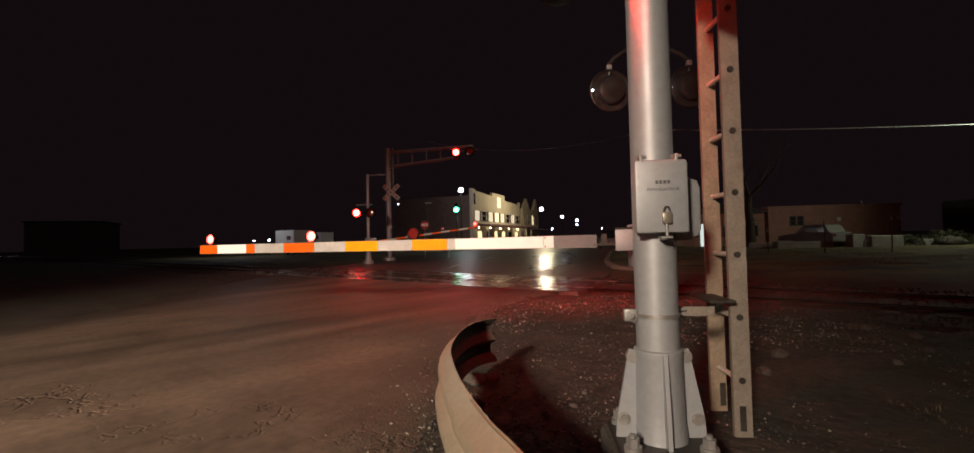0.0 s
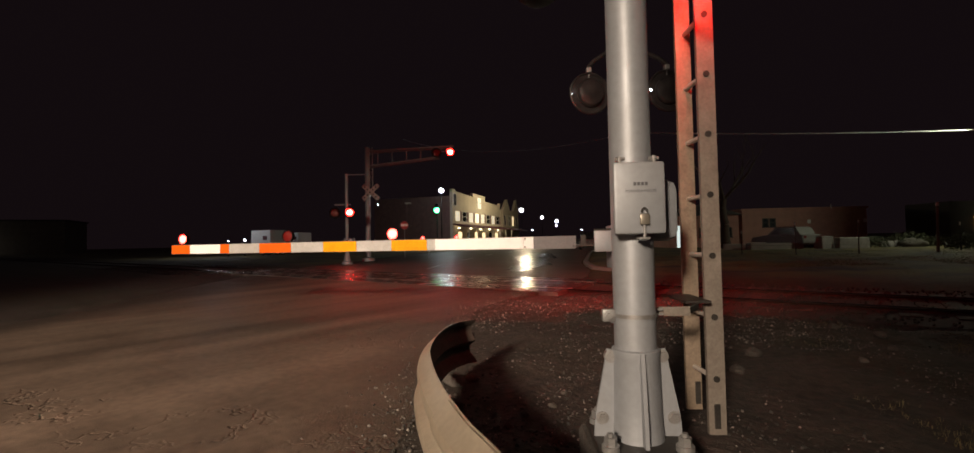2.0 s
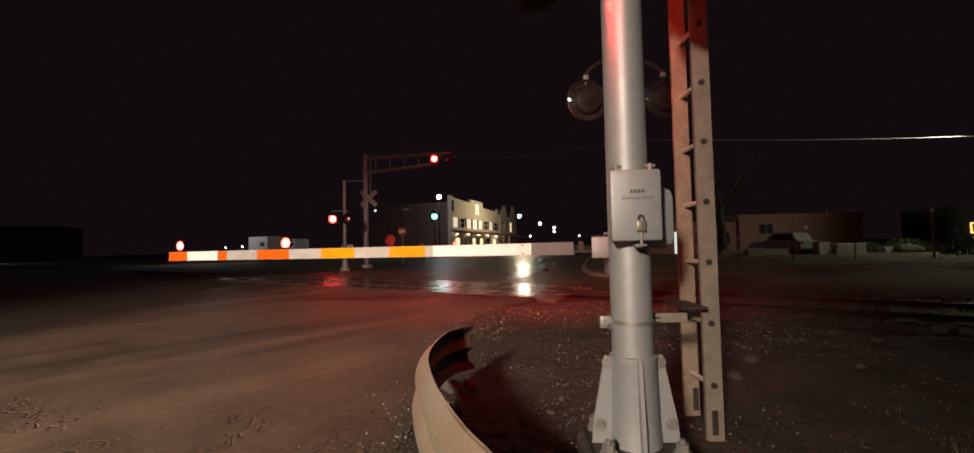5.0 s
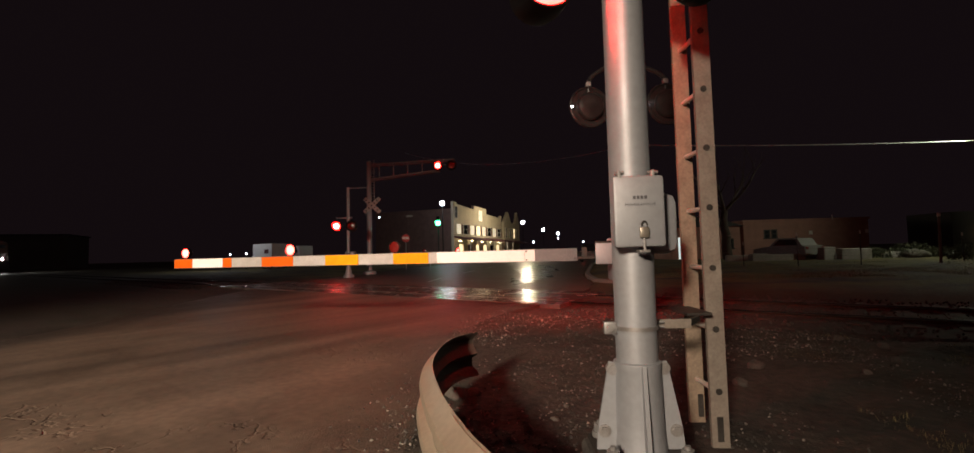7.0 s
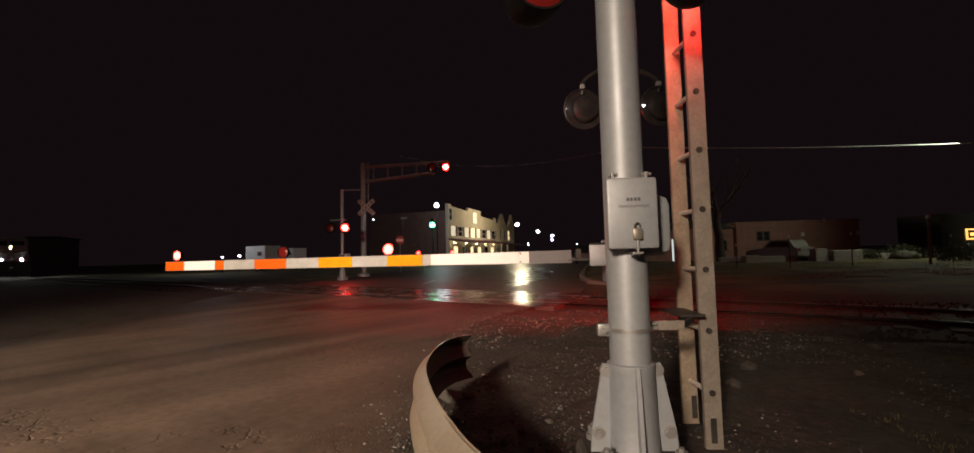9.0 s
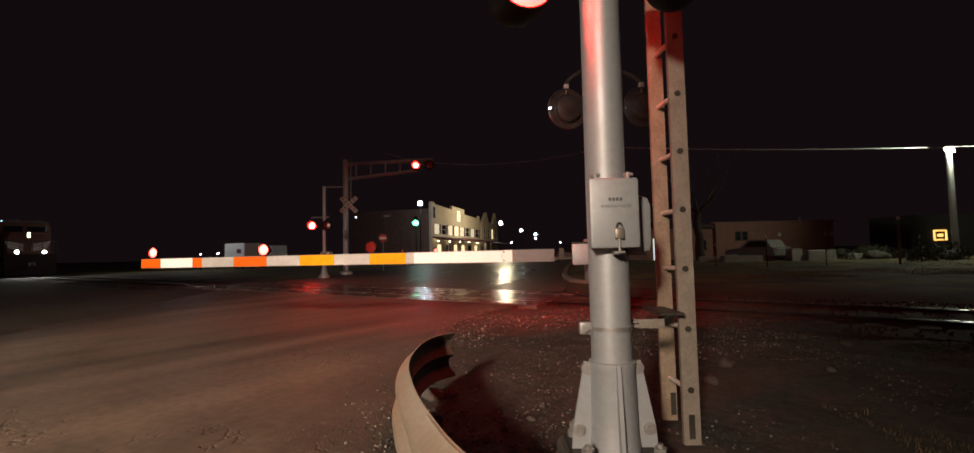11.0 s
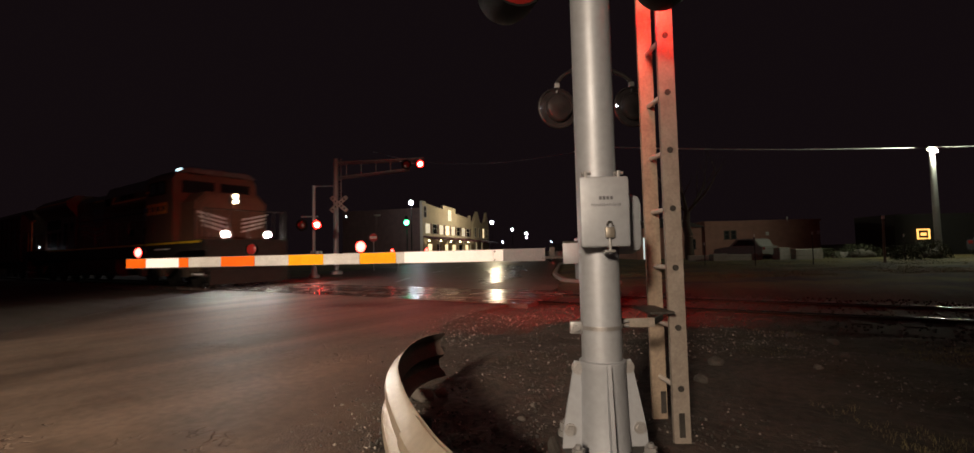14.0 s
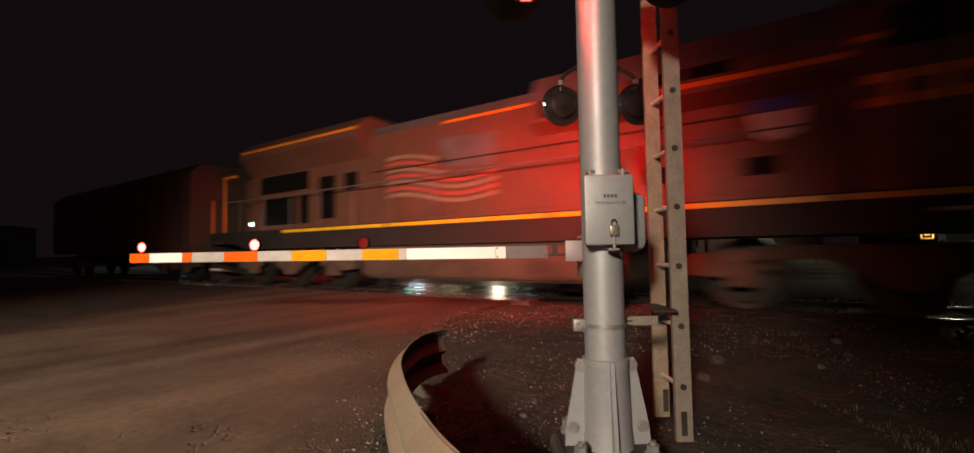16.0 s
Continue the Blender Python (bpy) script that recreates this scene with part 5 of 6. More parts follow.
def flood_pole():
    th = thing("floodlight_pole", at(29.55, 30, 0), "tall grey pole with a bright greenish floodlight", "floodlight")
    bm = B()
    lathe(bm, [(0.20, 0), (0.19, 0.3), (0.15, 7.0), (0, 7.02)], 16, "z")
    part("pole", bm, M_GALV, th, smooth=True)
    bm = B()
    box(bm, -0.32, 0.26, -0.16, 0.16, 7.10, 7.22, 0.03)
    part("lamp_housing", bm, M_DARKSTEEL, th)
    bm = B()
    lathe(bm, [(0, 6.93), (0.13, 6.96), (0.20, 7.095), (0, 7.097)], 16, "z")
    g = part("floodlight_lens", bm, M_FLOOD, th, smooth=True)
    g.matrix_basis = pose(-0.05, -0.02, 0)
    bm = B()
    box(bm, 0.22, 0.34, -0.12, 0.0, 6.80, 7.05, 0.02)
    part("photocell_box", bm, M_FRAME, th)


flood_pole()
lamp("flood_light", "POINT", 1250, (0.95, 1.0, 0.74), Matrix.Translation(sp(29.45, 29.6, 6.85)), 0.12)
lamp("corner_street_light", "POINT", 420, (0.9, 0.94, 1.0), Matrix.Translation(sp(-8.3, 59.2, 7.0)), 0.3)
lamp("second_street_light", "POINT", 2600, (1.0, 0.82, 0.52), Matrix.Translation(sp(2.2, 76, 7.2)), 0.3)


def traffic_signal():
    th = thing("traffic_signal", at(-9.2, 58, 0), "traffic signal on a dark post showing green", "traffic signal")
    bm = B()
    tube(bm, (0, 0, 0), (0, 0, 5.4), 0.09, n=12)
    part("post", bm, M_DARKSTEEL, th)
    bm = B()
    box(bm, -0.20, 0.20, -0.36, -0.10, 4.55, 5.75, 0.03)
    part("signal_head", bm, M_BLACK, th)
    bm = B()
    lathe(bm, [(0, -0.42), (0.26, -0.39), (0.34, -0.365), (0.0, -0.362)], 20)
    g = part("green_lens", bm, M_GREEN, th)
    g.matrix_basis = pose(0, 0, 4.92)
    lamp("green_signal_light", "SPOT", 160, (0.1, 1.0, 0.5), at(-9.2, 57.4, 4.9) @ pose(0, 0, 0, 80, 0, 0), 0.1, 150)


traffic_signal()


def stop_sign(r, d, h=2.1, s=0.28):
    th = thing("road_sign", at(r, d, 0), "red road sign seen on a slim metal post", "road sign")
    bm = B()
    tube(bm, (0, 0, 0), (0, 0, h + s), 0.03, n=8)
    part("post", bm, M_GALV, th)
    bm = B()
    prism(bm, [(s * math.cos(math.pi * (k + 0.5) / 4), h + s * math.sin(math.pi * (k + 0.5) / 4)) for k in range(8)], -0.045, -0.035, "y")
    part("plate", bm, mat("red_sign_sheeting", (0.5, 0.03, 0.03), 0.4), th)
    bm = B()
    for k in range(4):
        box(bm, -0.21 + 0.11 * k, -0.13 + 0.11 * k, -0.05, -0.046, h - 0.07, h + 0.09)
    part("letter_bars", bm, M_WHITE_NEW, th)


stop_sign(-6.9, 30.0)


def marker_post(r, d, h, label, lean=0.0, w=0.05, top=False, material=None):
    th = thing("fence_post", at(r, d, 0) @ pose(0, 0, 0, 0, lean, 0), label, "fence post", "posts along the yard")
    bm = B()
    tube(bm, (0, 0, -0.15), (0, 0, h), w, w * 0.9, n=10)
    part("post", bm, material or M_WOODPOST, th)
    if top:
        bm = B()
        tube(bm, (0, 0, h), (0, 0, h + 0.16), w * 1.1, n=10)
        part("reflector_cap", bm, M_WHITEPAINT, th)


for r, d, h, ln in ((12.4, 26, 1.1, 0), (14.05, 24, 1.45, 0), (17.05, 24, 1.5, 1), (19.9, 23, 2.2, 1.5), (23.2, 25.5, 1.3, 0)):
    marker_post(r, d, h, "dark upright yard post with a pale cap", ln, 0.028 if h < 2 else 0.06, True, M_DARKSTEEL if h < 2 else None)
marker_post(-5.2, 29.0, 0.9, "thin leaning metal marker post", 8, 0.03, False, M_GALV)


def yard_fence():
    """Thin wires between the yard posts."""
    pts = [(12.4, 26), (14.05, 24), (17.05, 24), (19.9, 23), (23.2, 25.5)]
    for (r0, d0), (r1, d1) in zip(pts, pts[1:]):
        for z in (0.45, 0.85):
            bm = B()
            tube(bm, sp(r0, d0, z), sp(r1, d1, z), 0.004, n=5)
            tagged(part("fence_wire", bm, M_DARKSTEEL), "thin dark wire strung between yard posts", "wire", "fence wires", "structure")


yard_fence()


def low_building():
    """Long single-storey brick building across the yard."""
    th = thing("low_building", at(21.6, 45, 0), "long single-storey red-brown brick building", "building")
    bm = B()
    box(bm, 0, 11.2, 0, 9, -0.1, 3.3)
    part("wall_block", bm, M_BRICK, th)
    bm = B()
    box(bm, -0.12, 11.32, -0.12, 9.12, 3.3, 3.48, 0.02)
    part("coping", bm, M_BRICK, th)
    for x in (2.1, 2.75):
        sash(th, x, 1.75, 0.55, 0.8, -0.03, frame_paint=M_DARKSTEEL)
    for x in (5.9, 10.9):
        bm = B()
        box(bm, x, x + 0.3, -0.03, -0.002, 2.0, 2.35, 0.005)
        part("notice", bm, M_WHITEPAINT, th, "small pale notice plate")
    bm = B()
    tube(bm, (8.0, -0.1, 3.3), (8.0, -0.1, 3.75), 0.05, n=8)
    part("vent_pipe", bm, M_FRAME, th)
    th2 = thing("annex_building", at(14.6, 44, 0), "low dark annex with lit doorway and windows", "building")
    bm = B()
    box(bm, 0, 6.2, 0, 6, -0.1, 2.9)
    part("wall_block", bm, M_BRICK, th2)
    bm = B()
    prism(bm, [(-0.3, 2.9), (6.5, 2.9), (3.1, 4.0)], -0.3, 6.3, "y")
    part("roof", bm, M_ROOF, th2)
    bm = B()
    box(bm, 0.62, 0.98, -0.05, 0.0, 0.0, 2.0)
    part("door", bm, glow("lit_doorway", (0.8, 0.95, 0.9), 0.8), th2, "bright lit doorway")
    for x in (3.0, 5.2):
        sash(th2, x, 0.9, 0.75, 0.9, -0.03, frame_paint=M_DARKSTEEL)
    # pale wall in front of the yard
    for r0, r1 in ((15.0, 17.2), (17.5, 20.4), (21.2, 23.6), (25.6, 27.2)):
        bm = B()
        p = at((r0 + r1) / 2, 34, 0)
        w = (r1 - r0) / 2
        box(bm, -w, w, -0.12, 0.12, -0.05, 0.42, 0.03)
        ob = tagged(part("yard_wall", bm, M_CONC), "low pale concrete yard wall", "low wall", "yard walls", "structure")
        ob.matrix_basis = p


low_building()


def vehicle(m, length, width, height, body, label, category="car", lights=True, pickup=False, tail=False):
    """A plain parked car: lower body, cabin, panes, wheels and lamps. x forward."""
    th = thing("parked_car", m, label, category, "parked vehicles")
    bm = B()
    h = height
    prism(bm, [(-length / 2, 0.35), (-length / 2, h * 0.58), (-length * 0.46, h * 0.64), (length * 0.22, h * 0.62), (length * 0.47, h * 0.52), (length / 2, h * 0.42), (length / 2, 0.32), (length * 0.4, 0.24), (-length * 0.42, 0.24)], -width / 2, width / 2, "y")
    bmesh.ops.bevel(bm, geom=list(bm.edges), offset=0.05, segments=2, affect="EDGES")
    part("body", bm, body, th, smooth=True)
    bm = B()
    prism(bm, [(-length * 0.42, h * 0.62), (-length * 0.34, h * 0.97), (-length * 0.28, h), (length * 0.02, h), (length * 0.20, h * 0.62)], -width * 0.42, width * 0.42, "y")
    bmesh.ops.bevel(bm, geom=list(bm.edges), offset=0.05, segments=2, affect="EDGES")
    part("cabin", bm, body, th, smooth=True)
    bm = B()
    for s in (-1, 1):
        y = s * width * 0.425
        prism(bm, [(-length * 0.36, h * 0.66), (-length * 0.31, h * 0.92), (-length * 0.02, h * 0.94), (length * 0.11, h * 0.66)], min(y, y - s * 0.01), max(y, y - s * 0.01), "y")
    part("side_glass", bm, M_DARKGLASS, th)
    for sx in (-0.31, 0.31):
        for s in (-1, 1):
            bm = B()
            lathe(bm, [(0.0, -0.1), (0.2, -0.11), (0.31, -0.1), (0.335, 0), (0.31, 0.1), (0, 0.1)], 18)
            w = part("wheel", bm, M_TYRE, th, smooth=True)
            w.matrix_basis = pose(sx * length, s * width * 0.44, 0.335)
            bm = B()
            lathe(bm, [(0, -0.115), (0.17, -0.113), (0.2, -0.105)], 14)
            part("rim", bm, M_GALV, w)
    for s in (-1, 1):
        bm = B()
        box(bm, length / 2 - 0.06, length / 2 + 0.01, s * width * 0.34 - 0.16, s * width * 0.34 + 0.16, h * 0.40, h * 0.48, 0.02)
        part("headlight", bm, M_WHITEPAINT, th)
        bm = B()
        box(bm, -length / 2 - 0.01, -length / 2 + 0.05, s * width * 0.38 - 0.12, s * width * 0.38 + 0.12, h * 0.46, h * 0.58, 0.02)
        part("tail_light", bm, M_TAIL if tail else M_LENS_OFF, th)
    return th


vehicle(at(20.33, 36, 0, 108), 4.5, 1.8, 1.55, M_SILVER, "pale parked hatchback beside a low yard wall")
vehicle(at(35.0, 31, 0, 20), 4.6, 1.9, 1.75, M_DARKPAINT, "dark parked sport utility vehicle by the floodlight pole")
vehicle(at(7.2, 44, 0, 84), 4.6, 1.9, 1.6, M_DARKPAINT, "dark car with red tail lights lit, on the street", tail=True)


def box_trailer(r, d, w, h, z0, label):
    th = thing("box_trailer", at(r, d, 0, -24), label, "trailer", "trailers in the yard")
    bm = B()
    box(bm, -w / 2, w / 2, -0.9, 0.9, z0, z0 + h, 0.04)
    part("box", bm, M_WHITEPAINT, th)
    bm = B()
    box(bm, -w / 2, w / 2, -0.7, 0.7, z0 - 0.18, z0 - 0.01)
    part("chassis", bm, M_DARKSTEEL, th)
    for s in (-1, 1):
        for x in (-0.35, 0.35):
            bm = B()
            lathe(bm, [(0, -0.1), (0.34, -0.1), (0.38, 0), (0.34, 0.1), (0, 0.1)], 16)
            o = part("wheel", bm, M_TYRE, th)
            o.matrix_basis = pose(w * 0.22 + x, s * 0.8, 0.38)
    bm = B()
    box(bm, w * 0.12, w * 0.34, -0.912, -0.904, z0 + h * 0.35, z0 + h * 0.62)
    part("marking_bar", bm, M_AWNING, th)


box_trailer(-23.9, 45, 2.75, 1.45, 1.0, "white box trailer parked beyond the tracks")
box_trailer(-23.1, 50, 1.6, 1.15, 1.15, "small white trailer parked beyond the tracks")
lamp("yard_light", "POINT", 240, (0.95, 0.97, 1.0), Matrix.Translation(sp(-27.0, 41.5, 4.2)), 0.15)
street_lamp(-28.6, 46, 1.5, 0.13, group="yard lamps", pole=0.03, label="small bright yard lamp on a thin post")
street_lamp(-26.9, 46, 1.55, 0.2, group="yard lamps", pole=0.03, label="small bright yard lamp on a thin post")


def lit_sign():
    th = thing("window_sign", at(34.4, 36, 0), "glowing orange framed sign on a dark wall", "illuminated sign")
    bm = B()
    box(bm, -2.2, 4.5, 0.1, 4.0, 0, 3.2)
    part("kiosk_wall", bm, M_KIOSK, th, "dark kiosk wall")
    bm = B()
    for x0, x1, z0, z1 in ((-0.5, 0.5, 1.22, 1.32), (-0.5, 0.5, 1.92, 2.02), (-0.5, -0.4, 1.32, 1.92), (0.4, 0.5, 1.32, 1.92), (-0.2, 0.2, 1.5, 1.72)):
        box(bm, x0, x1, 0.03, 0.09, z0, z1)
    part("light_tubes", bm, M_WARM, th, "glowing orange tube frame")


lit_sign()


def yard_blocks():
    """Weathered concrete blocks set along the yard's edge, and two pale boulders."""
    for r, d, w, h, turn in ((21.35, 33.2, 0.42, 0.85, 6), (23.0, 33.0, 0.95, 0.72, -3), (16.9, 33.4, 0.55, 0.5, 4)):
        bm = B()
        box(bm, -w, w, -0.3, 0.3, -0.08, h, 0.05)
        for v in bm.verts:
            v.co += 0.03 * Vector((noise.noise(v.co * 3 + Vector((r, 0, 0))), noise.noise(v.co * 3 + Vector((0, r, 0))), noise.noise(v.co * 2)))
        ob = part("concrete_block", bm, M_CONC, None)
        ob.matrix_basis = at(r, d, 0, turn)
        tagged(ob, "weathered pale concrete block at the yard's edge", "concrete block", "concrete blocks")
    for r, d, w, seed in ((27.4, 33.5, 0.62, 8), (28.6, 29.4, 0.55, 9)):
        ob = new("boulder", stone_mesh("boulder", seed, 0.3, 3))
        ob.matrix_basis = at(r, d, w * 0.28) @ Matrix.Diagonal((w * 1.25, w, w, 1))
        tagged(ob, "large rounded pale boulder on the grass", "boulder", "boulders")


yard_blocks()


def bush(r, d, w, h, seed, label="rounded dark shrub by the yard"):
    rnd = random.Random(seed)
    vs, fs = [], []
    p0 = sp(r, d)
    for k in range(900):
        a, b = rnd.uniform(0, 6.283), rnd.random()
        rad = (0.55 + 0.45 * rnd.random() ** 0.4) * (1 + 0.25 * noise.noise(Vector((math.cos(a) * 2, math.sin(a) * 2, seed))))
        el = math.asin(b)
        c = Vector((w * rad * math.cos(el) * math.cos(a), w * rad * math.cos(el) * math.sin(a), h * rad * math.sin(el) * (1 + 0.2 * noise.noise(Vector((a, b * 3, seed))))))
        q = Euler((rnd.uniform(0, 6.3), rnd.uniform(0, 6.3), rnd.uniform(0, 6.3))).to_matrix()
        s = rnd.uniform(0.04, 0.09)
        n = len(vs)
        for u in ((-s, 0, 0), (0, -s * 0.5, 0.01), (s, 0, 0), (0, s * 0.5, 0.01)):
            vs.append(tuple(p0 + c + q @ Vector(u)))
        fs.append((n, n + 1, n + 2, n + 3))
    me = bpy.data.meshes.new("shrub")
    me.from_pydata(vs, [], fs)
    me.materials.append(M_HEDGE)
    return tagged(new("shrub", me), label, "shrub", "shrubs along the yard")


for k, (r, d, w, h) in enumerate(((25.0, 34, 1.0, 0.75), (27.5, 34, 1.35, 1.0), (29.6, 34, 0.8, 0.7), (24.6, 27, 0.7, 0.95), (26.3, 27.3, 1.0, 1.15), (22.3, 36, 0.6, 0.8))):
    bush(r, d, w, h, 20 + k)


def bare_tree(r, d, h, seed):
    rnd = random.Random(seed)
    th = thing("bare_tree", at(r, d, 0), "dark bare tree with a thick forked trunk", "tree")
    bm = B()
    prev, rad = Vector((0, 0, -0.1)), 0.42
    for k in range(6):
        nxt = Vector((rnd.uniform(-0.12, 0.12) + prev.x, rnd.uniform(-0.1, 0.1) + prev.y, prev.z + h * 0.09))
        tube(bm, prev, nxt, rad, rad * 0.92, n=12)
        prev, rad = nxt, rad * 0.92
    part("trunk", bm, M_BARK, th, smooth=True)

    def limb(bm, a, dirn, length, r0, depth):
        p = a
        dd = dirn.normalized()
        for k in range(4):
            dd = (dd + Vector((rnd.uniform(-0.2, 0.2), rnd.uniform(-0.2, 0.2), rnd.uniform(-0.02, 0.16)))).normalized()
            q = p + dd * length / 4
            tube(bm, p, q, r0, r0 * 0.8, n=7, caps=False)
            p, r0 = q, r0 * 0.8
            if depth and k > 0:
                limb(bm, p, dd + Vector((rnd.uniform(-0.9, 0.9), rnd.uniform(-0.9, 0.9), rnd.uniform(0, 0.5))), length * 0.6, r0 * 0.6, depth - 1)
    for k in range(5):
        bm = B()
        a = 2 * math.pi * k / 5 + 0.4
        limb(bm, prev, Vector((math.cos(a), math.sin(a), 0.9)), h * 0.5, rad * 0.55, 2)
        part("limb", bm, M_BARK, th)


bare_tree(17.4, 39, 7.5, 3)


def overhead_cables():
    """Utility cable that sags across the street, lit by the floodlight."""
    def run(a, b, sag, r, label):
        bm = B()
        prev = None
        n = 36
        for k in range(n + 1):
            t = k / n
            p = a.lerp(b, t) - Vector((0, 0, sag * 4 * t * (1 - t)))
            if prev is not None:
                tube(bm, prev, p, r, n=6, caps=False)
            prev = p
        tagged(part("overhead_cable", bm, M_CABLE), label, "cable", "overhead cables", "structure")
    run(sp(48, 29.0, 7.5), sp(8.5, 33.5, 8.45), 0.55, 0.034, "pale overhead cable lit by the floodlight")
    run(sp(8.5, 33.5, 8.45), sp(-12.0, 52, 12.6), 1.35, 0.016, "thin sagging overhead cable over the street")


overhead_cables()


def trackside_shed():
    th = thing("trackside_shed", at(-112.4, 94, 0, 28), "large pale plain shed beside the railway", "shed")
    bm = B()
    box(bm, 0, 13.6, 0, 14, -0.3, 7.4)
    part("wall_block", bm, M_SHED, th)
    bm = B()
    box(bm, -0.3, 13.9, -0.3, 14.3, 7.4, 7.7, 0.03)
    part("roof", bm, M_ROOF, th)
    bm = B()
    box(bm, -0.3, 13.9, -1.2, 0.0, -0.3, 0.25, 0.02)
    part("plinth", bm, M_SHED, th)


trackside_shed()

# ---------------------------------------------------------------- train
# grimy yellow paint, its base browned: dim reddish night light is in the colour
M_LOCO = mat("dimly_lit_yellow_grime", (0.17, 0.078, 0.050), 0.5, vary=0.16, scale=1.2, dirt=(0.11, 0.075, 0.055), dirt_amount=0.7, dirt_scale=0.8)
M_LOCO_GREY = mat("locomotive_grey", (0.16, 0.15, 0.15), 0.5, vary=0.2, scale=1.5, dirt=(0.07, 0.06, 0.05), dirt_amount=0.6)
M_LOCO_DARK = mat("underframe_grime", (0.035, 0.03, 0.027), 0.7, 0.2, vary=0.35, scale=3)
M_TRUCK = mat("dusty_running_gear", (0.125, 0.088, 0.062), 0.8, 0.1, vary=0.4, scale=2.5, dirt=(0.05, 0.04, 0.034), dirt_amount=0.6, dirt_scale=1.5)
M_REFLECT = mat("yellow_reflective_tape", (0.95, 0.62, 0.03), 0.3, vary=0.08, scale=3)
M_REFLECT_O = mat("orange_lettering_film", (0.95, 0.30, 0.02), 0.35, vary=0.08, scale=3)
M_SHIELD_BLUE = mat("blue_emblem_film", (0.07, 0.12, 0.75), 0.35)
M_SHIELD_WHITE = mat("white_emblem_film", (0.88, 0.88, 0.88), 0.35)
M_FADED = mat("faded_white_film", (0.33, 0.24, 0.18), 0.5, vary=0.3, scale=3, dirt=(0.25, 0.16, 0.09), dirt_amount=0.8, dirt_scale=2)
M_FLAGRED = mat("faded_red_film", (0.45, 0.10, 0.07), 0.45)
M_DITCH = glow("ditch_light", (1.0, 0.96, 0.86), 1000)
M_HEAD = glow("headlight", (1.0, 0.80, 0.50), 16)
M_BOARD_A = glow("number_board_cool", (0.55, 0.85, 1.0), 2.6)
M_BOARD_B = glow("number_board_green", (0.72, 1.0, 0.42), 2.2)
M_STEP = glow("step_light", (0.8, 0.88, 1.0), 10)
NEAR, SIDE = -1.5, 1.5


def bogie(parent, x, axles=3, wheel_r=0.53):
    bg = part("bogie_frame", bogie_frame(axles), M_TRUCK, parent, "dark cast bogie frame")
    bg.matrix_basis = pose(x, 0, 0)
    wheels = []
    for k in range(axles):
        for s in (-1, 1):
            bm = B()
            lathe(bm, [(0, -0.06), (0.16, -0.075), (0.18, -0.03), (wheel_r - 0.11, -0.02), (wheel_r - 0.08, -0.06), (wheel_r, -0.062), (wheel_r + 0.0, 0.05), (wheel_r + 0.028, 0.06), (wheel_r + 0.02, 0.075), (0, 0.075)], 26)
            for a in range(4):
                c = Vector((0.30 * math.cos(a * math.pi / 2), -0.022, 0.30 * math.sin(a * math.pi / 2)))
                tube(bm, c, c + Vector((0, -0.006, 0)), 0.05, n=8)
            if s > 0:
                bmesh.ops.rotate(bm, verts=bm.verts, cent=(0, 0, 0), matrix=Matrix.Rotation(math.pi, 3, "Z"))
            w = part("wheel", bm, M_DARKSTEEL, bg, "dark steel wheel", smooth=True)
            wheels.append((w, ((k - (axles - 1) / 2) * 1.95, s * 0.76, wheel_r), wheel_r))
    return wheels


def bogie_frame(axles):
    bm = B()
    L = (axles - 1) * 1.95 / 2 + 0.85
    for s in (-1, 1):
        y0, y1 = sorted((s * 0.98, s * 1.14))
        prism(bm, [(-L, 0.55), (-L, 0.85), (-L * 0.6, 0.98), (L * 0.6, 0.98), (L, 0.85), (L, 0.55), (L * 0.8, 0.5), (L * 0.62, 0.78), (L * 0.35, 0.78), (0.25, 0.42), (-0.25, 0.42), (-L * 0.35, 0.78), (-L * 0.62, 0.78), (-L * 0.8, 0.5)], y0, y1, "y")
        for k in range(axles):
            x = (k - (axles - 1) / 2) * 1.95
            box(bm, x - 0.2, x + 0.2, min(s * 0.99, s * 1.22), max(s * 0.99, s * 1.22), 0.36, 0.74, 0.04)
            for dx in (-0.4, 0.4):
                tube(bm, (x + dx, s * 1.12, 0.62), (x + dx, s * 1.12, 0.9), 0.08, n=10)
    box(bm, -0.4, 0.4, -0.95, 0.95, 0.6, 0.95, 0.03)
    return bm


WHEELS = []


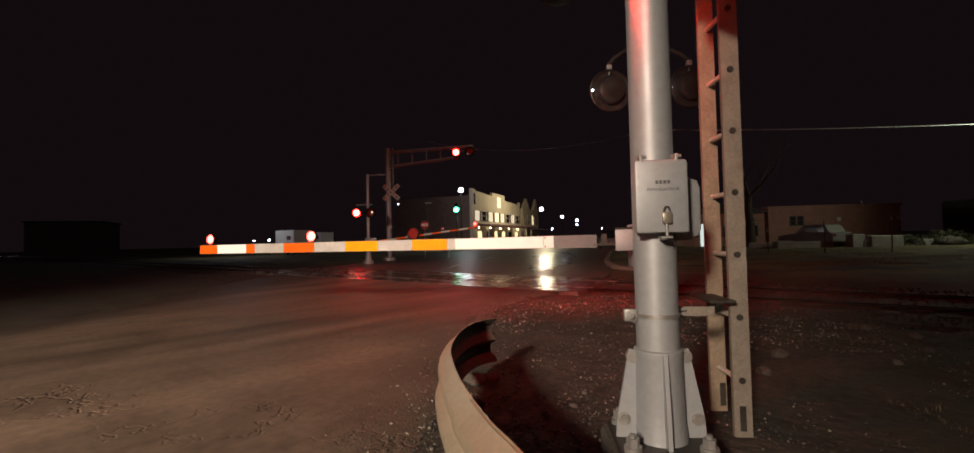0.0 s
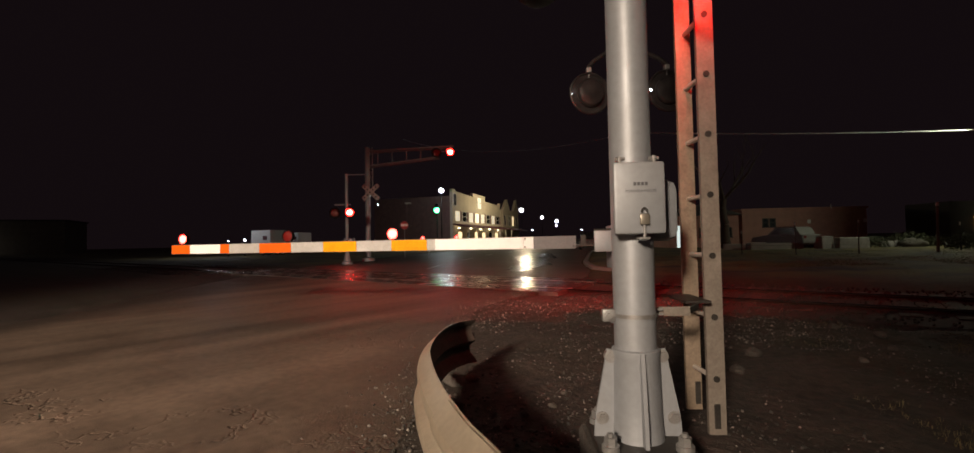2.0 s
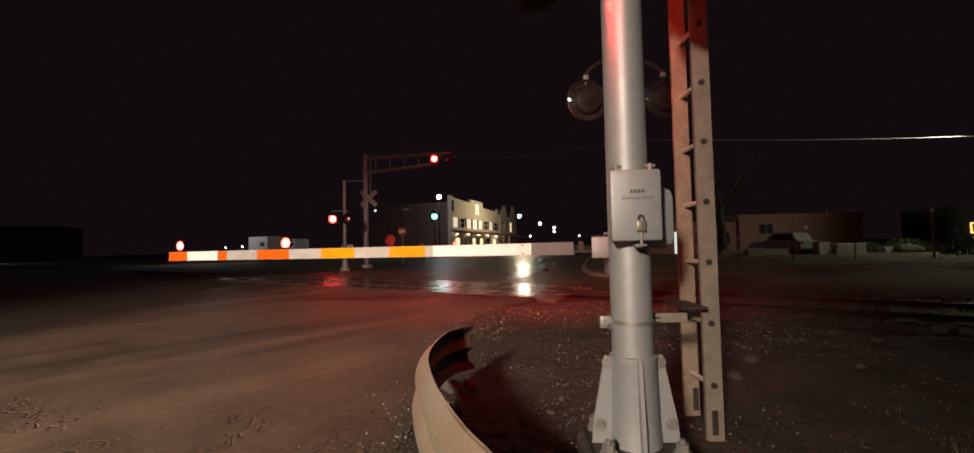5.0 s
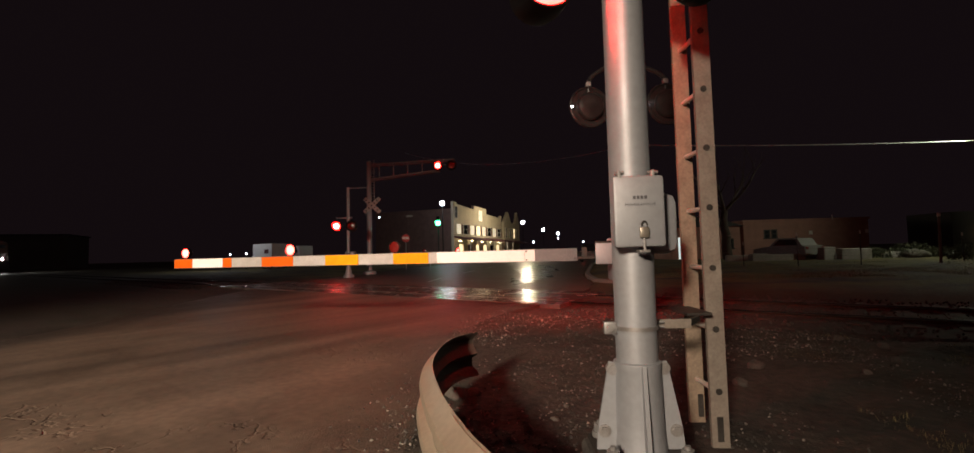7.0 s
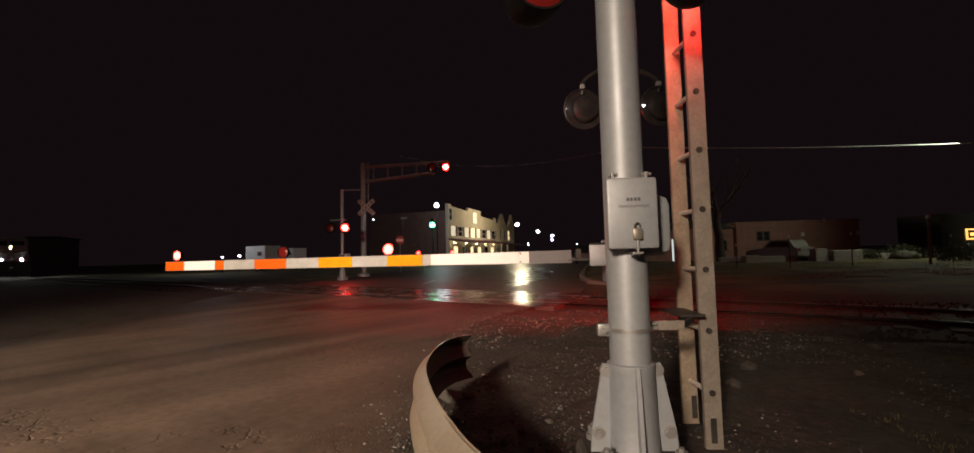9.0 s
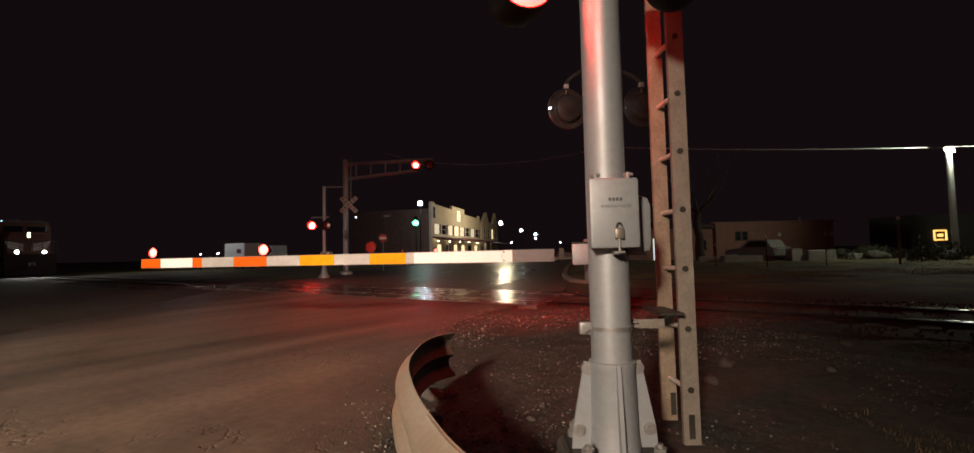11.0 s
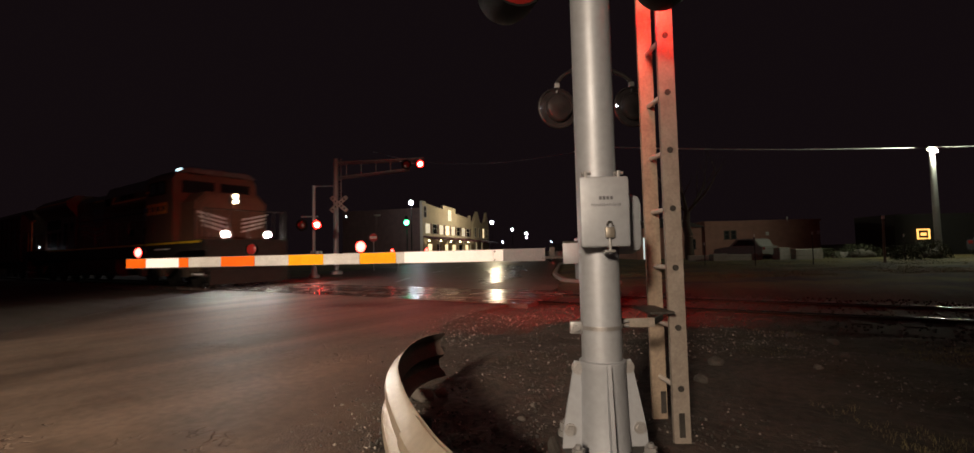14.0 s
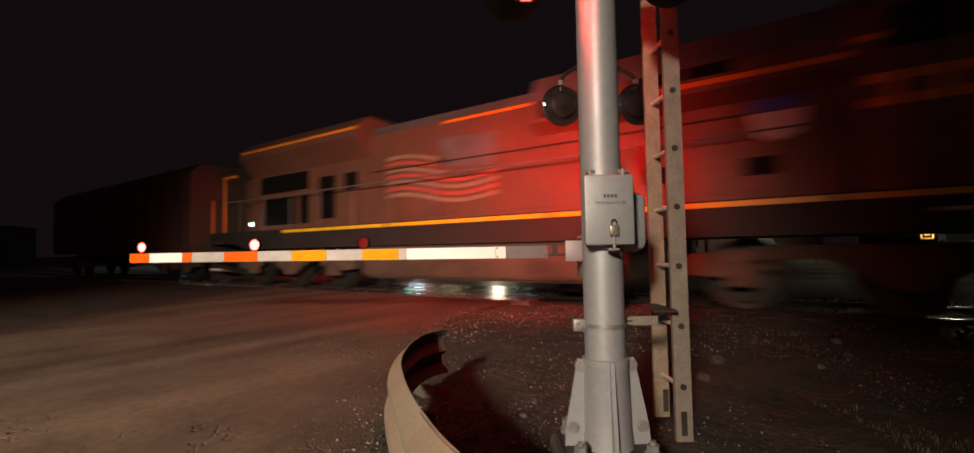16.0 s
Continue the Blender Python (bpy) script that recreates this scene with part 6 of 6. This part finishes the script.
def locomotive():
    th = thing("locomotive", pose(0, TRACK, 0), "large yellow and grey diesel freight locomotive, lights on", "locomotive")
    # underframe and walkway
    bm = B()
    prism(bm, [(-21.3, 1.30), (-21.3, 1.66), (0.1, 1.66), (0.1, 1.30), (-1.6, 1.30), (-2.2, 1.12), (-19.2, 1.12), (-19.8, 1.30)], -1.5, 1.5, "y")
    part("underframe", bm, M_LOCO_DARK, th)
    for s in (-1, 1):
        for x0, x1 in ((-17.2, -13.1), (-13.0, -8.9), (-8.8, -4.7), (-4.6, -1.75), (-1.70, -0.15)):
            bm = B()
            y0, y1 = sorted((s * 1.502, s * 1.512))
            box(bm, x0, x1, y0, y1, 1.555, 1.635)
            part("sill_stripe", bm, M_REFLECT, th, "yellow reflective sill stripe")
    # long hood
    bm = B()
    prism(bm, [(-1.12, 1.66), (-1.12, 3.88), (-0.95, 4.1), (0.95, 4.1), (1.12, 3.88), (1.12, 1.66)], -16.6, -4.5, "x")
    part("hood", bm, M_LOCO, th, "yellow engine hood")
    bm = B()
    prism(bm, [(-1.13, 3.882), (-0.95, 4.112), (0.95, 4.112), (1.13, 3.882)], -16.6, -4.5, "x")
    part("hood_roof", bm, M_LOCO_GREY, th, "grey hood roof")
    # wider dynamic brake and exhaust housing
    bm = B()
    prism(bm, [(-1.12, 3.16), (-1.46, 3.34), (-1.46, 3.74), (-1.22, 4.22), (1.22, 4.22), (1.46, 3.74), (1.46, 3.34), (1.12, 3.16)], -9.2, -4.5, "x")
    part("equipment_housing", bm, M_LOCO, th)
    bm = B()
    prism(bm, [(-1.47, 3.75), (-1.225, 4.24), (1.225, 4.24), (1.47, 3.75)], -9.22, -4.48, "x")
    part("housing_roof", bm, M_LOCO_GREY, th)
    # radiator at the rear with overhanging wings
    bm = B()
    prism(bm, [(-1.14, 1.66), (-1.14, 3.35), (-1.55, 3.85), (-1.55, 4.10), (-1.2, 4.38), (1.2, 4.38), (1.55, 4.10), (1.55, 3.85), (1.14, 3.35), (1.14, 1.66)], -19.4, -14.0, "x")
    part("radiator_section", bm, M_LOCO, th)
    for s in (-1, 1):
        bm = B()
        y0, y1 = sorted((s * 1.552, s * 1.562))
        box(bm, -19.3, -14.0, y0, y1, 4.0, 4.07)
        part("wing_stripe", bm, M_REFLECT_O, th, "orange reflective stripe under the radiator wing")
        bm = B()
        for x0, x1, z0, z1 in ((-18.9, -16.5, 2.78, 3.30), (-18.8, -17.1, 1.82, 2.62), (-16.9, -16.5, 1.82, 2.62), (-16.0, -15.35, 1.9, 3.05), (-14.95, -14.45, 2.6, 3.05)):
            bm = B()
            box(bm, x0, x1, min(s * 1.142, s * 1.155), max(s * 1.142, s * 1.155), z0, z1, 0.01)
            part("radiator_grille", bm, M_BLACK, th)
        bm = B()
        box(bm, -14.0, -13.9, min(s * 1.142, s * 1.16), max(s * 1.142, s * 1.16), 1.7, 3.3)
        part("corner_strip", bm, M_LOCO, th)
        # hood doors and vents
        for k in range(13):
            x = -13.8 + k * 0.70
            if x > -5.2:
                break
            bm = B()
            box(bm, x, x + 0.64, min(s * 1.122, s * 1.135), max(s * 1.122, s * 1.135), 1.78, 2.85, 0.004)
            part("hood_door", bm, M_LOCO, th)
        bm = B()
        box(bm, -13.9, -5.0, min(s * 1.122, s * 1.15), max(s * 1.122, s * 1.15), 2.94, 2.975)
        part("hood_rail", bm, M_LOCO_DARK, th)
        for x in (-5.75, -7.2):
            bm = B()
            box(bm, x, x + 0.45, min(s * 1.136, s * 1.145), max(s * 1.136, s * 1.145), 2.03, 2.30)
            part("vent", bm, M_BLACK, th)
        for x, z0, z1 in ((-9.0, 3.40, 3.80), (-7.3, 3.56, 3.82), (-6.5, 3.56, 3.82)):
            bm = B()
            box(bm, x, x + 0.7, min(s * 1.462, s * 1.47), max(s * 1.462, s * 1.47), z0, z1 - 0.08)
            part("intake_grille", bm, M_BLACK, th)
    # orange pin stripe with its jog, under the roof line
        y0, y1 = sorted((s * 1.475, s * 1.485))
        bm = B()
        box(bm, -8.05, -4.35, y0, y1, 3.42, 3.50)
        part("pin_stripe", bm, M_REFLECT_O, th, "orange reflective pin stripe")
        bm = B()
        prism(bm, [(-8.25, 3.43), (-8.0, 3.43), (-7.75, 3.73), (-8.0, 3.73)], y0, y1, "y")
        part("stripe_jog", bm, M_REFLECT_O, th)
        bm = B()
        box(bm, -11.6, -9.3, min(s * 1.125, s * 1.137), max(s * 1.125, s * 1.137), 3.80, 3.86)
        part("pin_stripe", bm, M_REFLECT_O, th)
        # shield emblem
        y0, y1 = sorted((s * 1.138, s * 1.142))
        bm = B()
        prism(bm, [(-5.64, 2.96), (-4.94, 2.96), (-4.96, 3.15), (-5.62, 3.15)], y0 - 0.02, y1 + 0.02, "y")
        part("emblem", bm, M_SHIELD_BLUE, th, "blue band of a shield emblem")
        bm = B()
        prism(bm, [(-5.29, 2.50), (-5.02, 2.60), (-4.94, 2.94), (-5.64, 2.94), (-5.56, 2.60)], y0 - 0.02, y1 + 0.02, "y")
        part("emblem", bm, M_SHIELD_WHITE, th, "white field of a shield emblem")
        # large waving flag shape on the hood: plain bands
        for k in range(7):
            bm = B()
            n = 14
            pts_lo, pts_hi = [], []
            for q in range(n + 1):
                x = -13.4 + 3.2 * q / n
                wv = 0.10 * math.sin(q / n * 6.0 + 0.6) - 0.10 * q / n
                pts_lo.append((x, 2.20 + k * 0.15 + wv))
                pts_hi.append((x, 2.20 + k * 0.15 + 0.085 + wv))
            if k > 3:
                pts_lo, pts_hi = pts_lo[:9], pts_hi[:9]
            prism(bm, pts_lo + pts_hi[::-1], min(s * 1.137, s * 1.141), max(s * 1.137, s * 1.141), "y")
            part("flag_band", bm, M_FADED if k % 2 == 0 else M_FLAGRED, th)
        bm = B()
        prism(bm, [(-11.7, 2.85), (-10.3, 2.74), (-10.2, 3.42), (-11.7, 3.50)], min(s * 1.137, s * 1.141), max(s * 1.137, s * 1.141), "y")
        part("flag_field", bm, M_LOCO_GREY, th)
    # cab
    bm = B()
    prism(bm, [(-1.55, 1.66), (-1.55, 3.95), (-1.42, 4.18), (-1.1, 4.36), (1.1, 4.36), (1.42, 4.18), (1.55, 3.95), (1.55, 1.66)], -4.45, -2.15, "x")
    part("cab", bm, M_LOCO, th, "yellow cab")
    bm = B()
    prism(bm, [(-1.44, 4.19), (-1.11, 4.375), (1.11, 4.375), (1.44, 4.19)], -4.5, -1.95, "x")
    part("cab_roof", bm, M_LOCO_GREY, th)
    for s in (-1, 1):
        for x0, x1 in ((-4.1, -3.42), (-3.34, -2.72)):
            bm = B()
            y0, y1 = sorted((s * 1.552, s * 1.565))
            box(bm, x0, x1, y0, y1, 3.42, 3.92)
            win = part("cab_window", bm, M_BLACK, th)
            bm = B()
            box(bm, x0 + 0.05, x1 - 0.05, *sorted((s * 1.566, s * 1.570)), 3.47, 3.87)
            part("pane", bm, M_DARKGLASS, win)
        bm = B()
        box(bm, -4.44, -4.12, *sorted((s * 1.552, s * 1.56)), 3.56, 3.64)
        part("cab_stripe", bm, M_REFLECT_O, th)
        # road number as plain bars
        for k in range(4):
            x = -4.36 + k * 0.46
            for x0, x1, z0, z1 in ((0, 0.38, 3.00, 3.12), (0, 0.38, 2.70, 2.82), (0.24, 0.38, 2.82, 3.00)):
                bm = B()
                box(bm, x + x0, x + x1, *sorted((s * 1.552, s * 1.558)), z0, z1)
                part("number_bar", bm, M_REFLECT_O, th, "orange bar of the road number")
        for x0, x1 in ((-4.3, -3.65), (-3.3, -2.7)):
            for k in range(9):
                bm = B()
                box(bm, x0, x1, *sorted((s * 1.552, s * 1.568)), 1.76 + k * 0.07, 1.80 + k * 0.07)
                part("louvre_slat", bm, M_LOCO, th)
        bm = B()
        box(bm, -3.7, -2.5, *sorted((s * 1.502, s * 1.514)), 1.36, 1.41)
        part("tread_edge", bm, M_SHIELD_WHITE, th)
    # windscreen and nose
    bm = B()
    prism(bm, [(-1.30, 1.66), (-1.30, 3.05), (-0.95, 3.42), (0.95, 3.42), (1.30, 3.05), (1.30, 1.66)], -2.15, -0.88, "x")
    bmesh.ops.bevel(bm, geom=[e for e in bm.edges if all(v.co.x > -0.9 for v in e.verts)], offset=0.12, segments=3, affect="EDGES")
    part("nose", bm, M_LOCO, th, "short yellow nose", smooth=True)
    for y0, y1 in ((-1.25, -0.12), (0.12, 1.25)):
        bm = B()
        box(bm, -2.145, -2.10, y0, y1, 3.45, 3.92, 0.01)
        part("windscreen", bm, M_DARKGLASS, th)
    for k, z in enumerate((1.95, 2.10, 2.25, 2.40)):
        for s in (-1, 1):
            bm = B()
            prism(bm, [(s * 0.28, z), (s * (1.1 + 0.06 * k), z + 0.22), (s * (1.1 + 0.06 * k), z + 0.30), (s * 0.28, z + 0.07)], -0.876, -0.868, "x")
            part("nose_wing", bm, M_SHIELD_WHITE, th, "pale wing feather on the nose")
    # lights
    for y, mm in ((-0.78, M_BOARD_A), (0.62, M_BOARD_B)):
        bm = B()
        box(bm, -2.12, -2.04, y - 0.28, y + 0.28, 4.18, 4.40, 0.01)
        nb = part("number_board", bm, M_BLACK, th)
        bm = B()
        for k in range(4):
            box(bm, -2.038, -2.030, y - 0.235 + k * 0.125, y - 0.14 + k * 0.125, 4.215, 4.365)
        part("lit_panel", bm, mm, nb, "glowing bars of a number board")
        if y < 0:
            bm = B()
            box(bm, -2.5, -2.13, -1.30, -1.28, 4.20, 4.36)
            part("lit_panel", bm, mm, nb)
    bm = B()
    box(bm, -0.90, -0.80, -0.20, 0.20, 3.02, 3.38, 0.03)
    hb = part("headlight_box", bm, M_LOCO_GREY, th)
    for z in (3.095, 3.305):
        bm = B()
        lathe(bm, [(0.0, -0.775), (0.07, -0.778), (0.078, -0.798), (0, -0.798)], 18, "x")
        o = part("headlight", bm, M_HEAD, hb)
        o.matrix_basis = pose(0, 0, z)
    for s in (-1, 1):
        bm = B()
        lathe(bm, [(0, -0.16), (0.12, -0.15), (0.135, -0.01), (0.11, -0.01), (0, -0.02)], 18, "x")
        d = part("ditch_light", bm, M_BLACK, th, "ditch light housing")
        d.matrix_basis = pose(0, s * 0.77, 1.845)
        bm = B()
        lathe(bm, [(0, 0.012), (0.06, 0.008), (0.095, 0.0), (0, -0.004)], 18, "x")
        part("lens", bm, M_DITCH, d, "blazing white lens")
    bm = B()
    box(bm, 0.02, 0.06, -1.35, -0.2, 1.56, 1.63)
    part("front_stripe", bm, M_REFLECT, th)
    bm = B()
    box(bm, 0.02, 0.06, 0.2, 1.35, 1.56, 1.63)
    part("front_stripe", bm, M_REFLECT, th)
    # pilot, plough, coupler, steps, handrails at both ends
    for e, x0 in ((1, 0.1), (-1, -21.3)):
        bm = B()
        box(bm, min(x0, x0 + e * 0.06), max(x0, x0 + e * 0.06), -1.45, 1.45, 0.55, 1.5, 0.01)
        part("pilot", bm, M_LOCO_DARK, th)
        bm = B()
        prism(bm, [(-1.4, 0.12), (1.4, 0.12), (1.4, 0.6), (-1.4, 0.6)], min(x0 + e * 0.06, x0 + e * 0.24), max(x0 + e * 0.06, x0 + e * 0.24), "x")
        part("plough", bm, M_LOCO_DARK, th)
        bm = B()
        box(bm, min(x0, x0 + e * 0.6), max(x0, x0 + e * 0.6), -0.16, 0.16, 0.72, 1.02, 0.04)
        part("coupler", bm, M_RUST, th)
        for s in (-1, 1):
            bm = B()
            for k in range(4):
                z = 0.42 + k * 0.3
                box(bm, min(x0 - e * 0.02, x0 - e * 0.75), max(x0 - e * 0.02, x0 - e * 0.75), *sorted((s * 1.2, s * 1.5)), z, z + 0.04)
            part("step_well", bm, M_LOCO_GREY, th, "steel steps at the locomotive's corner")
            bm = B()
            box(bm, min(x0 - e * 0.02, x0 - e * 0.75), max(x0 - e * 0.02, x0 - e * 0.75), *sorted((s * 1.502, s * 1.51)), 0.46, 0.52)
            part("step_edge", bm, M_SHIELD_WHITE, th)
            bm = B()
            tube(bm, (x0 - e * 0.05, s * 1.45, 1.66), (x0 - e * 0.05, s * 1.45, 2.75), 0.025, n=8)
            part("grab_rail", bm, M_REFLECT_O if e < 0 else M_LOCO_DARK, th)
            bm = B()
            tube(bm, (x0 - e * 0.8, s * 1.45, 1.66), (x0 - e * 0.8, s * 1.45, 2.75), 0.025, n=8)
            part("grab_rail", bm, M_REFLECT_O if e < 0 else M_LOCO_DARK, th)
        bm = B()
        for k in range(5):
            y = -1.3 + 0.65 * k
            tube(bm, (x0 - e * 0.03, y, 1.66), (x0 - e * 0.03, y, 2.7), 0.02, n=6)
        tube(bm, (x0 - e * 0.03, -1.45, 2.7), (x0 - e * 0.03, 1.45, 2.7), 0.022, n=6)
        part("end_railing", bm, M_LOCO_DARK, th)
    for s in (-1, 1):
        bm = B()
        for k in range(12):
            x = -5.0 - k * 1.32
            tube(bm, (x, s * 1.46, 1.66), (x, s * 1.46, 2.62), 0.016, n=6)
        tube(bm, (-20.5, s * 1.46, 2.62), (-4.5, s * 1.46, 2.62), 0.018, n=6)
        part("side_handrail", bm, M_LOCO_GREY, th)
    # rear platform cabinet and orange rear rail
    bm = B()
    box(bm, -20.3, -19.4, -0.9, 0.9, 1.66, 3.4, 0.03)
    part("rear_cabinet", bm, M_LOCO, th)
    bm = B()
    box(bm, -20.5, -19.75, -1.5, -1.45, 3.37, 3.45)
    tube(bm, (-20.45, -1.47, 1.66), (-20.45, -1.47, 3.37), 0.03, n=8)
    part("rear_marker_board", bm, M_REFLECT_O, th, "orange marker at the rear steps")
    for x in (-18.8,):
        bm = B()
        lathe(bm, [(0, -0.02), (0.05, -0.01), (0.05, 0.01), (0, 0.02)], 12)
        o = part("step_light", bm, M_STEP, th)
        o.matrix_basis = pose(x, -1.50, 1.86)
    bm = B()
    prism(bm, [(-1.3, 0.35), (-1.45, 0.55), (-1.45, 1.11), (1.45, 1.11), (1.45, 0.55), (1.3, 0.35)], -14.0, -7.6, "x")
    bmesh.ops.bevel(bm, geom=list(bm.edges), offset=0.06, segments=2, affect="EDGES")
    part("fuel_tank", bm, M_TRUCK, th, "dark fuel tank", smooth=True)
    for x in (-3.9, -17.4):
        WHEELS.extend(bogie(th, x))
    # roof details
    for x in (-3.2, -9.6):
        bm = B()
        tube(bm, (x, -0.3, 4.37 if x > -4 else 4.0), (x, -0.3, 4.55 if x > -4 else 4.2), 0.09, n=10)
        part("roof_vent", bm, M_LOCO_GREY, th)
    return th


def freight_wagon():
    th = thing("freight_wagon", pose(0, TRACK, 0), "dark covered freight wagon coupled behind the locomotive", "wagon")
    # x measured from the wagon's leading end
    bm = B()
    prism(bm, [(-1.45, 1.1), (-1.5, 1.3), (-1.5, 3.9), (-1.1, 4.25), (1.1, 4.25), (1.5, 3.9), (1.5, 1.3), (1.45, 1.1)], -16.6, -0.9, "x")
    part("body", bm, mat("wagon_brown", (0.12, 0.06, 0.045), 0.65, vary=0.2, scale=1, dirt=(0.06, 0.05, 0.045), dirt_amount=0.6), th)
    for k in range(12):
        for s in (-1, 1):
            bm = B()
            x = -1.6 - k * 1.28
            box(bm, x, x + 0.09, *sorted((s * 1.502, s * 1.57)), 1.32, 3.86)
            part("side_rib", bm, M_LOCO_DARK, th)
    bm = B()
    box(bm, -17.2, -0.2, -0.35, 0.35, 0.85, 1.08)
    part("centre_sill", bm, M_LOCO_DARK, th)
    for x in (-1.25, -16.5):
        bm = B()
        for k in range(8):
            tube(bm, (x, -1.58, 1.3 + k * 0.36), (x + 0.4, -1.58, 1.3 + k * 0.36), 0.014, n=6)
        part("ladder", bm, M_LOCO_GREY, th)
    for x in (-3.0, -14.6):
        WHEELS.extend(bogie(th, x, 2, 0.50))
    return th


LOCO = locomotive()
WAGON = freight_wagon()


# ---------------------------------------------------------------- what moves
SPEED, FRONT_AT_15 = 10.83, -5.83
PERIOD, PHASE = 1.228, 0.809


def motions():
    def s(t):
        return FRONT_AT_15 + SPEED * (t - 15.0)
    walk(LOCO, [(t, pose(s(t), TRACK, 0)) for t in (0.0, 4.0, 8.0, 12.0, 16.0)])
    walk(WAGON, [(t, pose(s(t) - 21.9, TRACK, 0)) for t in (0.0, 4.0, 8.0, 12.0, 16.0)])
    # the far gate arm settles at the start
    walk(FAR_ARM, [(t, pose(0, -0.16, 1.02, 0, -a, 0)) for t, a in ((0.0, 6.6), (0.1, 5.5), (0.4, 3.4), (0.8, 1.35), (1.2, 0.75), (1.6, 0.3), (2.2, 0.0), (16.0, 0.0))])
    # wheels roll with the train
    for wheel, place, radius in WHEELS:
        rows = [(0.0, pose(*place))]
        n = 0
        while True:
            n += 1
            t = 13.5 + n * 0.0667
            if t > 15.99:
                break
            rows.append((t, pose(*place, 0, math.degrees(SPEED * 0.0667 * n / radius), 0)))
        rows.append((16.0, pose(*place, 0, math.degrees(SPEED * (16.0 - 13.5) / radius), 0)))
        walk(wheel, rows)
    # lamps: each lens turns its lit side out for half a period
    for lens, place, first in FLIPS:
        def lit(t):
            return (((t - PHASE) % PERIOD) < PERIOD / 2) == first
        rows = []
        angle = 0 if lit(0.0) else 180
        rows.append((0.0, pose(*place, 0, 0, angle)))
        k = -1
        while True:
            edge = PHASE + (PERIOD / 2) * k
            k += 1
            if edge < 0.1:
                continue
            if edge > 15.85:
                break
            f0 = math.floor(edge * FPS) - 1
            beat = 15 * round(edge * 2)
            if f0 < beat < f0 + 3:
                f0 = beat - 3 if edge * FPS < beat else beat
            for q in range(4):
                rows.append(((f0 + q) / FPS, pose(*place, 0, 0, angle + 60 * q)))
            angle += 180
        rows.append((16.0, pose(*place, 0, 0, angle)))
        walk(lens, rows)


motions()
